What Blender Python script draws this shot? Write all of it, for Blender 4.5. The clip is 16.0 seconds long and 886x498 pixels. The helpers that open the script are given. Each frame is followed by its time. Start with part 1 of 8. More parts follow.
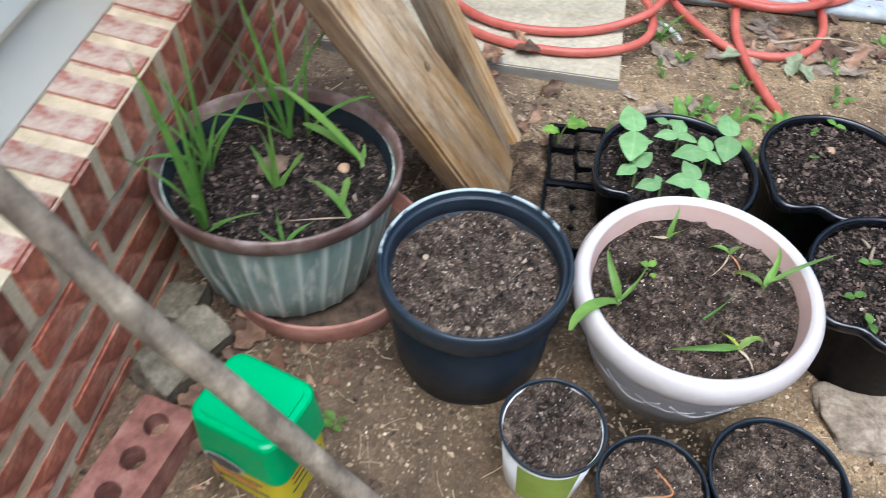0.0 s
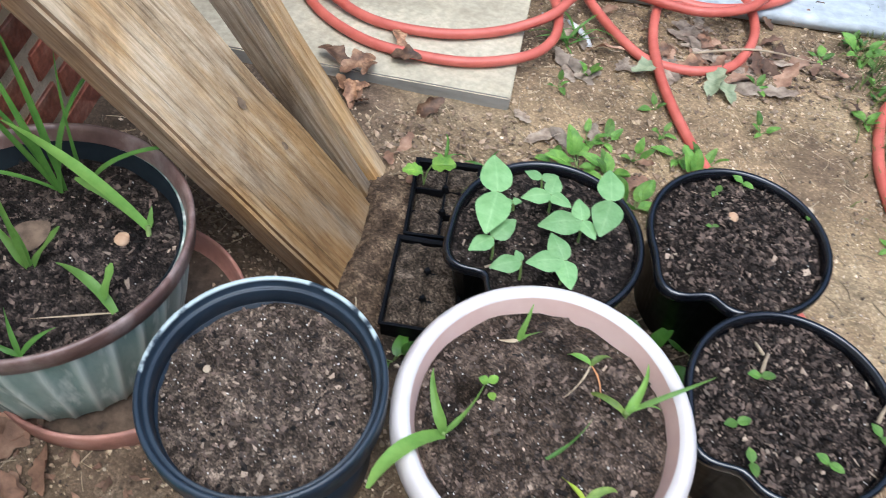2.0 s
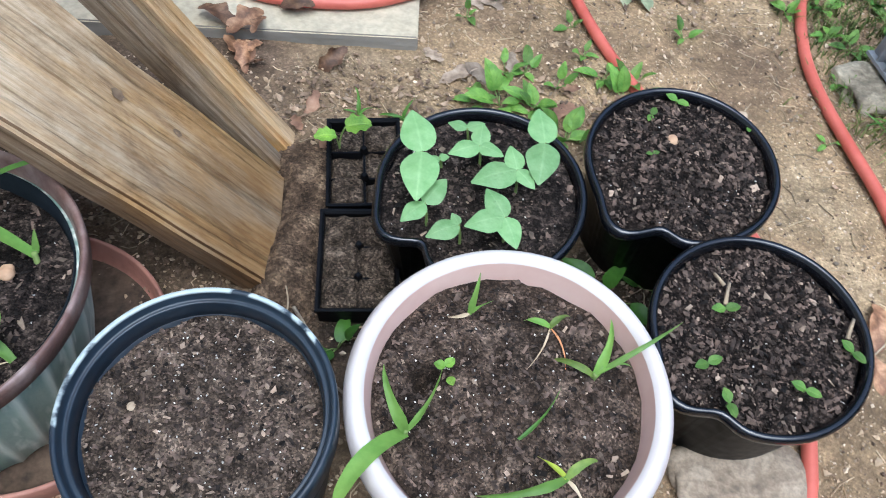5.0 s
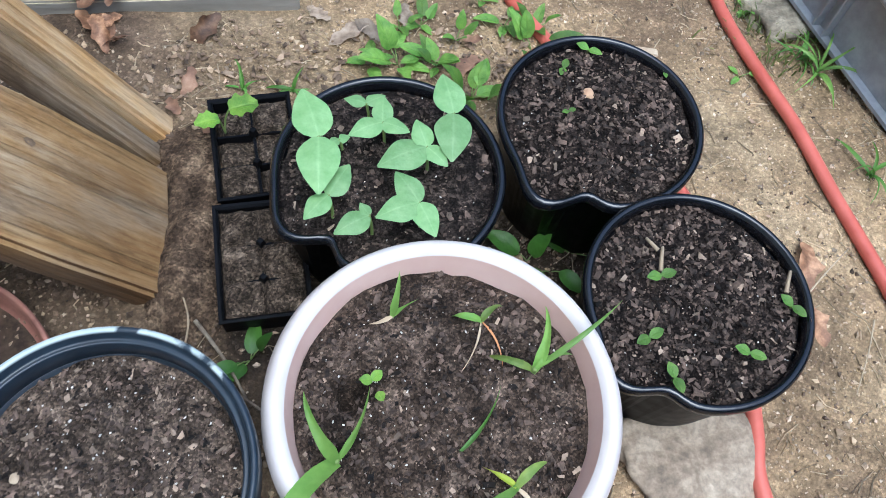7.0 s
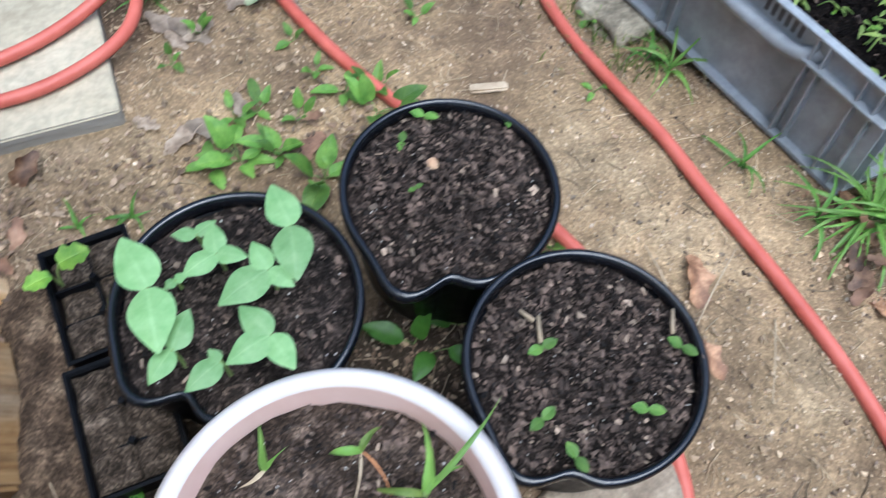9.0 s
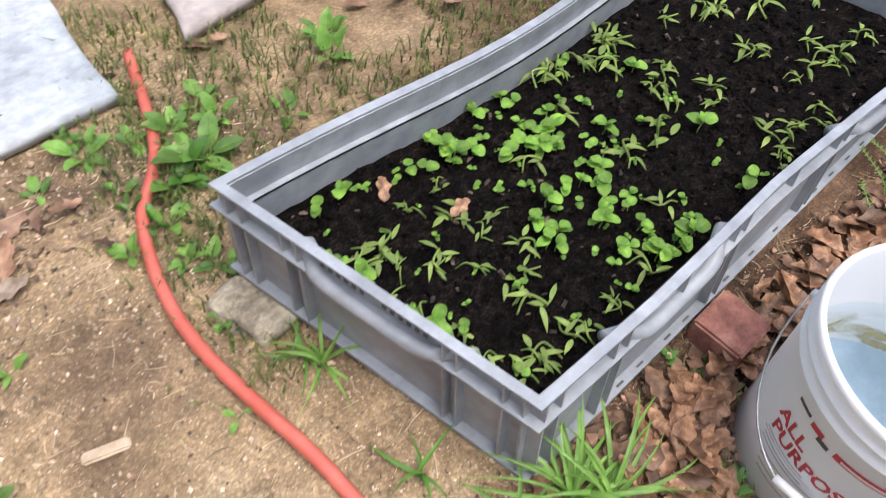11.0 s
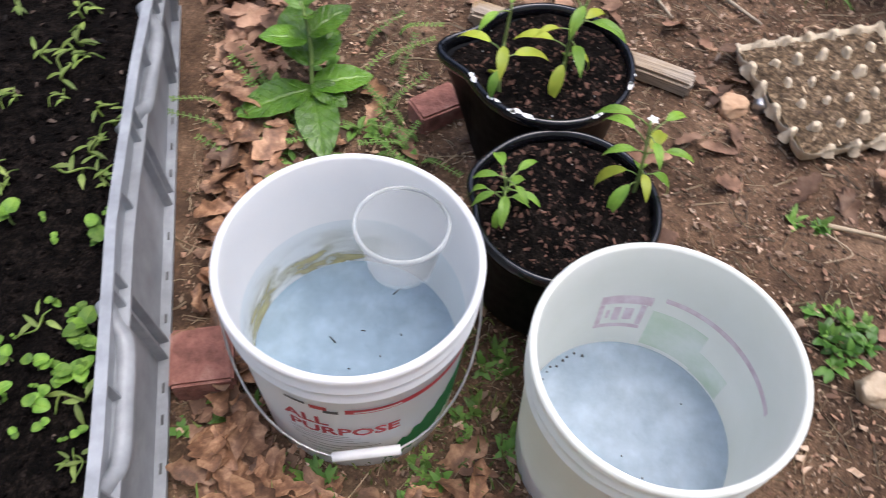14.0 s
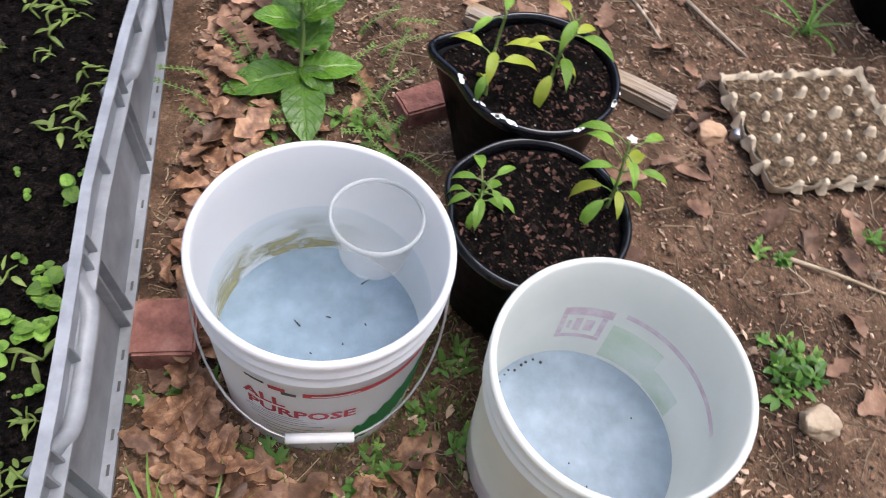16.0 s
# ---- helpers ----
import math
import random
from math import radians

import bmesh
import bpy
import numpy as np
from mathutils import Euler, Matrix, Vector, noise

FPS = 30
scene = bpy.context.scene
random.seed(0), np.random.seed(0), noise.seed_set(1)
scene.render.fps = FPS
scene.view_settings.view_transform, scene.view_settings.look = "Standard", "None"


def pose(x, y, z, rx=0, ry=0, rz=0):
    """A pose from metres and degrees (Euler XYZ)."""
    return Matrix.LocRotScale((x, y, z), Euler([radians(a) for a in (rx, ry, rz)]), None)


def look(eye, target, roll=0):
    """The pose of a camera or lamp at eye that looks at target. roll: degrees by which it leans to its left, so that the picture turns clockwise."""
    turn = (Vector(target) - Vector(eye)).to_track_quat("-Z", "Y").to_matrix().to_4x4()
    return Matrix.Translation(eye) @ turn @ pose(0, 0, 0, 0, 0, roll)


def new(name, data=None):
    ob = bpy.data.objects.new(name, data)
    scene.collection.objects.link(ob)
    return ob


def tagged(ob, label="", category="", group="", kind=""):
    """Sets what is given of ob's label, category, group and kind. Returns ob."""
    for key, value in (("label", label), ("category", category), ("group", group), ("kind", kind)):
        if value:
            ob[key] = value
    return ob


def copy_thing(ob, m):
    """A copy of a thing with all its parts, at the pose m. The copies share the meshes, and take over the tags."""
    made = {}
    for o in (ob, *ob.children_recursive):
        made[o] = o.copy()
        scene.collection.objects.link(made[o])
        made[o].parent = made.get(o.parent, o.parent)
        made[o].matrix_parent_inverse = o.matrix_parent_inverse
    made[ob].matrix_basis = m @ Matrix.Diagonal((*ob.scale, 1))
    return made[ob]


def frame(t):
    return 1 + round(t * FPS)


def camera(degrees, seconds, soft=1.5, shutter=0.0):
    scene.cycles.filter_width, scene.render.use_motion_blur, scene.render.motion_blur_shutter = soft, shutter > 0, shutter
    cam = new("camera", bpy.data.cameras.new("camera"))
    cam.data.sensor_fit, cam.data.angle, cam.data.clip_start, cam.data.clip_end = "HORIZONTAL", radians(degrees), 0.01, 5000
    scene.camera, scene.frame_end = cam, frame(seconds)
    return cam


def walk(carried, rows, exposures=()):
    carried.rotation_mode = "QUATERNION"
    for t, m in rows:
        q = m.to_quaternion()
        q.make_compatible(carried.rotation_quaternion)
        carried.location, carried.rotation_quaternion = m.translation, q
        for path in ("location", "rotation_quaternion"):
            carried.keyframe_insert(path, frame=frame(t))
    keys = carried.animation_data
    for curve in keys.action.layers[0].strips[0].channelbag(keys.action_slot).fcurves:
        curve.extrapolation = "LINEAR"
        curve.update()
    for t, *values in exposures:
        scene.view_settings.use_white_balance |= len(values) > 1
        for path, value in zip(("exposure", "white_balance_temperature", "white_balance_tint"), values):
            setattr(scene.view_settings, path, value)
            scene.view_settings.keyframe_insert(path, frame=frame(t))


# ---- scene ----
cam = camera(58.0, 16.0, 0.9, 0.4)
PATH = [
    (0, (0.178, 0.233, 1.157), (-0.015, 1.497, -0.381), 1.6),
    (0.5, (0.18, 0.371, 1.137), (0.147, 1.613, -0.431), 2.8),
    (1, (0.251, 0.466, 1.121), (0.296, 1.687, -0.463), 4.4),
    (1.5, (0.346, 0.54, 1.106), (0.352, 1.73, -0.502), 6.8),
    (2, (0.334, 0.597, 1.1), (0.248, 1.751, -0.531), 6.4),
    (2.5, (0.283, 0.664, 1.095), (0.159, 1.803, -0.544), 4.8),
    (3, (0.244, 0.679, 1.096), (0.07, 1.785, -0.561), 6.2),
    (3.5, (0.218, 0.675, 1.09), (-0.061, 1.732, -0.585), 3.7),
    (4, (0.264, 0.687, 1.086), (0.066, 1.745, -0.6), 1.8),
    (4.5, (0.304, 0.696, 1.067), (0.292, 1.745, -0.636), 4.1),
    (5, (0.322, 0.702, 1.054), (0.428, 1.71, -0.67), 6.3),
    (5.2, (0.321, 0.705, 1.052), (0.456, 1.695, -0.681), 7.1),
    (7.3, (0.334, 0.839, 0.99), (0.674, 1.657, -0.802), 13.9),
    (7.5, (0.338, 0.859, 0.983), (0.689, 1.664, -0.813), 14.2),
    (8, (0.352, 0.898, 0.984), (0.721, 1.672, -0.823), 13.2),
    (8.5, (0.391, 0.91, 0.982), (0.774, 1.679, -0.824), 9.1),
    (9, (0.466, 0.916, 1.011), (0.905, 1.714, -0.77), 7.1),
    (9.5, (0.613, 0.902, 1.032), (1.133, 1.75, -0.704), 6.9),
    (10, (0.721, 0.916, 1.043), (1.325, 1.793, -0.65), 6.2),
    (10.2, (0.776, 0.952, 1.04), (1.441, 1.828, -0.631), 5.9),
    (12.3, (1.101, 1.192, 1.013), (2.072, 1.763, -0.639), 5.4),
    (12.5, (1.111, 1.179, 1.017), (2.123, 1.662, -0.639), 5.2),
    (13, (1.154, 1.1, 1.021), (2.245, 1.337, -0.638), 5.2),
    (13.5, (1.194, 1.032, 1.022), (2.3, 1.038, -0.644), 5.1),
    (14, (1.205, 0.977, 1.023), (2.282, 0.814, -0.655), 4.5),
    (14.5, (1.198, 0.949, 1.025), (2.246, 0.684, -0.657), 5.1),
    (15, (1.193, 0.944, 1.028), (2.234, 0.626, -0.651), 7.4),
    (15.5, (1.191, 0.959, 1.026), (2.229, 0.656, -0.656), 10.8),
    (16, (1.199, 0.981, 1.036), (2.262, 0.743, -0.641), 13.6),
]
walk(cam, [(t, look(eye, target, roll)) for t, eye, target, roll in PATH],
     ((0.0, 0.94, 5350, 5), (3.0, 0.94, 5350, 5), (4.5, 0.97, 5250, 4), (5.0, 0.95, 5200, 4), (8.0, 0.92, 5100, 3), (9.5, 0.93, 5200, 5), (10.0, 0.97, 5450, 7), (12.4, 1.18, 6300, 14), (13.2, 1.15, 6300, 14), (13.5, 1.09, 6200, 14), (14.2, 0.79, 6000, 14), (15.0, 0.77, 6000, 14), (16.0, 0.81, 6000, 14)))

# ---- world and sun: bright overcast shade ----
world = bpy.data.worlds.new("sky")
world.use_nodes = True
scene.world = world
wn = world.node_tree.nodes
sky = wn.new("ShaderNodeTexSky")
sky.sky_type, sky.sun_disc = "NISHITA", False
sky.sun_elevation, sky.sun_rotation = radians(75), radians(168)
sky.air_density, sky.dust_density, sky.ozone_density = 1.0, 5.0, 0.8
world.node_tree.links.new(sky.outputs[0], wn["Background"].inputs[0])
wn["Background"].inputs[1].default_value = 0.15
sun = new("sun", bpy.data.lights.new("sun", "SUN"))
sun.data.energy, sun.data.angle, sun.data.color = 1.0, radians(50), (1.0, 0.96, 0.90)
sun.matrix_world = look((1.05, -0.35, 4.4), (0.8, 0.8, 0.0))


# ---- materials ----
def surf(name, cols, scale=8.0, rough=0.7, bump=0.0, bscale=60.0, detail=6.0, rnd=0.0, island=0.0, metal=0.0, spec=0.5,
         stretch=(1, 1, 1), contrast=0.5, sheen=0.0, trans=0.0, coat=0.0):
    """A material of two or three colours mixed by noise at two scales, with fine relief."""
    m = bpy.data.materials.new(name)
    m.use_nodes = True
    nt = m.node_tree
    n, l = nt.nodes, nt.links
    b = n["Principled BSDF"]
    co = n.new("ShaderNodeTexCoord")
    mp = n.new("ShaderNodeMapping")
    mp.inputs["Scale"].default_value = stretch
    l.new(co.outputs["Object"], mp.inputs["Vector"])
    big = n.new("ShaderNodeTexNoise")
    big.inputs["Scale"].default_value, big.inputs["Detail"].default_value = scale, detail
    big.inputs["Roughness"].default_value = 0.62
    l.new(mp.outputs[0], big.inputs["Vector"])
    ramp = n.new("ShaderNodeValToRGB")
    lo, hi = 0.5 - 0.28 * contrast / 0.5 * 0.6, 0.5 + 0.28 * contrast / 0.5 * 0.6
    for k, c in enumerate(cols):
        p = lo + (hi - lo) * k / max(1, len(cols) - 1)
        e = ramp.color_ramp.elements[k] if k < 2 else ramp.color_ramp.elements.new(p)
        e.position, e.color = p, (*c, 1)
    l.new(big.outputs["Fac"], ramp.inputs[0])
    out = ramp.outputs[0]
    if rnd or island:
        info = n.new("ShaderNodeObjectInfo") if rnd else n.new("ShaderNodeNewGeometry")
        src = info.outputs["Random"] if rnd else info.outputs["Random Per Island"]
        hsv = n.new("ShaderNodeHueSaturation")
        mr = n.new("ShaderNodeMapRange")
        amt = rnd or island
        mr.inputs["To Min"].default_value, mr.inputs["To Max"].default_value = 1 - amt, 1 + amt
        l.new(src, mr.inputs["Value"])
        l.new(mr.outputs[0], hsv.inputs["Value"])
        l.new(out, hsv.inputs["Color"])
        out = hsv.outputs[0]
    l.new(out, b.inputs["Base Color"])
    fine = n.new("ShaderNodeTexNoise")
    fine.inputs["Scale"].default_value, fine.inputs["Detail"].default_value = bscale, 5.0
    l.new(mp.outputs[0], fine.inputs["Vector"])
    rr = n.new("ShaderNodeMapRange")
    rr.inputs["To Min"].default_value, rr.inputs["To Max"].default_value = max(0.02, rough - 0.12), min(1, rough + 0.12)
    l.new(fine.outputs["Fac"], rr.inputs["Value"])
    l.new(rr.outputs[0], b.inputs["Roughness"])
    if bump:
        bp = n.new("ShaderNodeBump")
        bp.inputs["Strength"].default_value, bp.inputs["Distance"].default_value = min(1.0, bump), 0.004
        l.new(fine.outputs["Fac"], bp.inputs["Height"])
        l.new(bp.outputs[0], b.inputs["Normal"])
    b.inputs["Metallic"].default_value = metal
    b.inputs["Specular IOR Level"].default_value = spec
    b.inputs["Coat Weight"].default_value = coat
    if trans:
        tr = n.new("ShaderNodeBsdfTranslucent")
        l.new(out, tr.inputs["Color"])
        mx = n.new("ShaderNodeMixShader")
        mx.inputs[0].default_value = trans
        l.new(b.outputs[0], mx.inputs[1])
        l.new(tr.outputs[0], mx.inputs[2])
        l.new(mx.outputs[0], n["Material Output"].inputs["Surface"])
    return m


def granules(m, scale, lo=0.35, hi=1.7, mix=1.0, power=1.6):
    """Break a material's colour and relief into single grains."""
    n, l = m.node_tree.nodes, m.node_tree.links
    b = n["Principled BSDF"]
    src = b.inputs["Base Color"].links[0].from_socket
    co, v, r, x, g = n.new("ShaderNodeTexCoord"), n.new("ShaderNodeTexVoronoi"), n.new("ShaderNodeMapRange"), n.new("ShaderNodeMix"), n.new("ShaderNodeSeparateColor")
    v.inputs["Scale"].default_value = scale
    v.inputs["Randomness"].default_value = 1.0
    l.new(co.outputs["Object"], v.inputs["Vector"])
    l.new(v.outputs["Color"], g.inputs[0])
    p = n.new("ShaderNodeMath")
    p.operation = "POWER"
    p.inputs[1].default_value = power
    l.new(g.outputs[0], p.inputs[0])
    r.inputs["To Min"].default_value, r.inputs["To Max"].default_value = lo, hi
    l.new(p.outputs[0], r.inputs["Value"])
    x.data_type, x.blend_type = "RGBA", "MULTIPLY"
    x.inputs[0].default_value = mix
    l.new(src, x.inputs[6])
    l.new(r.outputs[0], x.inputs[7])
    l.new(x.outputs[2], b.inputs["Base Color"])
    bp = n.new("ShaderNodeBump")
    bp.invert = True
    bp.inputs["Strength"].default_value, bp.inputs["Distance"].default_value = 0.8, 0.5 / scale
    l.new(v.outputs["Distance"], bp.inputs["Height"])
    if b.inputs["Normal"].links:
        l.new(b.inputs["Normal"].links[0].from_socket, bp.inputs["Normal"])
    l.new(bp.outputs[0], b.inputs["Normal"])
    return m


def ground_material():
    """Tan sandy clay with stones, turning to dark humus under the trees on the far side of the tub."""
    m = bpy.data.materials.new("bare_earth")
    m.use_nodes = True
    n, l = m.node_tree.nodes, m.node_tree.links
    b = n["Principled BSDF"]
    co = n.new("ShaderNodeTexCoord")

    def noise_of(scale, detail=8.0, rough=0.65):
        t = n.new("ShaderNodeTexNoise")
        t.inputs["Scale"].default_value, t.inputs["Detail"].default_value, t.inputs["Roughness"].default_value = scale, detail, rough
        l.new(co.outputs["Object"], t.inputs["Vector"])
        return t.outputs["Fac"]

    def ramp_of(src, stops):
        r = n.new("ShaderNodeValToRGB")
        for k, (p, c) in enumerate(stops):
            e = r.color_ramp.elements[k] if k < 2 else r.color_ramp.elements.new(p)
            e.position, e.color = p, (*c, 1)
        l.new(src, r.inputs[0])
        return r.outputs[0]

    def mix_of(fac, a, c):
        x = n.new("ShaderNodeMix")
        x.data_type = "RGBA"
        l.new(fac, x.inputs[0])
        l.new(a, x.inputs[6])
        l.new(c, x.inputs[7])
        return x.outputs[2]
    tan = ramp_of(noise_of(3.2, 10.0, 0.66), [(0.30, (0.125, 0.085, 0.056)), (0.42, (0.255, 0.176, 0.104)), (0.54, (0.41, 0.290, 0.164)), (0.70, (0.56, 0.425, 0.258))])
    humus = ramp_of(noise_of(7.0, 10.0, 0.72), [(0.3, (0.046, 0.029, 0.019)), (0.5, (0.136, 0.082, 0.049)), (0.72, (0.32, 0.208, 0.130))])
    sep = n.new("ShaderNodeSeparateXYZ")
    l.new(co.outputs["Object"], sep.inputs[0])
    a = n.new("ShaderNodeMath")
    a.operation = "MULTIPLY_ADD"
    a.inputs[1].default_value, a.inputs[2].default_value = -0.45, 0.0
    l.new(sep.outputs["Y"], a.inputs[0])
    s = n.new("ShaderNodeMath")
    s.operation = "ADD"
    l.new(a.outputs[0], s.inputs[0])
    l.new(sep.outputs["X"], s.inputs[1])
    wob = n.new("ShaderNodeMath")
    wob.operation = "MULTIPLY_ADD"
    wob.inputs[1].default_value = 0.7
    l.new(noise_of(2.5), wob.inputs[0])
    l.new(s.outputs[0], wob.inputs[2])
    mr = n.new("ShaderNodeMapRange")
    mr.inputs["From Min"].default_value, mr.inputs["From Max"].default_value = 0.95, 1.45
    l.new(wob.outputs[0], mr.inputs["Value"])
    base = mix_of(mr.outputs[0], tan, humus)
    # darker brown strip along the wall and under the pots
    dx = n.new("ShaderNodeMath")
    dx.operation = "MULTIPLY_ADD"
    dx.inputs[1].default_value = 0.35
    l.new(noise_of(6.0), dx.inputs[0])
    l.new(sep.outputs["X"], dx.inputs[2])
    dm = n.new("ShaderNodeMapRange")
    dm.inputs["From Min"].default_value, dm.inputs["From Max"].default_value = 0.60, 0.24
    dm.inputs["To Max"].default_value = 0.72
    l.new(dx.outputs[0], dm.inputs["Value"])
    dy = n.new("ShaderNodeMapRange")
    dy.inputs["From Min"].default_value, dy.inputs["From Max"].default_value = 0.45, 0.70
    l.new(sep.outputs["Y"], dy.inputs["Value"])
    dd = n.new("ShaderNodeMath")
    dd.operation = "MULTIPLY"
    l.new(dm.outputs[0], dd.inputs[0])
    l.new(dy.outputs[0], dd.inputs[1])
    dark_brown = ramp_of(noise_of(14.0), [(0.3, (0.045, 0.032, 0.024)), (0.55, (0.13, 0.092, 0.066)), (0.72, (0.24, 0.18, 0.13))])
    base = mix_of(dd.outputs[0], base, dark_brown)
    # dark soil plus the shade between the packed pots, painted into the ground
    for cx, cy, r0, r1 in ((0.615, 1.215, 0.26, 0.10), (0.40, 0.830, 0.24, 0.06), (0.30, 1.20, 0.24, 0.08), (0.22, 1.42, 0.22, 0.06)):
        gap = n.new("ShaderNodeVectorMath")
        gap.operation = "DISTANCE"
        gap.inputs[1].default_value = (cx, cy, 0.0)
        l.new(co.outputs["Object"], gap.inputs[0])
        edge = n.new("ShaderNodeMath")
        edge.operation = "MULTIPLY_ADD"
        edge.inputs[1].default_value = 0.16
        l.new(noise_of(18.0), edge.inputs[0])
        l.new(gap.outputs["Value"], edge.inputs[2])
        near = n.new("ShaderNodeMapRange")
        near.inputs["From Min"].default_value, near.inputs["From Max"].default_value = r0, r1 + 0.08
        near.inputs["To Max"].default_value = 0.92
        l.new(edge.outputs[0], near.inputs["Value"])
        shaded_soil = ramp_of(noise_of(40.0), [(0.3, (0.010, 0.008, 0.006)), (0.55, (0.034, 0.025, 0.019)), (0.72, (0.10, 0.075, 0.056))])
        base = mix_of(near.outputs[0], base, shaded_soil)
    grit = ramp_of(noise_of(120.0, 5.0, 0.7), [(0.34, (0.22, 0.22, 0.22)), (0.5, (0.5, 0.5, 0.5)), (0.66, (0.85, 0.85, 0.85))])
    mul = n.new("ShaderNodeMix")
    mul.data_type, mul.blend_type = "RGBA", "OVERLAY"
    mul.inputs[0].default_value = 0.45
    l.new(base, mul.inputs[6])
    l.new(grit, mul.inputs[7])
    l.new(mul.outputs[2], b.inputs["Base Color"])
    b.inputs["Roughness"].default_value = 0.95
    b.inputs["Specular IOR Level"].default_value = 0.2
    bp = n.new("ShaderNodeBump")
    bp.inputs["Strength"].default_value, bp.inputs["Distance"].default_value = 0.9, 0.007
    l.new(noise_of(46.0, 8.0, 0.66), bp.inputs["Height"])
    l.new(bp.outputs[0], b.inputs["Normal"])
    return m


def wood_material(name, cols, stain, wet=0.0):
    """Old lumber: grain along z, fine dark cracks, a few knots and grey stains."""
    m = bpy.data.materials.new(name)
    m.use_nodes = True
    n, l = m.node_tree.nodes, m.node_tree.links
    b = n["Principled BSDF"]
    co = n.new("ShaderNodeTexCoord")

    def noise_of(stretch, scale, detail=6.0, rough=0.6, warp=0.0):
        mp = n.new("ShaderNodeMapping")
        mp.inputs["Scale"].default_value = stretch
        l.new(co.outputs["Object"], mp.inputs["Vector"])
        t = n.new("ShaderNodeTexNoise")
        t.inputs["Scale"].default_value, t.inputs["Detail"].default_value, t.inputs["Roughness"].default_value, t.inputs["Distortion"].default_value = scale, detail, rough, warp
        l.new(mp.outputs[0], t.inputs["Vector"])
        return t.outputs["Fac"]

    def ramp_of(src, stops):
        r = n.new("ShaderNodeValToRGB")
        for k, (p, c) in enumerate(stops):
            e = r.color_ramp.elements[k] if k < 2 else r.color_ramp.elements.new(p)
            e.position, e.color = p, (*c, 1)
        l.new(src, r.inputs[0])
        return r.outputs[0]

    def mixed(kind, fac, a, c):
        x = n.new("ShaderNodeMix")
        x.data_type, x.blend_type = "RGBA", kind
        if isinstance(fac, float):
            x.inputs[0].default_value = fac
        else:
            l.new(fac, x.inputs[0])
        l.new(a, x.inputs[6])
        l.new(c, x.inputs[7])
        return x.outputs[2]
    grain = noise_of((1, 1, 0.028), 105.0, 10.0, 0.66, 0.35)
    base = ramp_of(grain, [(0.20, cols[0]), (0.38, cols[1]), (0.54, cols[2]), (0.76, cols[3])])
    blot = ramp_of(noise_of((1, 1, 0.55), 9.0, 12.0, 0.70, 0.5), [(0.37, (0.36, 0.30, 0.24)), (0.47, (0.78, 0.72, 0.64)), (0.56, (1, 1, 1))])
    out = mixed("MULTIPLY", stain, base, blot)
    gold = ramp_of(noise_of((1, 1, 0.35), 9.0), [(0.42, (1, 1, 1)), (0.58, (0.98, 0.80, 0.53))])
    out = mixed("MULTIPLY", 1.0, out, gold)
    crack = ramp_of(noise_of((1, 1, 0.030), 120.0, 5.0, 0.55, 0.4), [(0.34, (0.10, 0.075, 0.055)), (0.42, (1, 1, 1))])
    out = mixed("MULTIPLY", 0.28, out, crack)
    speck = ramp_of(noise_of((1, 1, 0.09), 260.0, 4.0, 0.7), [(0.36, (0.50, 0.45, 0.40)), (0.52, (1, 1, 1)), (0.66, (1.22, 1.20, 1.17))])
    out = mixed("MULTIPLY", 0.45, out, speck)
    vor = n.new("ShaderNodeTexVoronoi")
    mp = n.new("ShaderNodeMapping")
    mp.inputs["Scale"].default_value = (1.0, 1.0, 0.55)
    l.new(co.outputs["Object"], mp.inputs["Vector"])
    l.new(mp.outputs[0], vor.inputs["Vector"])
    vor.inputs["Scale"].default_value = 5.5
    knot = ramp_of(vor.outputs["Distance"], [(0.05, (0.22, 0.15, 0.10)), (0.13, (1, 1, 1))])
    out = mixed("MULTIPLY", 0.9, out, knot)
    sep, add, foot = n.new("ShaderNodeSeparateXYZ"), n.new("ShaderNodeMath"), n.new("ShaderNodeMapRange")
    add.operation = "MULTIPLY_ADD"
    add.inputs[1].default_value = 0.35
    l.new(co.outputs["Object"], sep.inputs[0])
    l.new(noise_of((1, 1, 0.3), 12.0), add.inputs[0])
    l.new(sep.outputs["Z"], add.inputs[2])
    foot.inputs["From Min"].default_value, foot.inputs["From Max"].default_value = 0.32, 0.64
    l.new(add.outputs[0], foot.inputs["Value"])
    soaked = ramp_of(foot.outputs[0], [(0.0, (0.40, 0.37, 0.34)), (1.0, (1, 1, 1))])
    out = mixed("MULTIPLY", wet, out, soaked)
    l.new(out, b.inputs["Base Color"])
    b.inputs["Roughness"].default_value = 0.88
    b.inputs["Specular IOR Level"].default_value = 0.3
    bp = n.new("ShaderNodeBump")
    bp.inputs["Strength"].default_value, bp.inputs["Distance"].default_value = 0.6, 0.003
    l.new(grain, bp.inputs["Height"])
    bp2 = n.new("ShaderNodeBump")
    bp2.inputs["Strength"].default_value, bp2.inputs["Distance"].default_value = 0.7, 0.003
    l.new(crack, bp2.inputs["Height"])
    l.new(bp.outputs[0], bp2.inputs["Normal"])
    l.new(bp2.outputs[0], b.inputs["Normal"])
    return m


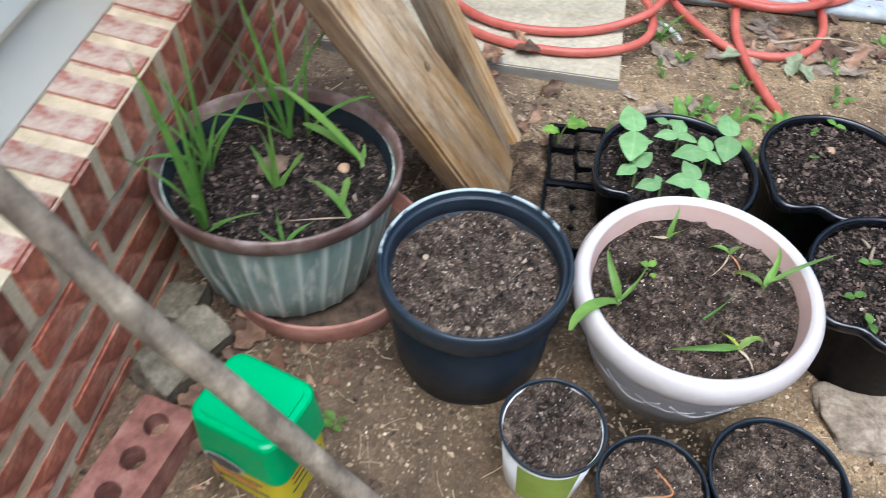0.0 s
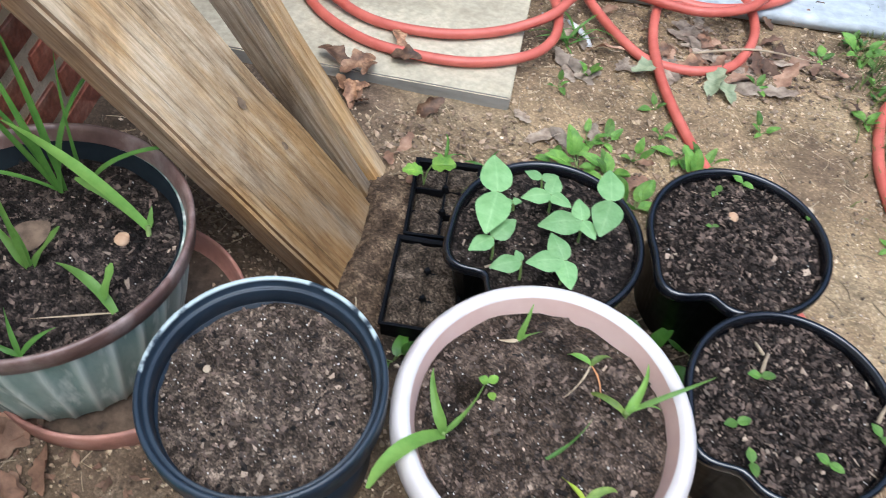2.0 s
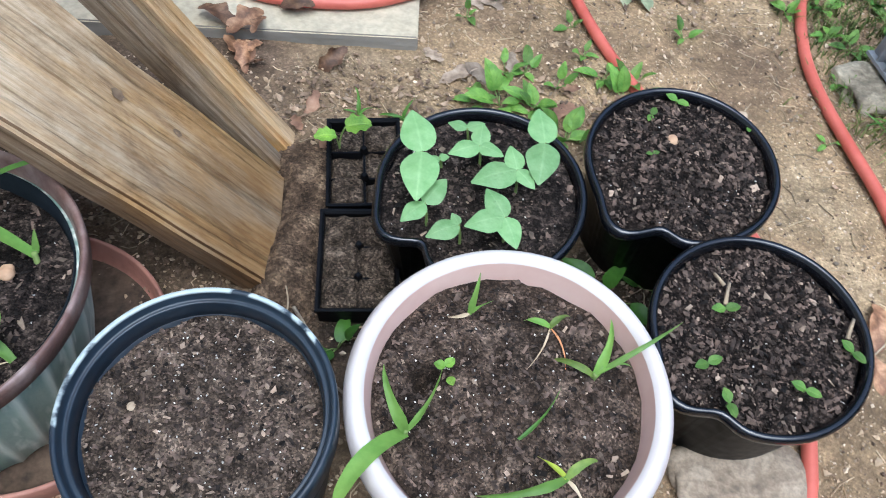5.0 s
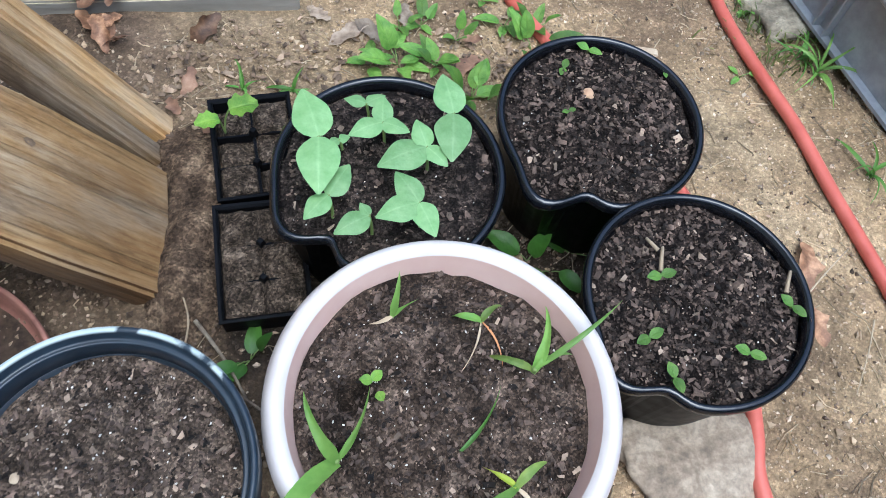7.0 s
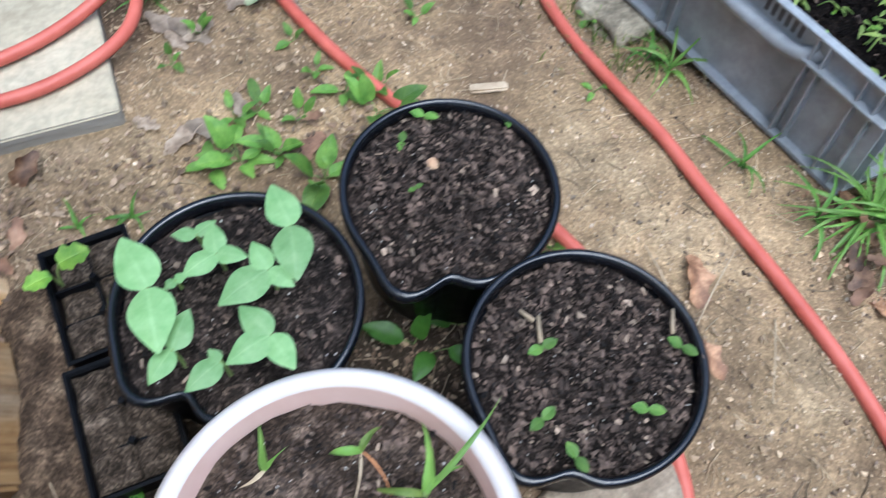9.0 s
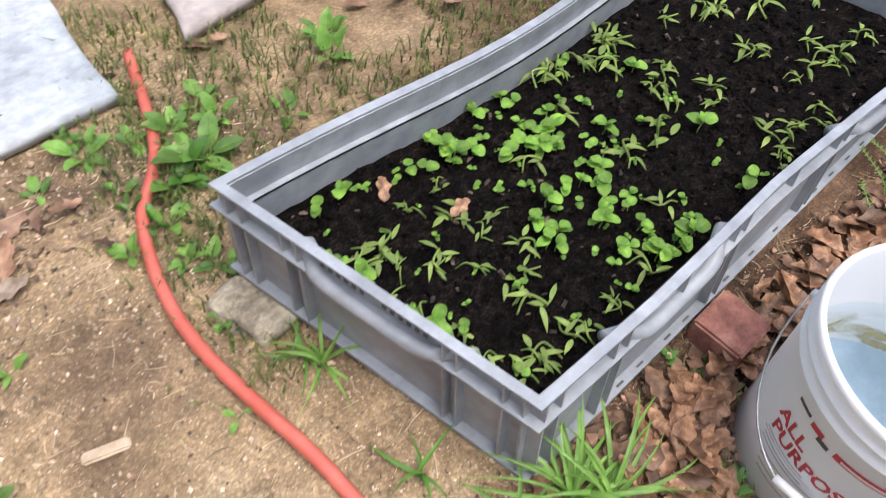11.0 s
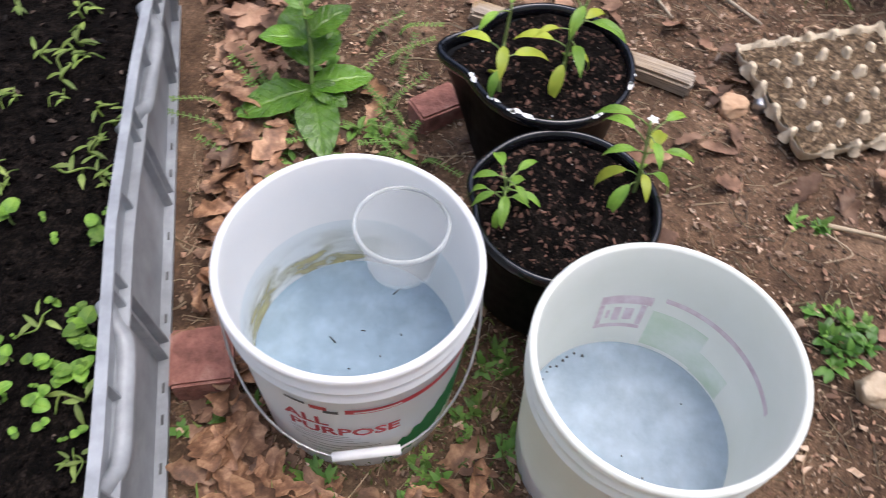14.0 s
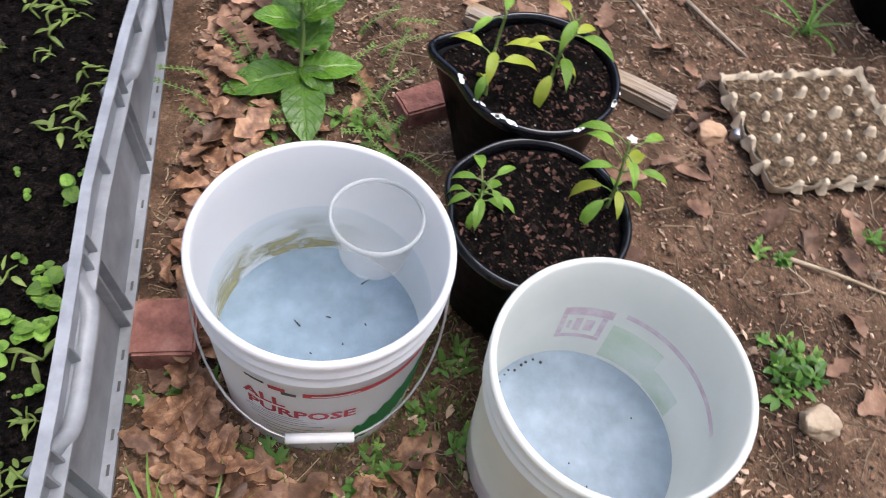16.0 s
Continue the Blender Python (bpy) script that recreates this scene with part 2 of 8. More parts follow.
def wear_material(name):
    """Blue-black plastic whose skin has flaked to white in a few places."""
    m = surf(name, [(0.010, 0.017, 0.027), (0.024, 0.038, 0.056)], 8, 0.36, 0.12, 60)
    n, l = m.node_tree.nodes, m.node_tree.links
    b = n["Principled BSDF"]
    src = b.inputs["Base Color"].links[0].from_socket
    co = n.new("ShaderNodeTexCoord")
    t = n.new("ShaderNodeTexNoise")
    t.inputs["Scale"].default_value, t.inputs["Detail"].default_value = 24.0, 6.0
    l.new(co.outputs["Object"], t.inputs["Vector"])
    sep = n.new("ShaderNodeSeparateXYZ")
    l.new(co.outputs["Object"], sep.inputs[0])
    w = n.new("ShaderNodeMath")
    w.operation = "MULTIPLY_ADD"
    w.inputs[1].default_value = -0.40
    l.new(sep.outputs["X"], w.inputs[0])
    l.new(sep.outputs["Y"], w.inputs[2])
    few = n.new("ShaderNodeMath")
    few.operation = "MULTIPLY"
    few.inputs[1].default_value = 0.9
    l.new(t.outputs["Fac"], few.inputs[0])
    u = n.new("ShaderNodeMath")
    u.operation = "MULTIPLY_ADD"
    u.inputs[1].default_value = 1.6
    l.new(w.outputs[0], u.inputs[0])
    l.new(few.outputs[0], u.inputs[2])
    r = n.new("ShaderNodeValToRGB")
    r.color_ramp.elements[0].position, r.color_ramp.elements[1].position = 0.545, 0.60
    l.new(u.outputs[0], r.inputs[0])
    flat, far, edge, both = n.new("ShaderNodeVectorMath"), n.new("ShaderNodeVectorMath"), n.new("ShaderNodeMapRange"), n.new("ShaderNodeMath")
    flat.operation, far.operation, both.operation = "MULTIPLY", "LENGTH", "MULTIPLY"
    flat.inputs[1].default_value = (1, 1, 0)
    l.new(co.outputs["Object"], flat.inputs[0])
    l.new(flat.outputs[0], far.inputs[0])
    edge.inputs["From Min"].default_value, edge.inputs["From Max"].default_value = 0.1385, 0.1402
    l.new(far.outputs["Value"], edge.inputs["Value"])
    l.new(edge.outputs[0], both.inputs[0])
    l.new(r.outputs[0], both.inputs[1])
    x = n.new("ShaderNodeMix")
    x.data_type = "RGBA"
    l.new(both.outputs[0], x.inputs[0])
    l.new(src, x.inputs[6])
    x.inputs[7].default_value = (0.46, 0.53, 0.53, 1)
    l.new(x.outputs[2], b.inputs["Base Color"])
    return m


def streak_material(name):
    """Faded green plastic with chalky streaks running down it and darker grime."""
    m = surf(name, [(0.15, 0.23, 0.195), (0.285, 0.385, 0.33), (0.42, 0.51, 0.44)], 12, 0.45, 0.2, 60, stretch=(1, 1, 0.35))
    n, l = m.node_tree.nodes, m.node_tree.links
    b = n["Principled BSDF"]
    src = b.inputs["Base Color"].links[0].from_socket
    co = n.new("ShaderNodeTexCoord")
    mp = n.new("ShaderNodeMapping")
    mp.inputs["Scale"].default_value = (1, 1, 0.07)
    l.new(co.outputs["Object"], mp.inputs["Vector"])
    t = n.new("ShaderNodeTexNoise")
    t.inputs["Scale"].default_value, t.inputs["Detail"].default_value = 55.0, 3.0
    l.new(mp.outputs[0], t.inputs["Vector"])
    r = n.new("ShaderNodeValToRGB")
    r.color_ramp.elements[0].position, r.color_ramp.elements[1].position = 0.54, 0.68
    r.color_ramp.elements[1].color = (0.75, 0.75, 0.75, 1)
    l.new(t.outputs["Fac"], r.inputs[0])
    sep = n.new("ShaderNodeSeparateXYZ")
    l.new(co.outputs["Object"], sep.inputs[0])
    fac = None
    for kind, first, second in (("ARCTAN2", sep.outputs["Y"], sep.outputs["X"]), ("MULTIPLY", None, 14.0), ("SINE", None, None), ("ABSOLUTE", None, None), ("MULTIPLY_ADD", None, -1.7), ("MULTIPLY_ADD", None, 0.80)):
        k = n.new("ShaderNodeMath")
        k.operation = kind
        k.use_clamp = kind == "MULTIPLY_ADD"
        if first is None:
            l.new(fac, k.inputs[0])
        else:
            l.new(first, k.inputs[0])
        if isinstance(second, float):
            k.inputs[1].default_value = second
        elif second is not None:
            l.new(second, k.inputs[1])
        if second == -1.7:
            k.inputs[2].default_value = 1.0
        elif second == 0.80:
            l.new(r.outputs[0], k.inputs[2])
        fac = k.outputs[0]
    x = n.new("ShaderNodeMix")
    x.data_type = "RGBA"
    l.new(fac, x.inputs[0])
    l.new(src, x.inputs[6])
    x.inputs[7].default_value = (0.76, 0.80, 0.71, 1)
    l.new(x.outputs[2], b.inputs["Base Color"])
    return m


def clear_plastic(name, clear=0.87):
    """Milky see-through plastic."""
    m = surf(name, [(0.72, 0.75, 0.74), (0.82, 0.84, 0.83)], 6, 0.22, 0.0, trans=0.4)
    n, l = m.node_tree.nodes, m.node_tree.links
    src = n["Material Output"].inputs["Surface"].links[0].from_socket
    tr, mx = n.new("ShaderNodeBsdfTransparent"), n.new("ShaderNodeMixShader")
    mx.inputs[0].default_value = clear
    l.new(src, mx.inputs[1])
    l.new(tr.outputs[0], mx.inputs[2])
    l.new(mx.outputs[0], n["Material Output"].inputs["Surface"])
    return m


def residue_material():
    """Ochre residue in broken smears, thinning out upwards and to the sides."""
    m = surf("ochre_residue", [(0.42, 0.35, 0.11), (0.57, 0.51, 0.25)], 20, 0.7)
    n, l = m.node_tree.nodes, m.node_tree.links
    co, mp, t, r = n.new("ShaderNodeTexCoord"), n.new("ShaderNodeMapping"), n.new("ShaderNodeTexNoise"), n.new("ShaderNodeMapRange")
    mp.inputs["Scale"].default_value = (1, 1, 2.2)
    t.inputs["Scale"].default_value, t.inputs["Detail"].default_value, t.inputs["Distortion"].default_value = 17.0, 7.0, 0.6
    r.inputs["From Min"].default_value, r.inputs["From Max"].default_value, r.inputs["To Max"].default_value = 0.38, 0.64, 1.0
    l.new(co.outputs["Object"], mp.inputs[0])
    l.new(mp.outputs[0], t.inputs["Vector"])
    l.new(t.outputs["Fac"], r.inputs["Value"])
    sep, up, dot, round_ = n.new("ShaderNodeSeparateXYZ"), n.new("ShaderNodeMapRange"), n.new("ShaderNodeVectorMath"), n.new("ShaderNodeMapRange")
    l.new(co.outputs["Object"], sep.inputs[0])
    up.inputs["From Min"].default_value, up.inputs["From Max"].default_value = 0.146, 0.085
    l.new(sep.outputs["Z"], up.inputs["Value"])
    dot.operation = "DOT_PRODUCT"
    dot.inputs[1].default_value = (0.50, 0.866, 0)
    l.new(co.outputs["Object"], dot.inputs[0])
    round_.inputs["From Min"].default_value, round_.inputs["From Max"].default_value = 0.0, 0.085
    l.new(dot.outputs["Value"], round_.inputs["Value"])
    fac = r.outputs[0]
    for other in (up.outputs[0], round_.outputs[0]):
        x = n.new("ShaderNodeMath")
        x.operation = "MULTIPLY"
        l.new(fac, x.inputs[0])
        l.new(other, x.inputs[1])
        fac = x.outputs[0]
    tr, mx = n.new("ShaderNodeBsdfTransparent"), n.new("ShaderNodeMixShader")
    l.new(fac, mx.inputs[0])
    l.new(tr.outputs[0], mx.inputs[1])
    l.new(n["Principled BSDF"].outputs[0], mx.inputs[2])
    l.new(mx.outputs[0], n["Material Output"].inputs["Surface"])
    return m


def water_material():
    """Still clear water seen from above: mostly see-through with a weak gloss."""
    m = bpy.data.materials.new("still_water")
    m.use_nodes = True
    n, l = m.node_tree.nodes, m.node_tree.links
    tr, gl, mx = n.new("ShaderNodeBsdfTransparent"), n.new("ShaderNodeBsdfGlossy"), n.new("ShaderNodeMixShader")
    tr.inputs["Color"].default_value = (0.88, 0.925, 0.945, 1)
    gl.inputs["Roughness"].default_value = 0.03
    mx.inputs[0].default_value = 0.012
    l.new(tr.outputs[0], mx.inputs[1])
    l.new(gl.outputs[0], mx.inputs[2])
    l.new(mx.outputs[0], n["Material Output"].inputs["Surface"])
    return m


def veins(m, amount=1.35, count=7.0, relief_=0.5):
    """Paler midrib and side veins along a leaf blade's own coordinates."""
    n, l = m.node_tree.nodes, m.node_tree.links
    b = n["Principled BSDF"]
    src = b.inputs["Base Color"].links[0].from_socket

    def op(kind, a, c, clamp=False):
        x = n.new("ShaderNodeMath")
        x.operation, x.use_clamp = kind, clamp
        for k, v in enumerate((a, c)):
            if isinstance(v, float):
                x.inputs[k].default_value = v
            elif v is not None:
                l.new(v, x.inputs[k])
        return x.outputs[0]
    co, sep = n.new("ShaderNodeTexCoord"), n.new("ShaderNodeSeparateXYZ")
    l.new(co.outputs["UV"], sep.inputs[0])
    across = op("ABSOLUTE", op("SUBTRACT", sep.outputs[0], 0.5), None)
    mid = op("SUBTRACT", 1.0, op("MULTIPLY", across, 16.0), True)
    run = op("FRACT", op("MULTIPLY", op("SUBTRACT", sep.outputs[1], op("MULTIPLY", across, 0.55)), count), None)
    side = op("MULTIPLY", op("SUBTRACT", 1.0, op("MULTIPLY", op("ABSOLUTE", op("SUBTRACT", run, 0.5), None), 7.0), True), 0.5)
    fac = op("MAXIMUM", mid, side)
    x = n.new("ShaderNodeMix")
    x.data_type, x.blend_type = "RGBA", "MULTIPLY"
    l.new(fac, x.inputs[0])
    l.new(src, x.inputs[6])
    x.inputs[7].default_value = (amount * 1.08, amount, amount * 1.1, 1)
    l.new(x.outputs[2], b.inputs["Base Color"])
    bp = n.new("ShaderNodeBump")
    bp.invert = True
    bp.inputs["Strength"].default_value, bp.inputs["Distance"].default_value = relief_, 0.003
    l.new(fac, bp.inputs["Height"])
    if b.inputs["Normal"].links:
        l.new(b.inputs["Normal"].links[0].from_socket, bp.inputs["Normal"])
    l.new(bp.outputs[0], b.inputs["Normal"])
    return m


def patches(m, scale, lo, hi):
    """Damp dark and dry pale patches over a material."""
    n, l = m.node_tree.nodes, m.node_tree.links
    b = n["Principled BSDF"]
    src = b.inputs["Base Color"].links[0].from_socket
    co, t, r, x = n.new("ShaderNodeTexCoord"), n.new("ShaderNodeTexNoise"), n.new("ShaderNodeMapRange"), n.new("ShaderNodeMix")
    t.inputs["Scale"].default_value, t.inputs["Detail"].default_value, t.inputs["Roughness"].default_value = scale, 4.0, 0.6
    l.new(co.outputs["Object"], t.inputs["Vector"])
    r.inputs["From Min"].default_value, r.inputs["From Max"].default_value = 0.36, 0.64
    r.inputs["To Min"].default_value, r.inputs["To Max"].default_value = lo, hi
    l.new(t.outputs["Fac"], r.inputs["Value"])
    x.data_type, x.blend_type = "RGBA", "MULTIPLY"
    x.inputs[0].default_value = 1.0
    l.new(src, x.inputs[6])
    l.new(r.outputs[0], x.inputs[7])
    l.new(x.outputs[2], b.inputs["Base Color"])
    return m


M = dict(
    water=water_material(),
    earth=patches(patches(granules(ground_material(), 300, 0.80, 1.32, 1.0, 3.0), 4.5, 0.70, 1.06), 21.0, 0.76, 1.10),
    soil=granules(surf("potting_soil", [(0.006, 0.0045, 0.004), (0.022, 0.016, 0.013), (0.09, 0.068, 0.055)], 70, 0.95, 0.8, 240, spec=0.15, contrast=0.5), 420, 0.38, 2.1, 1.0, 2.0),
    grey_soil=granules(surf("dry_potting_soil", [(0.026, 0.019, 0.014), (0.082, 0.060, 0.044), (0.20, 0.152, 0.114)], 45, 0.95, 0.8, 200, spec=0.15, contrast=0.6), 450, 0.45, 1.9, 1.0, 2.0),
    mix_soil=granules(surf("brown_potting_mix", [(0.016, 0.011, 0.008), (0.055, 0.038, 0.027), (0.15, 0.11, 0.082)], 45, 0.95, 0.8, 200, spec=0.15, contrast=0.6), 450, 0.45, 1.9, 1.0, 2.0),
    black_soil=granules(surf("black_compost", [(0.0022, 0.0018, 0.0016), (0.0055, 0.0042, 0.0036), (0.016, 0.012, 0.010)], 60, 0.95, 0.8, 220, spec=0.06, contrast=0.5), 330, 0.4, 1.8, 1.0, 2.2),
    bark_soil=granules(surf("bark_potting_soil", [(0.004, 0.003, 0.0025), (0.014, 0.010, 0.008), (0.055, 0.040, 0.032)], 70, 0.95, 0.8, 240, spec=0.12, contrast=0.5), 420, 0.38, 2.1, 1.0, 2.0),
    red_bark=surf("reddish_bark", [(0.022, 0.012, 0.009), (0.15, 0.078, 0.055)], 60, 0.85, 0.4, 200, island=0.8, spec=0.2),
    chip=surf("bark_chip", [(0.012, 0.009, 0.007), (0.140, 0.099, 0.076)], 60, 0.85, 0.4, 200, island=0.95, spec=0.3),
    fibre=surf("pale_wood_fibre", [(0.17, 0.125, 0.09), (0.34, 0.26, 0.19)], 60, 0.9, island=0.6),
    plug_soil=granules(surf("dry_brown_plug_soil", [(0.022, 0.016, 0.011), (0.065, 0.048, 0.034), (0.14, 0.108, 0.08)], 50, 0.95, 0.9, 200, spec=0.15), 360, 0.4, 1.9, 1.0, 2.0),
    grit=surf("perlite_grit", [(0.45, 0.42, 0.38), (0.7, 0.68, 0.63)], 80, 0.8, island=0.3),
    brick=patches(patches(surf("red_brick", [(0.21, 0.066, 0.038), (0.42, 0.140, 0.078), (0.56, 0.30, 0.20)], 16, 0.92, 1.0, 110, rnd=0.42, contrast=0.7), 38.0, 0.74, 1.12), 120.0, 0.82, 1.1),
    loose_brick=surf("loose_red_brick", [(0.16, 0.066, 0.050), (0.29, 0.125, 0.094), (0.40, 0.21, 0.165)], 26, 0.92, 1.0, 130, rnd=0.12),
    sill=surf("weathered_white_paint_on_brick", [(0.34, 0.13, 0.095), (0.47, 0.35, 0.275), (0.55, 0.45, 0.355)], 30, 0.9, 0.7, 120, rnd=0.15, contrast=0.38),
    mortar=surf("mortar", [(0.52, 0.42, 0.26), (0.76, 0.645, 0.45)], 22, 0.95, 0.8, 200),
    siding=surf("white_vinyl_siding", [(0.78, 0.81, 0.71), (0.84, 0.86, 0.77)], 3, 0.4, 0.05, 80),
    wood=wood_material("weathered_lumber", [(0.34, 0.225, 0.120), (0.58, 0.43, 0.265), (0.72, 0.585, 0.405), (0.80, 0.69, 0.53)], 0.80, 1.0),
    wood_grey=wood_material("greyed_lumber", [(0.09, 0.066, 0.045), (0.23, 0.175, 0.12), (0.34, 0.275, 0.20), (0.45, 0.37, 0.28)], 0.65, 0.3),
    wood_edge=wood_material("dark_plank_edge", [(0.12, 0.076, 0.046), (0.26, 0.172, 0.106), (0.36, 0.258, 0.170), (0.45, 0.345, 0.245)], 0.4, 1.0),
    knot=surf("dark_knot", [(0.13, 0.085, 0.05), (0.26, 0.18, 0.11)], 60, 0.9, 0.4, 120),
    stick=patches(patches(surf("bare_grey_stick", [(0.17, 0.13, 0.095), (0.36, 0.295, 0.215), (0.52, 0.44, 0.32)], 12, 0.9, 0.8, 90, stretch=(2, 2, 0.6)), 14.0, 0.62, 1.15), 55.0, 0.78, 1.1),
    plank=patches(patches(surf("cream_painted_board", [(0.37, 0.315, 0.215), (0.50, 0.44, 0.315), (0.57, 0.515, 0.385)], 5, 0.85, 0.35, 90, detail=10.0, contrast=0.6, stretch=(0.5, 1, 1)), 70.0, 0.80, 1.04), 9.0, 0.86, 1.05),
    hose=surf("red_rubber_hose", [(0.43, 0.090, 0.063), (0.57, 0.150, 0.110)], 12, 0.42, 0.15, 200, spec=0.4),
    black=surf("black_plastic", [(0.0022, 0.0024, 0.003), (0.006, 0.0065, 0.008)], 10, 0.40, 0.12, 60, spec=0.08),
    black_rim=surf("glossy_black_rim", [(0.003, 0.0035, 0.005), (0.008, 0.009, 0.012)], 10, 0.14, 0.25, 28, spec=0.6),
    golden=wood_material("golden_lumber", [(0.26, 0.17, 0.085), (0.48, 0.33, 0.18), (0.62, 0.47, 0.29), (0.70, 0.57, 0.40)], 0.3),
    wood_pale=wood_material("pale_grey_lumber", [(0.15, 0.12, 0.09), (0.28, 0.24, 0.19), (0.40, 0.35, 0.29), (0.48, 0.43, 0.36)], 0.4),
    tan_chip=surf("tan_chip", [(0.42, 0.25, 0.14), (0.56, 0.38, 0.24)], 60, 0.85, 0.3, 160),
    navy=surf("dark_blue_grey_plastic", [(0.008, 0.013, 0.020), (0.019, 0.029, 0.042)], 7, 0.42, 0.15, 60, spec=0.35),
    scuff=wear_material("scuffed_rim"),
    white_pot=surf("chalky_white_pink_plastic", [(0.58, 0.525, 0.50), (0.68, 0.64, 0.62)], 7, 0.55, 0.12, 60),
    pink=surf("pink_plastic_lining", [(0.66, 0.44, 0.37), (0.74, 0.54, 0.47)], 9, 0.65, 0.1, 60),
    glaze=streak_material("faded_green_plastic"),
    brown=surf("brown_plastic_rim", [(0.095, 0.052, 0.043), (0.165, 0.098, 0.082), (0.33, 0.25, 0.225)], 12, 0.36, 0.15, 90),
    terracotta=surf("dirty_terracotta_plastic", [(0.22, 0.105, 0.078), (0.47, 0.225, 0.17), (0.56, 0.30, 0.235)], 9, 0.6, 0.2, 90),
    liner=surf("dark_blue_liner", [(0.004, 0.006, 0.009), (0.013, 0.018, 0.022)], 12, 0.8, 0.1, 90, spec=0.1),
    grey=patches(surf("grey_crate_plastic", [(0.23, 0.246, 0.262), (0.33, 0.35, 0.37)], 9, 0.42, 0.2, 60), 30.0, 0.84, 1.1),
    pail=surf("white_pail_plastic", [(0.90, 0.915, 0.915), (0.94, 0.945, 0.94)], 5, 0.35, 0.05, 60, trans=0.34),
    pail_foot=surf("solid_pail_plastic", [(0.93, 0.94, 0.93), (0.955, 0.96, 0.95)], 6, 0.4, 0.05, 60),
    pail_old=surf("yellowed_pail_plastic", [(0.85, 0.88, 0.82), (0.91, 0.93, 0.89)], 7, 0.4, 0.05, 60, trans=0.34),
    litter_grey=surf("grey_brown_litter", [(0.085, 0.055, 0.034), (0.20, 0.135, 0.085), (0.33, 0.25, 0.17)], 18, 0.85, 0.4, 120, island=0.6),
    litter_pale=surf("pale_leaf_scraps", [(0.22, 0.145, 0.09), (0.40, 0.28, 0.19), (0.55, 0.42, 0.31)], 18, 0.85, 0.4, 120, island=0.5),
    slab=patches(patches(surf("worn_slab", [(0.20, 0.152, 0.106), (0.32, 0.252, 0.180), (0.43, 0.352, 0.260)], 16, 0.92, 0.7, 90, detail=10.0), 70.0, 0.75, 1.12), 160.0, 0.8, 1.12),
    board_edge=surf("shaded_board_edge", [(0.22, 0.205, 0.175), (0.36, 0.34, 0.30)], 14, 0.9, 0.6, 90, stretch=(0.3, 1, 1)),
    pail_in=patches(patches(surf("stained_pail_floor", [(0.36, 0.47, 0.57), (0.46, 0.57, 0.66)], 14, 0.5, 0.05, 60, trans=0.35), 26.0, 0.84, 1.06), 80.0, 0.93, 1.03),
    cup=clear_plastic("cloudy_clear_plastic"),
    cup_lip=clear_plastic("cloudy_cup_lip", 0.45),
    residue=residue_material(),
    red=surf("red_print", [(0.46, 0.03, 0.045), (0.52, 0.05, 0.06)], 20, 0.5),
    ghost_red=surf("print_showing_through_red", [(0.56, 0.42, 0.47), (0.74, 0.66, 0.69)], 70, 0.5),
    ghost_green=surf("print_showing_through_green", [(0.55, 0.66, 0.50), (0.76, 0.81, 0.74)], 18, 0.5),
    green_print=surf("green_print", [(0.012, 0.17, 0.055), (0.025, 0.24, 0.08)], 20, 0.5),
    ink=surf("dark_print", [(0.05, 0.05, 0.05), (0.09, 0.09, 0.09)], 20, 0.5),
    jug_green=surf("green_lid_plastic", [(0.0, 0.40, 0.12), (0.005, 0.48, 0.16)], 5, 0.35, 0.03, 60),
    jug_yellow=surf("yellow_jug_plastic", [(0.72, 0.58, 0.01), (0.80, 0.66, 0.02)], 5, 0.4, 0.03, 60),
    pale=surf("pale_print", [(0.72, 0.72, 0.70), (0.80, 0.80, 0.78)], 20, 0.5),
    lime=surf("lime_print", [(0.28, 0.42, 0.05), (0.36, 0.50, 0.08)], 20, 0.5),
    wire=surf("galvanised_wire", [(0.42, 0.42, 0.42), (0.55, 0.55, 0.55)], 30, 0.35, metal=0.9),
    pulp=surf("paper_pulp", [(0.46, 0.37, 0.25), (0.64, 0.54, 0.39), (0.74, 0.65, 0.50)], 30, 0.95, 0.6, 200),
    rock=patches(patches(surf("field_stone", [(0.13, 0.108, 0.075), (0.31, 0.265, 0.19), (0.50, 0.44, 0.32)], 13, 0.92, 0.9, 60, detail=10.0, rnd=0.15), 60.0, 0.72, 1.12), 150.0, 0.75, 1.15),
    dark_rock=patches(patches(surf("olive_brown_stone", [(0.085, 0.072, 0.046), (0.19, 0.163, 0.112), (0.30, 0.262, 0.19)], 13, 0.92, 0.9, 60, detail=10.0), 60.0, 0.72, 1.12), 150.0, 0.8, 1.12),
    pebble=surf("pebbles", [(0.30, 0.22, 0.145), (0.68, 0.56, 0.42)], 40, 0.9, island=0.65),
    crumb=surf("tan_dirt_crumbs", [(0.27, 0.195, 0.122), (0.52, 0.395, 0.255)], 40, 0.95, island=0.35),
    clod=surf("dark_clods", [(0.06, 0.040, 0.027), (0.22, 0.15, 0.098)], 40, 0.95, island=0.6),
    straw=surf("dry_straw", [(0.36, 0.27, 0.17), (0.58, 0.47, 0.32)], 30, 0.9, island=0.5),
    dead=surf("dead_oak_leaf", [(0.068, 0.034, 0.017), (0.19, 0.096, 0.050), (0.40, 0.235, 0.13)], 3.4, 0.6, 0.15, 9, rnd=0.6, trans=0.12),
    dead_isl=surf("leaf_litter", [(0.090, 0.048, 0.030), (0.23, 0.13, 0.080), (0.41, 0.26, 0.17)], 18, 0.8, 0.4, 120, island=0.6, trans=0.12),
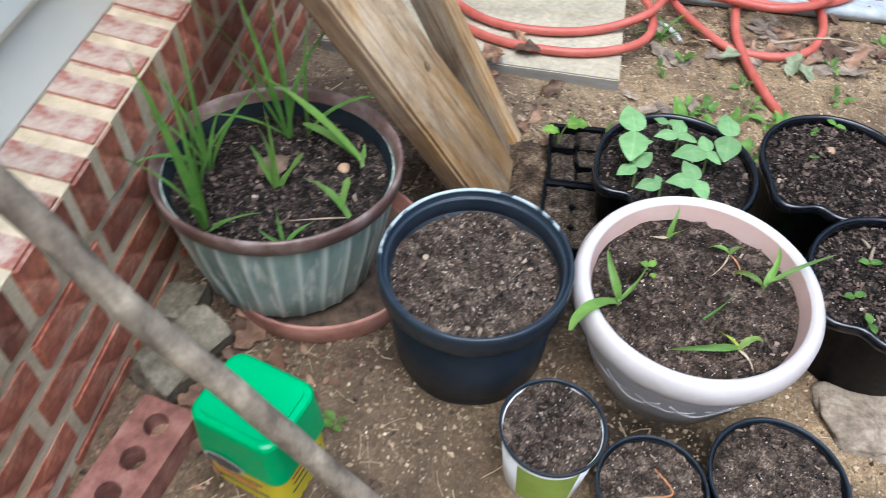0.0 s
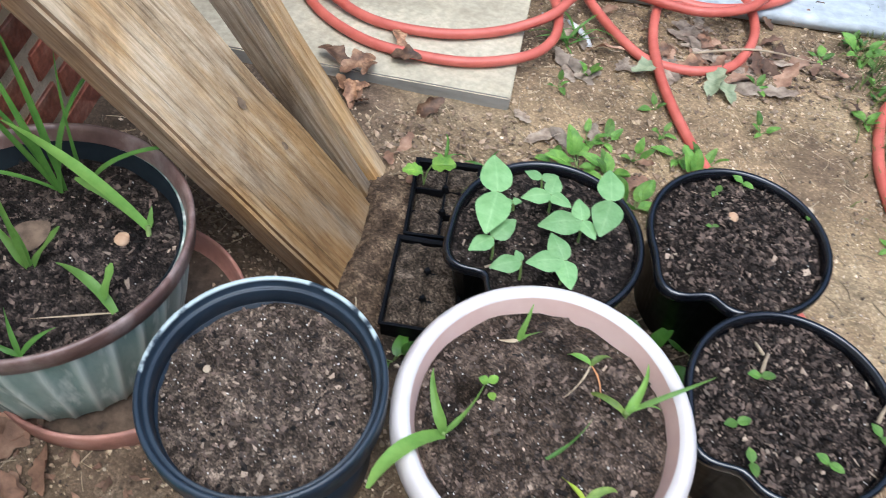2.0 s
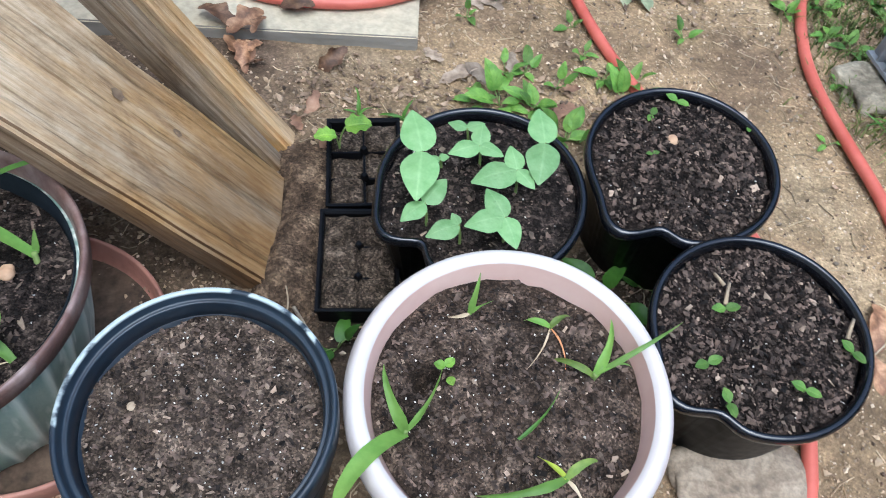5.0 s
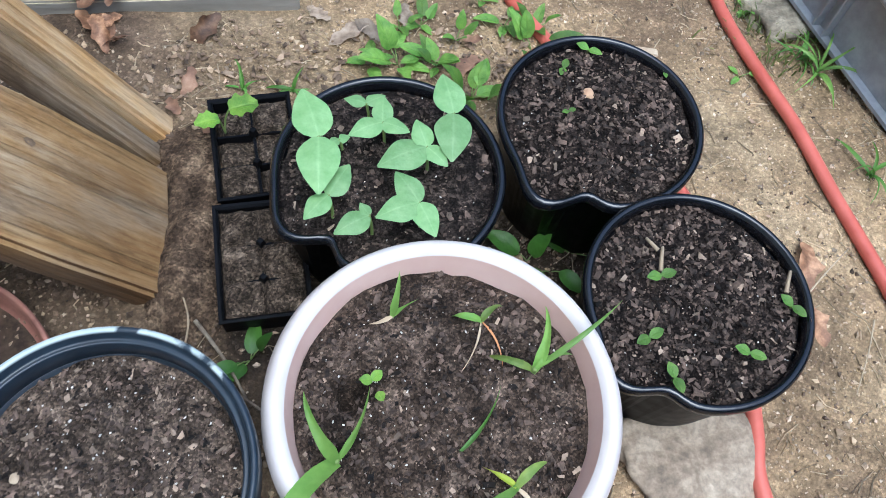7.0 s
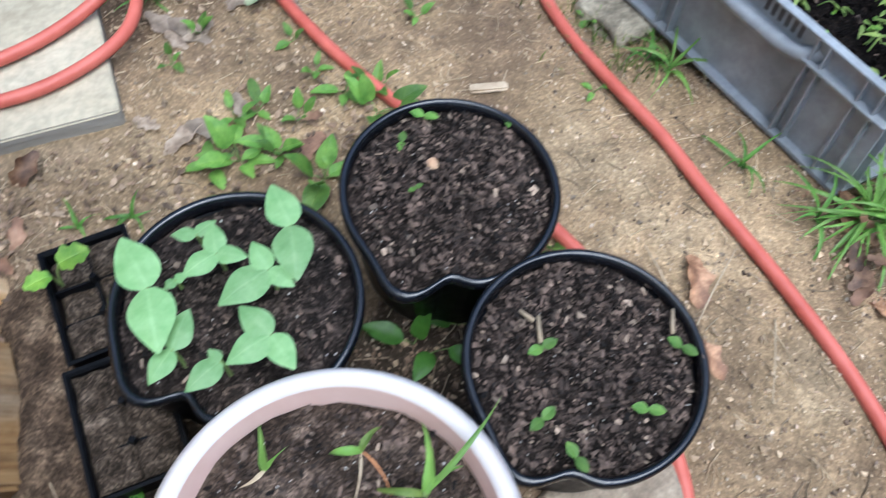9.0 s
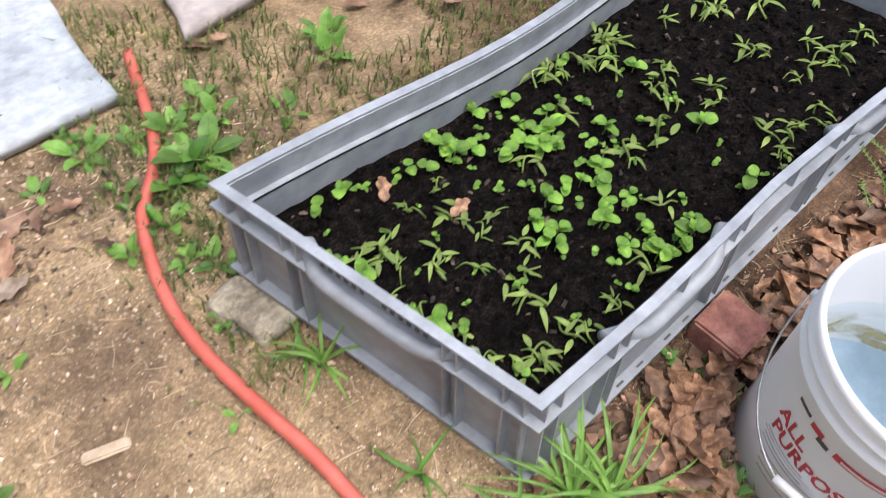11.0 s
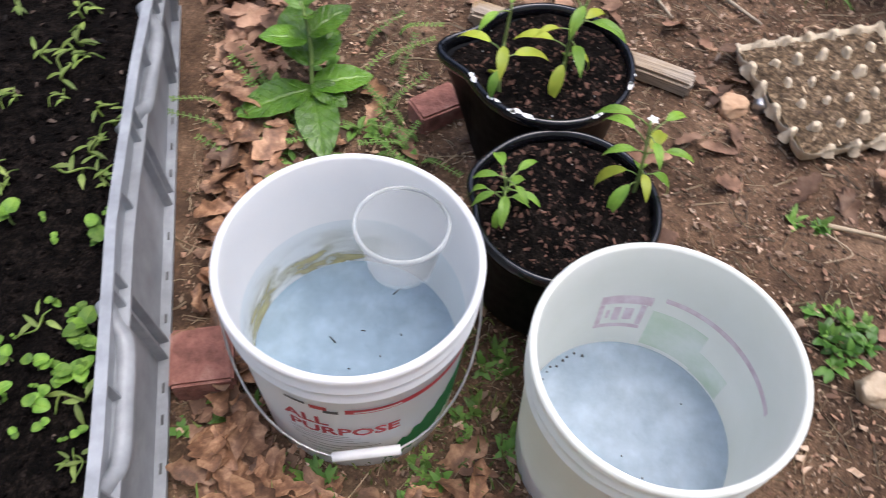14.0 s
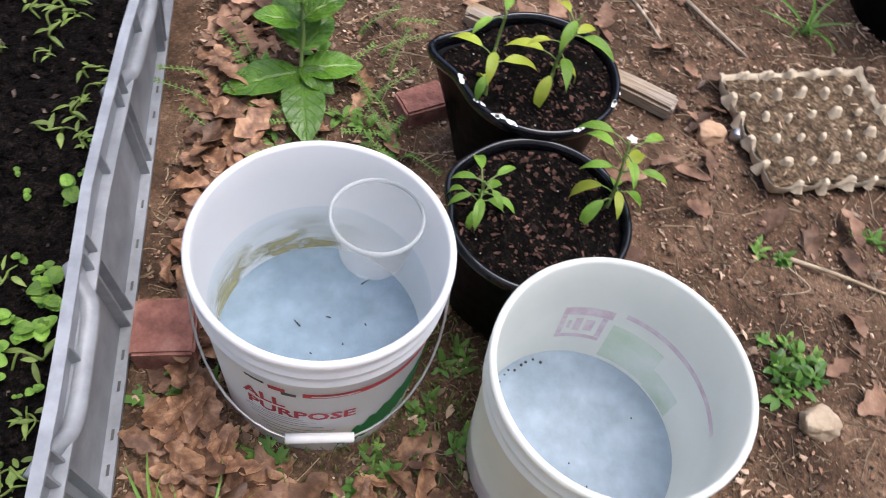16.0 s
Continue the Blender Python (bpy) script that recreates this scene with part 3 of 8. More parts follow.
    cuke=surf("cucumber_leaf", [(0.185, 0.36, 0.125), (0.275, 0.46, 0.19)], 60, 0.5, 0.35, 160, rnd=0.15, trans=0.2),
    corn=surf("corn_blade", [(0.15, 0.30, 0.05), (0.27, 0.45, 0.095)], 20, 0.5, 0.2, 160, rnd=0.25, trans=0.3),
    blade=surf("grass_blade", [(0.08, 0.20, 0.032), (0.17, 0.335, 0.055)], 20, 0.55, 0.15, 160, rnd=0.2, trans=0.3),
    weed=surf("weed_leaf", [(0.085, 0.20, 0.028), (0.20, 0.355, 0.06)], 40, 0.5, 0.3, 160, rnd=0.4, trans=0.25),
    bush=surf("bush_leaf", [(0.045, 0.125, 0.015), (0.11, 0.25, 0.032)], 22, 0.45, 0.3, 110, island=0.4, trans=0.2),
    gap_leaf=surf("dark_weed_leaf", [(0.035, 0.10, 0.012), (0.075, 0.18, 0.024)], 30, 0.45, 0.3, 110, rnd=0.3, trans=0.15),
    shrub=surf("broad_green_leaf", [(0.058, 0.145, 0.014), (0.130, 0.270, 0.028)], 22, 0.28, 0.4, 110, rnd=0.3, trans=0.22),
    pepper=surf("pepper_leaf", [(0.15, 0.31, 0.035), (0.27, 0.46, 0.055)], 25, 0.45, 0.25, 140, rnd=0.2, trans=0.25),
    yellow=surf("yellowed_leaf", [(0.33, 0.42, 0.035), (0.50, 0.54, 0.06)], 25, 0.5, 0.25, 140, rnd=0.15, trans=0.25),
    sprout=surf("sprout_leaf", [(0.10, 0.235, 0.025), (0.25, 0.42, 0.05)], 40, 0.5, 0.3, 140, rnd=0.35, trans=0.25),
    wilt=surf("wilted_sprout", [(0.10, 0.18, 0.028), (0.28, 0.35, 0.08)], 25, 0.6, 0.25, 140, rnd=0.3, trans=0.25),
    stem=surf("green_stem", [(0.14, 0.22, 0.05), (0.24, 0.32, 0.10)], 30, 0.6),
    petal=surf("white_petal", [(0.75, 0.75, 0.7), (0.8, 0.8, 0.78)], 30, 0.6),
    grass=surf("thin_grass", [(0.065, 0.11, 0.022), (0.17, 0.185, 0.05)], 10, 0.8, island=0.4, trans=0.2),
    sack=surf("white_plastic_sheet", [(0.58, 0.57, 0.55), (0.70, 0.69, 0.67)], 8, 0.5, 0.3, 40),
    old_board=patches(surf("weathered_pinkish_board", [(0.24, 0.20, 0.18), (0.34, 0.29, 0.265), (0.42, 0.37, 0.34)], 9, 0.9, 0.5, 70, detail=9.0), 30.0, 0.85, 1.08),
    blue_board=patches(patches(surf("blue_grey_weathered_board", [(0.27, 0.30, 0.32), (0.39, 0.42, 0.44), (0.50, 0.53, 0.54)], 7, 0.85, 0.4, 70, detail=9.0, stretch=(0.4, 1, 1)), 34.0, 0.82, 1.06), 9.0, 0.85, 1.08),
    wilted_oak=surf("wilted_green_grey_leaf", [(0.13, 0.165, 0.085), (0.27, 0.31, 0.175), (0.40, 0.41, 0.26)], 3.0, 0.6, 0.15, 9, trans=0.15),
    grey_oak=surf("grey_brown_leaf", [(0.12, 0.088, 0.060), (0.26, 0.195, 0.138), (0.40, 0.32, 0.24)], 3.0, 0.7, 0.15, 9, rnd=0.3, trans=0.1),
    stump=surf("sandstone_chip", [(0.36, 0.27, 0.175), (0.56, 0.46, 0.33)], 30, 0.9, 0.6, 120),
    orange=surf("orange_twig", [(0.40, 0.15, 0.05), (0.52, 0.24, 0.10)], 20, 0.8),
)
for name in ("soil", "grey_soil", "mix_soil"):
    patches(M[name], 11.0, 0.50, 1.45 if name == "soil" else 1.3)
for name in ("cuke", "weed", "shrub", "sprout", "pepper"):
    veins(M[name], 1.16 if name == "cuke" else 1.14, 0.0 if name == "cuke" else 7.0, 0.12 if name == "cuke" else 0.5)


# ---- building helpers ----
def link(bm, name, material, smooth=True):
    me = bpy.data.meshes.new(name)
    bm.normal_update()
    bm.to_mesh(me)
    bm.free()
    for mm in (material if isinstance(material, (list, tuple)) else (material,)):
        me.materials.append(mm)
    if smooth:
        me.polygons.foreach_set("use_smooth", [True] * len(me.polygons))
    return me


def part(name, bm, material, parent=None, label="", smooth=True, at=None):
    ob = new(name, link(bm, name, material, smooth))
    if parent is not None:
        ob.parent = parent
    if label:
        ob["label"] = label
    if at is not None:
        ob.matrix_basis = at
    return ob


def thing(name, label, category, m, group=""):
    ob = new(name)
    ob.empty_display_size = 0.05
    ob.matrix_basis = m
    return tagged(ob, label, category, group)


def lathe(profile, seg=64, shape=None, closed=False):
    """A turned solid. shape(angle, z) scales the radius."""
    bm = bmesh.new()
    rings = []
    for r, z in profile:
        if r < 1e-5:
            rings.append([bm.verts.new((0, 0, z))])
            continue
        ring = []
        for k in range(seg):
            a = 2 * math.pi * k / seg
            q = r * (shape(a, z) if shape else 1.0)
            ring.append(bm.verts.new((q * math.cos(a), q * math.sin(a), z)))
        rings.append(ring)
    pairs = list(zip(rings, rings[1:])) + ([(rings[-1], rings[0])] if closed else [])
    for a, b in pairs:
        if len(a) == 1 and len(b) == 1:
            continue
        for k in range(seg):
            j = (k + 1) % seg
            if len(a) == 1:
                bm.faces.new((a[0], b[j], b[k]))
            elif len(b) == 1:
                bm.faces.new((a[k], a[j], b[0]))
            else:
                bm.faces.new((a[k], a[j], b[j], b[k]))
    return bm


def box(bm, x0, x1, y0, y1, z0, z1, m=None, bevel=0.0):
    vs = [bm.verts.new((x, y, z)) for z in (z0, z1) for y in (y0, y1) for x in (x0, x1)]
    fs = [bm.faces.new([vs[i] for i in f]) for f in ((0, 2, 3, 1), (4, 5, 7, 6), (0, 1, 5, 4), (2, 6, 7, 3), (0, 4, 6, 2), (1, 3, 7, 5))]
    if bevel:
        es = {e for f in fs for e in f.edges}
        bmesh.ops.bevel(bm, geom=list(es), offset=bevel, segments=2, affect="EDGES")
        if m is not None:
            bmesh.ops.transform(bm, matrix=m, verts=bm.verts)
    elif m is not None:
        bmesh.ops.transform(bm, matrix=m, verts=vs)
    return bm


def tube(points, radius, seg=10, taper=None, cap=True, bm=None):
    """A round tube along points. taper: the radius at the end."""
    bm = bm or bmesh.new()
    ps = [Vector(p) for p in points]
    rings, side = [], None
    for k, p in enumerate(ps):
        d = (ps[min(k + 1, len(ps) - 1)] - ps[max(k - 1, 0)]).normalized()
        if side is None:
            side = d.orthogonal().normalized()
        side = (side - d * side.dot(d)).normalized()
        up = d.cross(side)
        r = radius if taper is None else radius + (taper - radius) * k / (len(ps) - 1)
        rings.append([bm.verts.new(p + r * (math.cos(2 * math.pi * j / seg) * side + math.sin(2 * math.pi * j / seg) * up)) for j in range(seg)])
    for a, b in zip(rings, rings[1:]):
        for j in range(seg):
            bm.faces.new((a[j], a[(j + 1) % seg], b[(j + 1) % seg], b[j]))
    if cap:
        bm.faces.new(rings[0][::-1])
        bm.faces.new(rings[-1])
    return bm


def spline(points, n=8):
    """A smooth curve through points (Catmull-Rom)."""
    ps = [Vector(p) for p in points]
    out = []
    for k in range(len(ps) - 1):
        a, b, c, d = ps[max(k - 1, 0)], ps[k], ps[k + 1], ps[min(k + 2, len(ps) - 1)]
        for j in range(n):
            t = j / n
            out.append(0.5 * ((2 * b) + (c - a) * t + (2 * a - 5 * b + 4 * c - d) * t * t + (3 * b - a - 3 * c + d) * t ** 3))
    out.append(ps[-1])
    return out


SHAPES = {
    "oval": lambda s: math.sin(math.pi * min(1, s ** 0.85)) ** 0.7,
    "heart": lambda s: (1.0 - s) ** 0.55 * min(1.0, (s * 9) ** 0.5) * 1.0,
    "ovate": lambda s: min(1.0, (s * 5.5) ** 0.55) * (1 - s ** 2.3) ** 0.8,
    "seed": lambda s: math.sin(math.pi * min(1, s ** 0.66)) ** 0.78,
    "round": lambda s: math.sin(math.pi * min(1, s ** 0.72)) ** 0.5,
    "point": lambda s: (math.sin(math.pi * s ** 0.75)) ** 0.9 * (1 - 0.25 * s),
    "grass": lambda s: min(1.0, 0.45 + 2.0 * s) * (1 - s ** 1.5) ** 0.8,
    "lobed": lambda s: math.sin(math.pi * min(1, s ** 0.72)) ** 0.45 * (0.85 + 0.15 * math.cos(18 * s)),
    "slim": lambda s: math.sin(math.pi * min(1, s ** 1.15)) ** 0.8,
    "strap": lambda s: min(1.0, 0.6 + 2.0 * s) * min(1.0, (1 - s) * 5 + 0.25),
}


def leaf(bm, base, az, elev, length, width, bend=0.6, fold=0.25, kind="oval", n=7, twist=0.0, wave=0.0, swing=0.0):
    """One blade from base: az and elev in radians; bends downwards along its length, its halves arched."""
    uv = bm.loops.layers.uv.verify()
    p = Vector(base)
    step = length / n
    rows = []
    for k in range(n + 1):
        t = k / n
        a = az + swing * (t - 0.4)
        c, s = math.cos(a), math.sin(a)
        side0 = Vector((-s, c, 0))
        e = elev - bend * t
        d = Vector((c * math.cos(e), s * math.cos(e), math.sin(e)))
        up = side0.cross(d) * -1
        ang = twist * t
        side = side0 * math.cos(ang) + up * math.sin(ang)
        upn = up * math.cos(ang) - side0 * math.sin(ang)
        w = width * 0.5 * max(0.03, SHAPES[kind](min(0.985, max(0.015, t))))
        row = []
        for q in (1.0, 0.55, 0.0, -0.55, -1.0):
            lift = w * (fold * (1.9 * abs(q) - 0.9 * q * q) + wave * q * abs(q) * math.sin(9 * t))
            row.append((bm.verts.new(p + side * (w * q) + upn * lift), (0.5 + 0.5 * q, t)))
        rows.append(row)
        p = p + d * step
    for a, b in zip(rows, rows[1:]):
        for k in range(4):
            quad = (a[k], a[k + 1], b[k + 1], b[k])
            f = bm.faces.new([v for v, _ in quad])
            for lp, (_, at) in zip(f.loops, quad):
                lp[uv].uv = at
    return bm


def one_leaf(*args, **kw):
    return leaf(bmesh.new(), *args, **kw)


def ground_z(x, y):
    """The lie of the land: level round the pots, falling away past them; a hollow under one pail."""
    s = y - 1.2
    z = 0.012 - 0.0425 * (s + math.sqrt(s * s + 0.09))
    if s > 1.6:
        z += 0.085 * (s - 1.6)
    z -= 0.030 * math.exp(-((x - 1.54) ** 2 + (y - 0.67) ** 2) / 0.045)
    z -= 0.050 * math.exp(-((x - 1.670) ** 2 + (y - 1.005) ** 2) / 0.050)
    return z


def relief(x, y):
    v = Vector((x, y, 0.0))
    return 0.011 * noise.noise(v * 3.1) + 0.007 * noise.noise(v * 9.0) + 0.004 * noise.noise(v * 26.0)


def land(x, y):
    """The height of the ground sheet itself."""
    return ground_z(x, y) + relief(x, y)


# ---- ground ----
def build_ground():
    def axis(lo, hi, step, out):
        core = list(np.arange(lo, hi + 1e-6, step))
        grow, d = [], step
        p = hi
        while p < out:
            d *= 1.35
            p += d
            grow.append(p)
        down, d, p = [], step, lo
        while p > -out:
            d *= 1.35
            p -= d
            down.append(p)
        return down[::-1] + core + grow
    xs, ys = axis(-0.6, 2.75, 0.0125, 70), axis(-0.35, 2.75, 0.0125, 70)
    nx, ny = len(xs), len(ys)
    vs = [(x, y, land(x, y)) for y in ys for x in xs]
    fs = [(j * nx + i, j * nx + i + 1, (j + 1) * nx + i + 1, (j + 1) * nx + i) for j in range(ny - 1) for i in range(nx - 1)]
    me = bpy.data.meshes.new("ground")
    me.from_pydata(vs, [], fs)
    me.polygons.foreach_set("use_smooth", [True] * len(me.polygons))
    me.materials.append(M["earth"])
    tagged(new("ground", me), "bare tan clay soil turning to dark humus", "ground", kind="structure")


build_ground()


# ---- brick house wall with painted sill and siding ----
WX = -0.43
Y0, Y1 = -2.6, 3.4


def build_wall():
    bm = bmesh.new()
    box(bm, WX - 0.30, WX - 0.004, Y0, Y1, -0.35, 0.379)
    wall = part("wall_west", bm, M["mortar"], smooth=False)
    tagged(wall, "red brick foundation wall with pale mortar joints", "wall", kind="structure")
    bmk = bmesh.new()
    box(bmk, -0.09, 0, -0.095, 0.095, -0.030, 0.030, bevel=0.004)
    me = link(bmk, "brick", M["brick"], False)
    r = random.Random(4)
    for c in range(5):
        z = 0.236 - c * 0.079
        y = Y0 + (0.052 if c % 2 else 0.10)
        while y < Y1 - 0.08:
            ob = new("brick", me)
            ob.parent = wall
            ob.matrix_basis = pose(WX + r.uniform(-0.003, 0.002), y, z, 0, 0, r.uniform(-0.6, 0.6))
            y += 0.206
    bms = bmesh.new()
    box(bms, -0.125, 0.004, -0.0285, 0.0285, -0.052, 0.048, bevel=0.005)
    for v in bms.verts:
        v.co.z += 0.02 * (-v.co.x / 0.125) if v.co.z > 0 else 0
    sill = link(bms, "sill_brick", [M["brick"], M["sill"]], False)
    for f in sill.polygons:
        f.material_index = 1 if f.normal.z > 0.4 else 0
    y = Y0 + 0.04
    while y < Y1 - 0.03:
        ob = new("sill_brick", sill)
        ob.parent = wall
        ob.matrix_basis = pose(WX + r.uniform(-0.003, 0.003), y, 0.337 + r.uniform(-0.002, 0.002))
        y += 0.0755
    bm = bmesh.new()
    ends = [[bm.verts.new((x, yy, z)) for x, z in ((WX, 0.287), (WX, 0.3815), (WX - 0.1255, 0.4010), (WX - 0.1255, 0.287))] for yy in (Y0 + 0.003, Y1 - 0.003)]
    for k in range(4):
        j = (k + 1) % 4
        bm.faces.new((ends[0][k], ends[1][k], ends[1][j], ends[0][j]))
    bm.faces.new(ends[0][::-1])
    bm.faces.new(ends[1])
    part("sill_mortar", bm, M["mortar"], wall, "", False)
    # lap siding above the sill
    bm = bmesh.new()
    box(bm, WX - 0.30, WX - 0.128, Y0, Y1, 0.3792, 2.60)
    body = part("wall_siding", bm, M["siding"], smooth=False)
    tagged(body, "white vinyl lap siding above the brick sill", "siding", kind="structure")
    bml = bmesh.new()
    vs = [(0.0, 0.0), (0.020, 0.004), (0.024, 0.016), (0.008, 0.115), (0.0, 0.115)]
    ring = [[bml.verts.new((a, yy, b)) for a, b in vs] for yy in (Y0 - 0.002, Y1 + 0.002)]
    for k in range(5):
        j = (k + 1) % 5
        bml.faces.new((ring[0][k], ring[1][k], ring[1][j], ring[0][j]))
    bml.faces.new(ring[0][::-1])
    bml.faces.new(ring[1])
    lap = link(bml, "siding_board", M["siding"], False)
    for k in range(19):
        ob = new("siding_board", lap)
        ob.parent = body
        ob.matrix_basis = pose(WX - 0.127, 0, 0.392 + k * 0.114)


build_wall()


# ---- lumber leaning on the wall ----
def lumber(name, label, foot, top, wy, thick, mat_, seed, cat="lumber", edge=None):
    """A plank from foot to top, wy wide along y."""
    a, b = Vector(foot), Vector(top)
    d = (b - a).normalized()
    side = Vector((0, 1, 0))
    side = (side - d * side.dot(d)).normalized()
    out = side.cross(d)
    L = (b - a).length
    bm = bmesh.new()
    n = 24
    r = random.Random(seed)
    box(bm, -thick / 2, thick / 2, -wy / 2, wy / 2, 0, L, bevel=0.006)
    # faces towards -y take the second material, darker and browner on the plank
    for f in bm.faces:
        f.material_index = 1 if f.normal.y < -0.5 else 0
    bmesh.ops.subdivide_edges(bm, edges=[e for e in bm.edges if abs(e.verts[0].co.z - e.verts[1].co.z) > L * 0.8], cuts=n)
    for v in bm.verts:
        k = noise.noise(Vector((v.co.x * 20 + seed, v.co.y * 14, v.co.z * 6)))
        v.co.x += 0.0035 * k
        v.co.y += 0.004 * noise.noise(Vector((v.co.y * 9, seed, v.co.z * 8)))
        if v.co.z < 0.01:
            v.co.z += 0.012 * r.random()
    m = Matrix((( *out, 0), (*side, 0), (*d, 0), (0, 0, 0, 1))).transposed()
    m.translation = a
    ob = part(name, bm, [mat_, edge or mat_], smooth=False)
    ob.matrix_basis = m
    return tagged(ob, label, cat)


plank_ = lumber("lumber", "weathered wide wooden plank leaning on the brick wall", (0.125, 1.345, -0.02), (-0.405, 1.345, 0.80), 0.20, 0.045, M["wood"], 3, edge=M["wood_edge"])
lumber("lumber", "narrow greyed wooden stud leaning behind the plank", (0.118, 1.484, -0.045), (-0.404, 1.484, 1.05), 0.042, 0.040, M["wood_grey"], 9)
lumber("lumber", "narrow golden wooden board beside the grey stud", (0.128, 1.530, -0.048), (-0.394, 1.530, 1.05), 0.044, 0.050, M["golden"], 14)


def plank_mark(name, label, y, z, long_, wide, seed, mat_):
    """A dark knot or split in the plank's face."""
    r = random.Random(seed)
    bm = bmesh.new()
    rings = [[bm.verts.new((0.0247 - 0.0022 * (1 - k) ** 2, y + 0.5 * wide * k * math.cos(a) * (1 + 0.25 * r.uniform(-1, 1)), z + 0.5 * long_ * k * math.sin(a) * (1 + 0.2 * r.uniform(-1, 1)))) for a in [2 * math.pi * j / 14 for j in range(14)]] for k in (1.0, 0.55, 0.15)]
    for a, b in zip(rings, rings[1:]):
        for j in range(14):
            bm.faces.new((a[j], a[(j + 1) % 14], b[(j + 1) % 14], b[j]))
    bm.faces.new(rings[-1])
    part(name, bm, mat_, plank_, label)


plank_mark("hole", "dark rotted hole in the plank", -0.036, 0.612, 0.036, 0.008, 1, M["ink"])
plank_mark("knot", "small brown knot", 0.014, 0.592, 0.018, 0.014, 2, M["knot"])
plank_mark("knot", "small brown knot", 0.030, 0.330, 0.020, 0.015, 3, M["knot"])
plank_mark("knot", "small brown knot", 0.036, 0.232, 0.015, 0.011, 4, M["knot"])
part("split", tube([(0.0242, -0.058, 0.650), (0.0242, -0.054, 0.634), (0.0242, -0.058, 0.628), (0.0242, -0.053, 0.610), (0.0242, -0.056, 0.604), (0.0242, -0.050, 0.582)], 0.0011, 6, 0.0005), M["ink"], plank_, "dark zigzag split")


def build_stick():
    pts = spline([(0.055, 0.655, 0.0), (-0.06, 0.643, 0.24), (-0.15, 0.63, 0.44), (-0.235, 0.628, 0.62), (-0.33, 0.62, 0.86), (-0.415, 0.61, 1.06)], 6)
    bm = tube([p + Vector((0.004 * noise.noise(p * 9), 0.004 * noise.noise(p * 7 + Vector((3, 1, 2))), 0)) for p in pts], 0.0170, 16, 0.0150)
    tagged(part("wooden_stick", bm, M["stick"]), "long bare grey stick leaning against the house wall", "stick")


build_stick()


# ---- planters ----
def soil_disc(name, label, r, z, mat_, m, shape=None, chips=500, seed=1, mound=0.008, chip_size=0.006, grit=40, hole=None):
    """Potting soil with bark chips and perlite on it: one object."""
    bm = bmesh.new()
    rr = random.Random(seed)
    seg, rings = 56, 22
    rows = [[bm.verts.new((0, 0, z + mound))]]

    def h(x, y):
        v = Vector((x * 1.0 + seed, y, seed * 0.37))
        q = mound * (1 - (x * x + y * y) / (r * r)) + 0.006 * noise.noise(v * 14) + 0.006 * noise.noise(v * 45) + 0.004 * noise.noise(v * 110)
        if hole:
            q -= hole[3] * math.exp(-((x - hole[0]) ** 2 + (y - hole[1]) ** 2) / hole[2] ** 2)
        return z + q
    for i in range(1, rings + 1):
        row = []
        for k in range(seg):
            a = 2 * math.pi * (k + 0.5 * (i % 2)) / seg
            q = r * i / rings * (shape(a, z) if shape else 1)
            x, y = q * math.cos(a), q * math.sin(a)
            row.append(bm.verts.new((x, y, h(x, y))))
        rows.append(row)
    for k in range(seg):
        bm.faces.new((rows[0][0], rows[1][k], rows[1][(k + 1) % seg]))
    for a, b in zip(rows[1:], rows[2:]):
        for k in range(seg):
            j = (k + 1) % seg
            bm.faces.new((a[k], b[k], b[j], a[j]))
    for f in bm.faces:
        f.smooth = True

    def bit(size, thick, idx):
        a, q = rr.uniform(0, 2 * math.pi), r * 0.97 * math.sqrt(rr.random())
        q *= shape(a, z) if shape else 1
        x, y = q * math.cos(a), q * math.sin(a)
        lx, ly = size * rr.uniform(0.6, 1.6), size * rr.uniform(0.35, 0.95)
        mm = Matrix.Translation((x, y, h(x, y) + thick * 0.6)) @ Euler((rr.uniform(-0.85, 0.85), rr.uniform(-0.85, 0.85), rr.uniform(0, 6.3))).to_matrix().to_4x4()
        vs = []
        for sx, sy, sz in ((-1, -1, -1), (1, -0.8, -1), (0.9, 1, -1), (-1, 0.7, -1), (-0.8, -0.9, 1), (1, -1, 0.8), (0.8, 0.9, 1), (-0.9, 0.8, 1)):
            vs.append(bm.verts.new(mm @ Vector((sx * lx / 2 * rr.uniform(0.35, 1.15), sy * ly / 2 * rr.uniform(0.3, 1.2), sz * thick / 2 * rr.uniform(0.5, 1.4)))))
        for f in ((4, 5, 6, 7), (0, 1, 5, 4), (1, 2, 6, 5), (2, 3, 7, 6), (3, 0, 4, 7)):
            bm.faces.new([vs[i] for i in f]).material_index = idx
    for _ in range(int(chips * 2.2)):
        bit(chip_size * rr.choice((0.25, 0.3, 0.4, 0.5, 0.65, 0.8, 1.3, 1.7)), 0.0018, 3 if rr.random() < (0.13 if mat_ == M["grey_soil"] else 0.07) else 1)
    for _ in range(int(grit * 1.6)):
        bit(0.0022 * rr.uniform(0.5, 1.3), 0.0016, 2)
    ob = part(name, bm, [mat_, M["red_bark" if mat_ == M["black_soil"] else "chip"], M["grit"], M["red_bark" if mat_ == M["black_soil"] else "fibre"]], smooth=False)
    ob.matrix_basis = m
    return tagged(ob, label, "soil", kind="stuff")


def tilted(x, y, z, sx, sy, turn=0):
    n = Vector((sx, sy, 1)).normalized()
    q = Vector((0, 0, 1)).rotation_difference(n)
    return Matrix.Translation((x, y, z)) @ q.to_matrix().to_4x4() @ pose(0, 0, 0, 0, 0, turn)


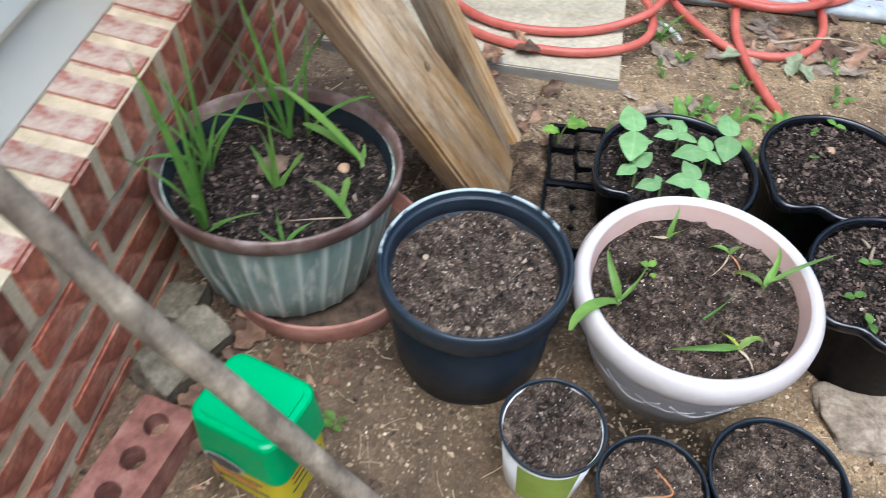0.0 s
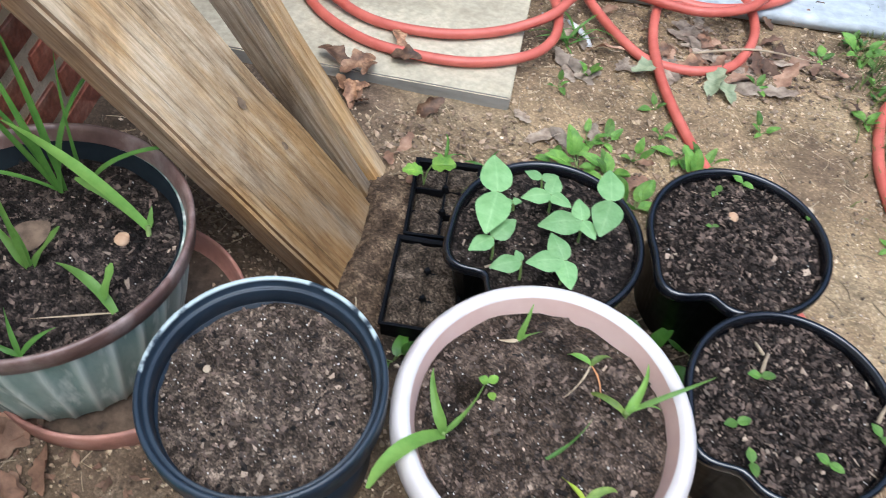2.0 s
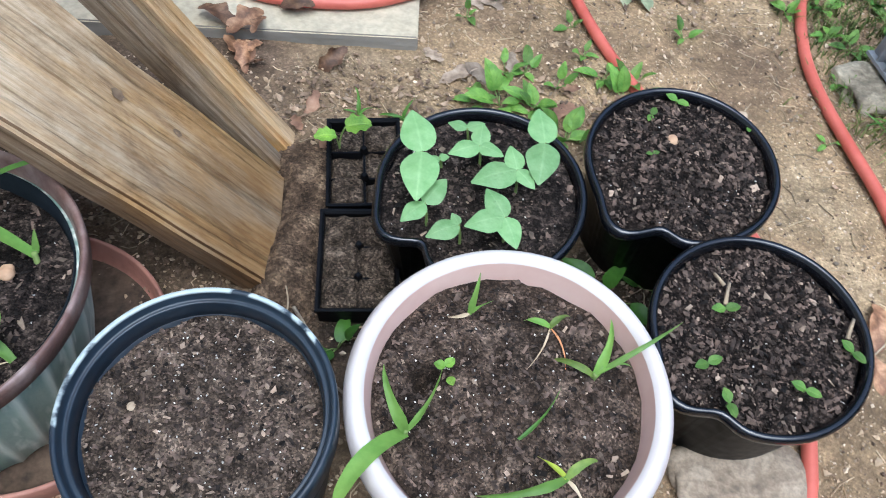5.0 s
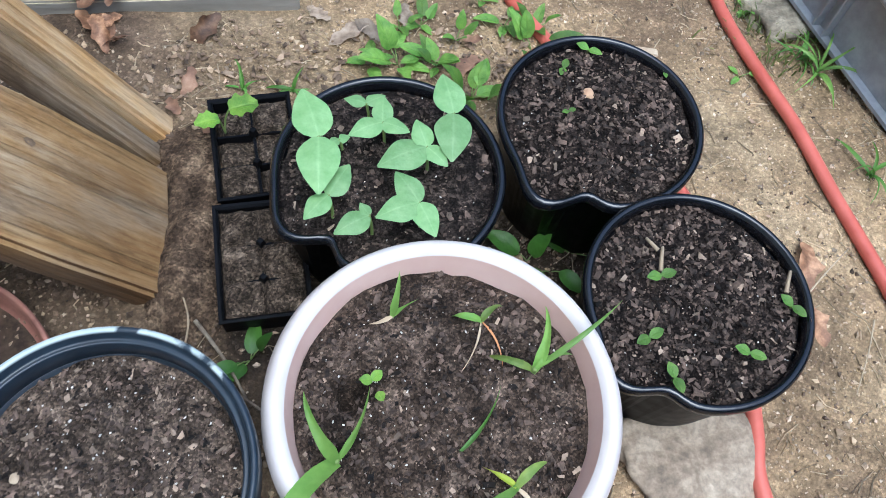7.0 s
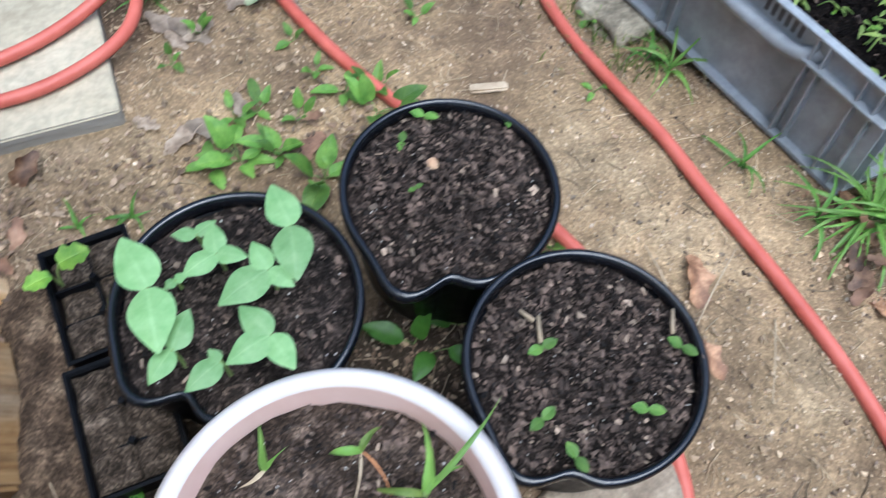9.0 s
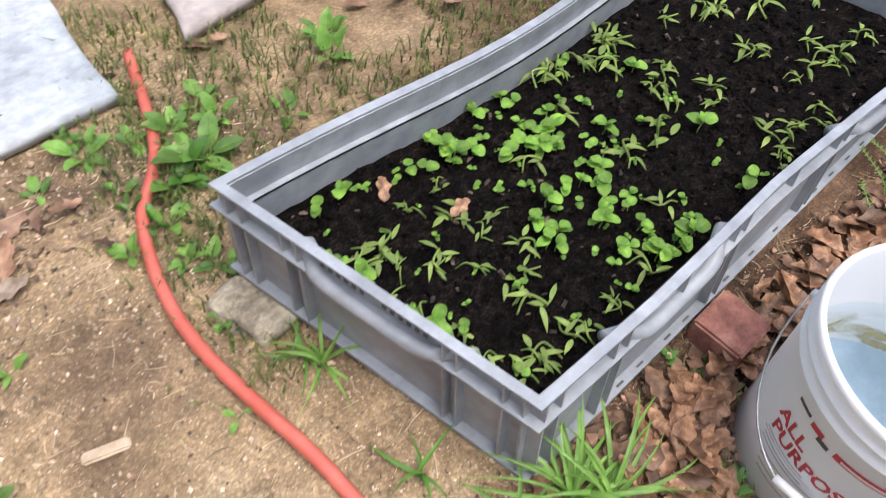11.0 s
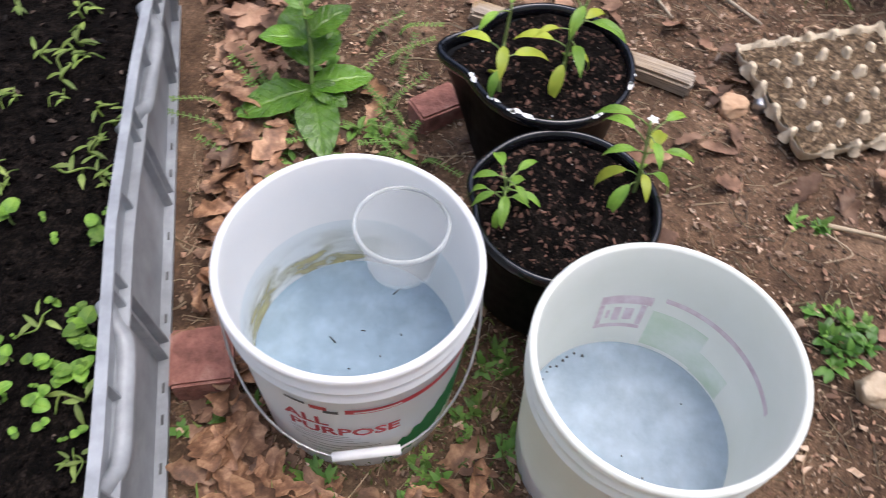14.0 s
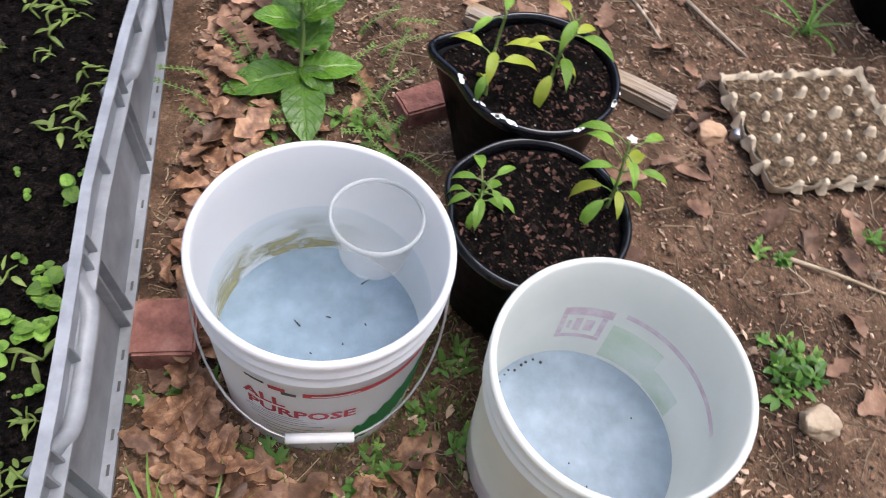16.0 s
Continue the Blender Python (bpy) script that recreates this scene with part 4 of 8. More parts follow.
# large ribbed planter beside the wall, leaning back a little
BROWN = tilted(-0.233, 1.0945, 0.0175, 0.008, 0.0937) @ Matrix.Scale(0.968, 4)


def build_brown():
    t = thing("planter", "large faded green ribbed plastic planter with a brown rim", "planter", BROWN, "planters")
    rib = lambda a, z: 1 + 0.026 * (1 - abs(math.sin(14 * a))) ** 1.5 * (1 if 0.013 < z < 0.185 else 0) if z < 0.2 else 1.0
    body = lathe([(0.0, 0.008), (0.149, 0.008), (0.153, 0.014), (0.163, 0.06), (0.177, 0.115), (0.188, 0.17), (0.195, 0.205), (0.195, 0.222), (0.189, 0.222), (0.181, 0.17), (0.160, 0.11), (0.12, 0.04), (0.0, 0.04)], 280, rib)
    part("body", body, M["glaze"], t)
    part("rim", lathe([(0.196, 0.215), (0.204, 0.215), (0.208, 0.219), (0.2095, 0.236), (0.2100, 0.243), (0.2075, 0.2475), (0.2035, 0.2465), (0.1990, 0.238), (0.1955, 0.224), (0.193, 0.217)], 96, closed=True), M["brown"], t, "scuffed brown rim")
    part("liner", lathe([(0.1895, 0.212), (0.1915, 0.226), (0.1895, 0.227), (0.178, 0.165), (0.177, 0.16)], 80), M["liner"], t, "dark blue inner liner")
    soil_disc("potting_soil", "dark damp potting soil with bark chips in the ribbed planter", 0.183, 0.196, M["soil"], BROWN, chips=700, seed=11, mound=0.012, chip_size=0.0068, grit=45)
    s = thing("plant_saucer", "terracotta coloured plastic saucer under the ribbed planter", "saucer", tilted(-0.175, 1.118, 0.003, 0.0, 0.045))
    part("dish", lathe([(0, 0.004), (0.174, 0.004), (0.181, 0.009), (0.1855, 0.038), (0.1875, 0.042), (0.1915, 0.042), (0.1925, 0.038), (0.1905, 0.000), (0.186, -0.006), (0, -0.006)], 80), M["terracotta"], s)
    # dark disc stands in for the planter's shade inside the saucer
    part("basin", lathe([(0, 0.0075), (0.12, 0.008), (0.175, 0.0072)], 64), M["clod"], s, "dark disc for the planter's shade on the saucer floor")


build_brown()

# round blue-black nursery pot
BLACK = pose(0.114, 0.976, 0.0)


def build_black():
    t = thing("nursery_pot", "round blue-black nursery pot with a scuffed rim", "plant pot", BLACK, "planters")
    part("body", lathe([(0, 0.0), (0.112, 0.0), (0.116, 0.004), (0.121, 0.03), (0.124, 0.034), (0.134, 0.205), (0.128, 0.205), (0.114, 0.03), (0, 0.03)], 72), M["navy"], t)
    part("rim", lathe([(0.133, 0.196), (0.143, 0.198), (0.146, 0.203), (0.1465, 0.236), (0.1447, 0.2425), (0.1405, 0.243), (0.1385, 0.240), (0.1375, 0.231), (0.1345, 0.2295), (0.1328, 0.2315), (0.1312, 0.229), (0.1290, 0.202)], 80, closed=True), M["scuff"], t, "rolled rim with worn pale patches")
    soil_disc("potting_soil", "dry grey-brown potting mix filling the round pot", 0.1295, 0.199, M["grey_soil"], BLACK, chips=1100, seed=21, mound=0.014, chip_size=0.0052, grit=130)


build_black()


# white planter
WHITE = pose(0.447, 1.013, 0.0)


def build_white():
    t = thing("planter", "chalky white plastic planter with a thick rounded rim", "planter", WHITE, "planters")
    body = [(0, 0.0), (0.118, 0.0), (0.123, 0.005), (0.129, 0.03), (0.134, 0.033), (0.136, 0.045), (0.140, 0.05), (0.151, 0.10), (0.156, 0.112), (0.157, 0.12), (0.160, 0.125), (0.166, 0.168), (0.158, 0.168), (0.13, 0.03), (0, 0.03)]
    part("body", lathe(body, 96, lambda a, z: 1 + 0.006 * math.sin(9 * a) * (1 if 0.05 < z < 0.115 else 0)), M["white_pot"], t)
    part("rim", lathe([(0.163, 0.163), (0.174, 0.164), (0.182, 0.170), (0.1865, 0.184), (0.186, 0.202), (0.1810, 0.213), (0.174, 0.2195), (0.1675, 0.2185), (0.1625, 0.212)], 96), M["white_pot"], t, "thick rounded white rim")
    def wall_r(z):
        return 0.139 + (0.160 - 0.139) * (z - 0.05) / 0.075
    for kind in range(2):
        pts = []
        for k in range(13):
            f = k / 12
            a = (f - 0.5) * 0.60
            z = (0.108 - 0.036 * math.sin(math.pi * f)) if kind == 0 else (0.100 - 0.016 * math.sin(math.pi * f) + 0.004 * math.sin(6 * math.pi * f))
            pts.append((wall_r(z) * math.cos(a), wall_r(z) * math.sin(a), z))
        me = link(tube(pts, 0.0015 if kind == 0 else 0.0011, 8), "embossed_swag", M["white_pot"])
        for k in range(9):
            ob = new("embossed_swag", me)
            ob.parent = t
            ob.matrix_basis = pose(0, 0, 0, 0, 0, k * 40 + kind * 20)
    part("lining", lathe([(0.1625, 0.212), (0.1585, 0.195), (0.153, 0.170), (0.150, 0.15)], 96), M["pink"], t, "pink inner wall")
    soil_disc("potting_soil", "brown potting mix with bark chips in the white planter", 0.1555, 0.182, M["mix_soil"], WHITE, chips=1200, seed=31, mound=0.014, chip_size=0.0056, grit=110, hole=(-0.097, 0.024, 0.017, 0.050))


build_white()


# dented black nursery pots
def dent_shape(dent, depth=0.20, width=0.17, lobe=0.05, off=0.45):
    def f(a, z):
        d = (a - dent + math.pi) % (2 * math.pi) - math.pi
        k = min(1.0, max(0.0, z / 0.1))
        return 1 + k * (-depth * math.exp(-(d / width) ** 2) + lobe * math.exp(-((d + off) / 0.26) ** 2))
    return f


def dented_pot(x, y, rim, r, dent, label, soil_label, seed, depth=0.2, base=None, soil_drop=0.018, mat_="soil", chip=0.0090, lobe=0.05, grit=25, chips=600, off=0.45):
    zb = land(x, y) - 0.006 if base is None else base
    h = rim - zb
    m = pose(x, y, zb)
    f = dent_shape(dent, depth, 0.17, lobe, off)
    t = thing("nursery_pot", label, "plant pot", m, "black nursery pots")
    part("body", lathe([(0, 0), (r * 0.80, 0), (r * 0.82, 0.005), (r * 0.93, h - 0.022), (r * 0.95, h - 0.02), (r * 0.90, h - 0.02), (r * 0.78, 0.02), (0, 0.02)], 72, f), M["black"], t)
    part("rim", lathe([(r * 0.925, h - 0.024), (r * 0.975, h - 0.022), (r, h - 0.014), (r * 0.998, h - 0.004), (r * 0.97, h), (r * 0.935, h - 0.001), (r * 0.915, h - 0.010), (r * 0.905, h - 0.024)], 96, f, closed=True), M["black_rim"], t, "rolled black rim pushed in on one side")
    soil_disc("potting_soil", soil_label, r * 0.915, h - soil_drop, M[mat_], m, f, chips=chips, seed=seed, mound=0.010, chip_size=chip, grit=grit)
    return m


P1 = dented_pot(0.431, 1.322, 0.160, 0.146, math.radians(226), "dented black nursery pot holding cucumber seedlings", "dark potting soil in the cucumber pot", 41, 0.17, lobe=0.09, off=0.36, chip=0.006, chips=380)
P2 = dented_pot(0.715, 1.369, 0.171, 0.138, math.radians(247), "dented black nursery pot with barely sprouted soil", "dark bark-rich potting soil with tiny sprouts", 51, 0.11, lobe=0.18, off=0.38, mat_="bark_soil", chips=1150, chip=0.0062)
P3 = dented_pot(0.768, 1.106, 0.179, 0.139, math.radians(236), "dented black nursery pot beside the white planter", "damp bark-rich potting soil with small sprouts", 61, 0.08, lobe=0.14, off=0.38, mat_="bark_soil", chips=1150, chip=0.0062)
PA = dented_pot(1.811, 0.727, 0.181, 0.129, math.radians(90), "black nursery pot with two pepper plants beside the pails", "dark potting soil with reddish bark under pepper plants", 71, 0.04, chip=0.006, mat_="black_soil", chips=260, grit=8)
PB = dented_pot(2.058, 0.710, 0.197, 0.126, math.radians(77), "paint-flecked black nursery pot with two tall pepper plants", "black potting soil under the tall pepper plants", 81, 0.0, lobe=0.36, off=0.0, mat_="black_soil", chip=0.006, chips=240, grit=8)


def paint_flecks():
    r = random.Random(6)
    for k in range(16):
        a = radians(r.choice((r.uniform(95, 165), r.uniform(-170, -95))))
        q = 0.126 * r.uniform(0.955, 0.998)
        bm = bmesh.new()
        n = 7
        s = r.uniform(0.0016, 0.0055)
        bm.faces.new([bm.verts.new((s * r.uniform(0.7, 2.4) * math.cos(2 * math.pi * i / n), s * r.uniform(0.6, 1.2) * math.sin(2 * math.pi * i / n), 0)) for i in range(n)])
        ob = part("paint_fleck", bm, M["pale"], POT_B, "dried white paint fleck" if k == 0 else "")
        ob.matrix_basis = pose(q * math.cos(a), q * math.sin(a), 0.197 - PB.translation.z + 0.0012, 0, 0, math.degrees(a) + 90)


POT_B = [o for o in scene.objects if o.name.startswith("nursery_pot")][-1]
paint_flecks()


# three small seed-starting pots in front
def small_pot(x, y, rim, r, label, seed, wrap=False):
    zb = land(x, y) - 0.004
    h = rim - zb
    m = pose(x, y, zb)
    t = thing("seed_pot", label, "plant pot", m, "small seed pots")
    part("body", lathe([(0, 0), (r * 0.78, 0), (r * 0.80, 0.004), (r * 0.96, h - 0.008), (r * 0.93, h - 0.008), (r * 0.75, 0.01), (0, 0.01)], 56), M["pale"] if wrap else M["black"], t)
    part("rim", lathe([(r * 0.95, h - 0.010), (r, h - 0.008), (r * 1.01, h - 0.002), (r * 0.985, h), (r * 0.955, h - 0.002), (r * 0.94, h - 0.010)], 64, closed=True), M["navy"], t, "thin blue-grey rim")
    if wrap:
        bm = bmesh.new()
        seg, z0, z1 = 14, 0.012, h - 0.022
        rows = [[bm.verts.new((q * math.cos(-2.2 + 1.3 * k / seg), q * math.sin(-2.2 + 1.3 * k / seg), z)) for k in range(seg + 1)] for z, q in ((z0, r * 0.822), (z1, r * 0.948))]
        for k in range(seg):
            bm.faces.new((rows[0][k], rows[0][k + 1], rows[1][k + 1], rows[1][k]))
        part("printed_label", bm, M["lime"], t, "lime green printed panel")
    soil_disc("potting_soil", "dry grey potting mix in a small pot", r * 0.94, h - 0.010, M["grey_soil"], m, chips=260, seed=seed, mound=0.006, chip_size=0.005, grit=30)
    return m


small_pot(0.257, 0.777, 0.149, 0.075, "small white and lime printed pot with bare soil", 91, True)
small_pot(0.405, 0.736, 0.099, 0.078, "small black seed pot with bare soil", 92)
small_pot(0.579, 0.774, 0.104, 0.097, "shallow black seed pot with bare soil", 93)


# ---- seed trays ----
def seed_tray(m, nx, ny, label, seed, cell=0.052, sunk=None):
    t = thing("seed_tray", label, "seed tray", m, "seed trays")
    w, d, h = nx * cell, ny * cell, 0.05
    bm = bmesh.new()
    loops = [(0.0, 0.0), (0.003, 0.0), (0.004, h - 0.004), (0.007, h - 0.003), (0.007, h + 0.001), (0.003, h + 0.001), (0.0, h - 0.002), (0.0, 0.004)]
    rows = [[bm.verts.new(p) for p in ((-o, -o, z), (w + o, -o, z), (w + o, d + o, z), (-o, d + o, z))] for o, z in loops]
    for a, c in zip(rows, rows[1:]):
        for k in range(4):
            bm.faces.new((a[k], a[(k + 1) % 4], c[(k + 1) % 4], c[k]))
    bm.faces.new(rows[-1])
    part("shell", bm, M["black"], t, smooth=False)
    bm = bmesh.new()
    for i in range(1, nx):
        box(bm, i * cell - 0.002, i * cell + 0.002, 0, d, 0.008, h - 0.013)
        for j in range(1, ny):
            bmesh.ops.create_cone(bm, cap_ends=True, segments=4, radius1=0.007, radius2=0.005, depth=0.012, matrix=Matrix.Translation((i * cell, j * cell, h - 0.006)))
    for j in range(1, ny):
        box(bm, 0, w, j * cell - 0.0015, j * cell + 0.0015, 0.008, h - 0.012)
    part("divider", bm, M["black"], t, smooth=False)
    bm = bmesh.new()
    n = 14
    vs = {}
    for i in range(nx * n + 1):
        for j in range(ny * n + 1):
            x, y = w * i / (nx * n), d * j / (ny * n)
            u, v = (x / cell) % 1, (y / cell) % 1
            dome = 0.013 * (math.sin(math.pi * u) * math.sin(math.pi * v)) ** 0.3 - (sunk or {}).get((min(nx - 1, int(x / cell)), min(ny - 1, int(y / cell))), 0.0)
            vs[i, j] = bm.verts.new((x, y, (0.036 if sunk else 0.038) + dome + 0.006 * noise.noise(Vector((x * 40 + seed, y * 40, 1))) + 0.003 * noise.noise(Vector((x * 120, y * 120, seed)))))
    for i in range(nx * n):
        for j in range(ny * n):
            bm.faces.new((vs[i, j], vs[i + 1, j], vs[i + 1, j + 1], vs[i, j + 1]))
    ob = part("potting_soil", bm, M["plug_soil"])
    ob.matrix_basis = m
    tagged(ob, "crumbly dry potting soil in the seed tray cells", "soil", kind="stuff")


seed_tray(pose(0.211, 1.194, land(0.26, 1.27) - 0.002, 0, 0, 1), 2, 3, "black plastic seed tray filled with dry soil plugs", 3)
seed_tray(pose(0.214, 1.376, land(0.26, 1.44) - 0.004, 0, 0, 3), 2, 3, "black plastic seed tray with half-empty cells", 8, sunk={(0, 1): 0.022, (1, 1): 0.018, (0, 2): 0.012, (1, 0): 0.016})


# ---- boards and stones on the ground ----
def build_board():
    bm = bmesh.new()
    box(bm, -0.36, 0.36, -0.23, 0.23, -0.026, 0.016, bevel=0.003)
    # side faces get a darker grey: the edge's shade put into the colour
    for f in bm.faces:
        f.material_index = 1 if abs(f.normal.z) < 0.5 else 0
    ob = part("flat_board", bm, [M["plank"], M["board_edge"]], smooth=False)
    ob.matrix_basis = pose(-0.008, 2.005, ground_z(0.0, 2.005) + 0.017, -4.2, 0, -1.5)
    tagged(ob, "flat pale grey painted board lying on the dirt", "board")


build_board()


def stone(name, label, x, y, size, seed, mat_="rock", sink=0.3, cat="stone", turn=0, cut=0.8, tip=0):
    bm = bmesh.new()
    bmesh.ops.create_icosphere(bm, subdivisions=4, radius=1.0)
    for v in bm.verts:
        q = v.co.normalized()
        k = 1 + 0.30 * noise.noise(q * 1.1 + Vector((seed, 0, 0))) + 0.10 * noise.noise(q * 3.0 + Vector((0, seed, 0))) + 0.035 * noise.noise(q * 8) + 0.012 * noise.noise(q * 19)
        q = Vector((max(-cut, min(cut, q.x)), max(-cut, min(cut, q.y)), max(-0.9 * cut, min(0.9 * cut, q.z))))
        v.co = Vector((q.x * k * size[0], q.y * k * size[1], q.z * k * size[2]))
    ob = part(name, bm, M[mat_])
    ob.matrix_basis = pose(x, y, land(x, y) + size[2] * (0.75 - sink), 0, tip, turn)
    return tagged(ob, label, cat)


stone("stone", "long weathered grey-brown stone against the wall", -0.345, 0.846, (0.078, 0.120, 0.092), 2, "dark_rock", sink=0.42, turn=-24, cut=0.56, tip=16)
stone("stone", "small dark stone wedged behind the larger one", -0.380, 0.945, (0.055, 0.060, 0.056), 5, "dark_rock", sink=0.42, cut=0.6)
stone("stone", "flat grey stone under the corner of the crate", 1.20, 1.69, (0.085, 0.075, 0.035), 7, sink=0.55)
stone("stone", "flat worn grey-brown paving stone sunk in the dirt", 0.775, 0.945, (0.105, 0.080, 0.020), 12, "slab", sink=0.72)
stone("stone", "pale tan stone among fallen leaves", 1.583, 0.303, (0.026, 0.03, 0.024), 9, "stump")
stone("stone", "small tan stone beside the egg tray", 2.115, 0.355, (0.024, 0.028, 0.018), 15, "tan_chip")


def cored_brick(x, y, z, turn, tip=(0, 0), label="", holes=True):
    """A loose brick with three round cores through it."""
    L, W, Hh = 0.194, 0.092, 0.057
    bm = bmesh.new()
    if holes:
        n = 24
        cs = [(-0.058, 0), (0, 0), (0.058, 0)]
        for zz, flip in ((0.0, True), (Hh, False)):
            outer = [bm.verts.new((sx * L / 2, sy * W / 2, zz)) for sx, sy in ((-1, -1), (1, -1), (1, 1), (-1, 1))]
            es = [bm.edges.new((outer[k], outer[(k + 1) % 4])) for k in range(4)]
            for cx, cy in cs:
                ring = [bm.verts.new((cx + 0.019 * math.cos(2 * math.pi * k / n), cy + 0.019 * math.sin(2 * math.pi * k / n), zz)) for k in range(n)]
                es += [bm.edges.new((ring[k], ring[(k + 1) % n])) for k in range(n)]
            bmesh.ops.triangle_fill(bm, use_beauty=True, use_dissolve=False, edges=es, normal=(0, 0, -1 if flip else 1))
        bm.verts.ensure_lookup_table()
        half = 4 + 3 * n
        for base, cnt, inner in [(0, 4, False)] + [(4 + i * n, n, True) for i in range(3)]:
            for k in range(cnt):
                a, b = bm.verts[base + k], bm.verts[base + (k + 1) % cnt]
                c, d = bm.verts[half + base + (k + 1) % cnt], bm.verts[half + base + k]
                bm.faces.new((a, b, c, d) if not inner else (b, a, d, c))
    else:
        box(bm, -L / 2, L / 2, -W / 2, W / 2, 0, Hh, bevel=0.004)
    ob = part("loose_brick", bm, M["loose_brick"], smooth=False)
    ob.matrix_basis = pose(x, y, z, tip[0], tip[1], turn)
    return tagged(ob, label, "brick", "loose bricks")


cored_brick(-0.335, 0.66, 0.004, 78, (0, 0), "loose red brick with round cores beside the wall")


def half_brick(x, y, z, turn, label, L=0.085):
    bm = bmesh.new()
    box(bm, -L / 2, L / 2, -0.042, 0.042, 0, 0.057, bevel=0.004)
    for v in bm.verts:
        if v.co.x > L * 0.3:
            v.co.x += 0.010 * noise.noise(v.co * 40)
    ob = part("loose_brick", bm, M["loose_brick"], smooth=False)
    ob.matrix_basis = pose(x, y, z, 0, 0, turn)
    return tagged(ob, label, "brick", "loose bricks")


half_brick(1.690, 1.219, -0.022, 4, "broken red brick butted against the grey crate")
half_brick(2.128, 0.868, land(2.13, 0.87) - 0.020, 25, "old red brick half hidden behind the pepper pot", 0.058)


# ---- hose ----
def hose_run(pts, lift=0.011):
    out = []
    for p in spline([(x, y, dz) for x, y, dz in pts], 10):
        out.append((p.x, p.y, ground_z(p.x, p.y) + lift + p.z))
    return out


def build_hose():
    long_run = [(1.30, 2.35, 0), (1.219, 2.087, 0), (1.124, 1.947, 0), (1.084, 1.80, 0), (1.078, 1.683, 0), (1.092, 1.565, 0), (1.112, 1.44, 0), (1.122, 1.30, 0), (1.138, 1.16, 0), (1.148, 1.02, 0), (1.145, 0.90, 0), (1.12, 0.74, 0), (1.03, 0.60, 0), (0.93, 0.62, 0), (0.862, 0.75, 0), (0.852, 0.90, 0), (0.87, 0.974, 0), (0.895, 1.10, 0), (0.90, 1.25, 0), (0.862, 1.385, 0), (0.80, 1.53, 0), (0.757, 1.63, 0), (0.716, 1.725, 0), (0.678, 1.83, 0.004), (0.648, 1.94, 0.01), (0.632, 2.07, 0.022), (0.66, 2.22, 0.03), (0.76, 2.31, 0.03),
                (0.85, 2.27, 0.02), (0.868, 2.15, 0.008), (0.815, 2.025, 0.004), (0.73, 1.978, 0.004), (0.635, 1.99, 0.0), (0.577, 2.033, 0.006), (0.515, 2.119, 0.012), (0.469, 2.217, 0.016), (0.44, 2.36, 0.02), (0.52, 2.52, 0.02), (0.72, 2.50, 0.02), (0.90, 2.40, 0.03), (0.965, 2.31, 0.036), (0.877, 2.227, 0.034), (0.761, 2.185, 0.034), (0.662, 2.202, 0.034), (0.587, 2.25, 0.032), (0.53, 2.36, 0.03), (0.42, 2.46, 0.03), (0.27, 2.44, 0.04), (0.33, 2.28, 0.045), (0.394, 2.145, 0.042), (0.421, 2.046, 0.036), (0.412, 1.96, 0.034), (0.362, 1.893, 0.034), (0.259, 1.846, 0.034), (0.145, 1.84, 0.034), (0.025, 1.865, 0.034), (-0.09, 1.945, 0.034), (-0.16, 2.06, 0.034), (-0.17, 2.22, 0.034), (-0.08, 2.31, 0.05), (-0.10, 2.16, 0.058), (-0.10, 2.03, 0.052), (-0.035, 1.965, 0.04), (0.06, 1.925, 0.036), (0.19, 1.924, 0.036), (0.303, 1.966, 0.036), (0.40, 2.02, 0.056), (0.451, 2.11, 0.06), (0.50, 2.19, 0.04), (0.59, 2.165, 0.05), (0.72, 2.13, 0.055), (0.83, 2.17, 0.055), (0.90, 2.26, 0.055), (0.95, 2.36, 0.04)]
    bm = tube(hose_run(long_run), 0.0108, 16)
    t = thing("garden_hose", "faded red rubber garden hose coiled and trailing on the dirt", "garden hose", pose(0, 0, 0))
    part("hose", bm, M["hose"], t)


build_hose()


# ---- grey crate used as a seed bed ----
CRATE_L, CRATE_W, CRATE_H, CRATE_Z = 1.11, 0.505, 0.198, 0.003
C00, C10, C01, C11 = Vector((1.305, 1.240, 0)), Vector((2.42, 1.320, 0)), Vector((1.180, 1.760, 0)), Vector((2.335, 1.790, 0))


def crate_place(p):
    """The crate has been pushed out of square, and its long sides have warped."""
    a, b = p[0] / CRATE_L, p[1] / CRATE_W
    q = C00 * (1 - a) * (1 - b) + C10 * a * (1 - b) + C01 * (1 - a) * b + C11 * a * b
    f = min(1.0, max(0.0, p[2] / CRATE_H))
    near = float(np.interp(a, (0, 0.18, 0.32, 0.45, 0.69, 0.84, 1), (1.262, 1.270, 1.283, 1.296, 1.299, 1.294, 1.29))) - (1.240 + 0.080 * a)
    far = -0.034 * math.exp(-((a - 0.44) / 0.26) ** 2)
    return Vector((q.x, q.y + f * near * (1 - b) + far * b, CRATE_Z + p[2]))


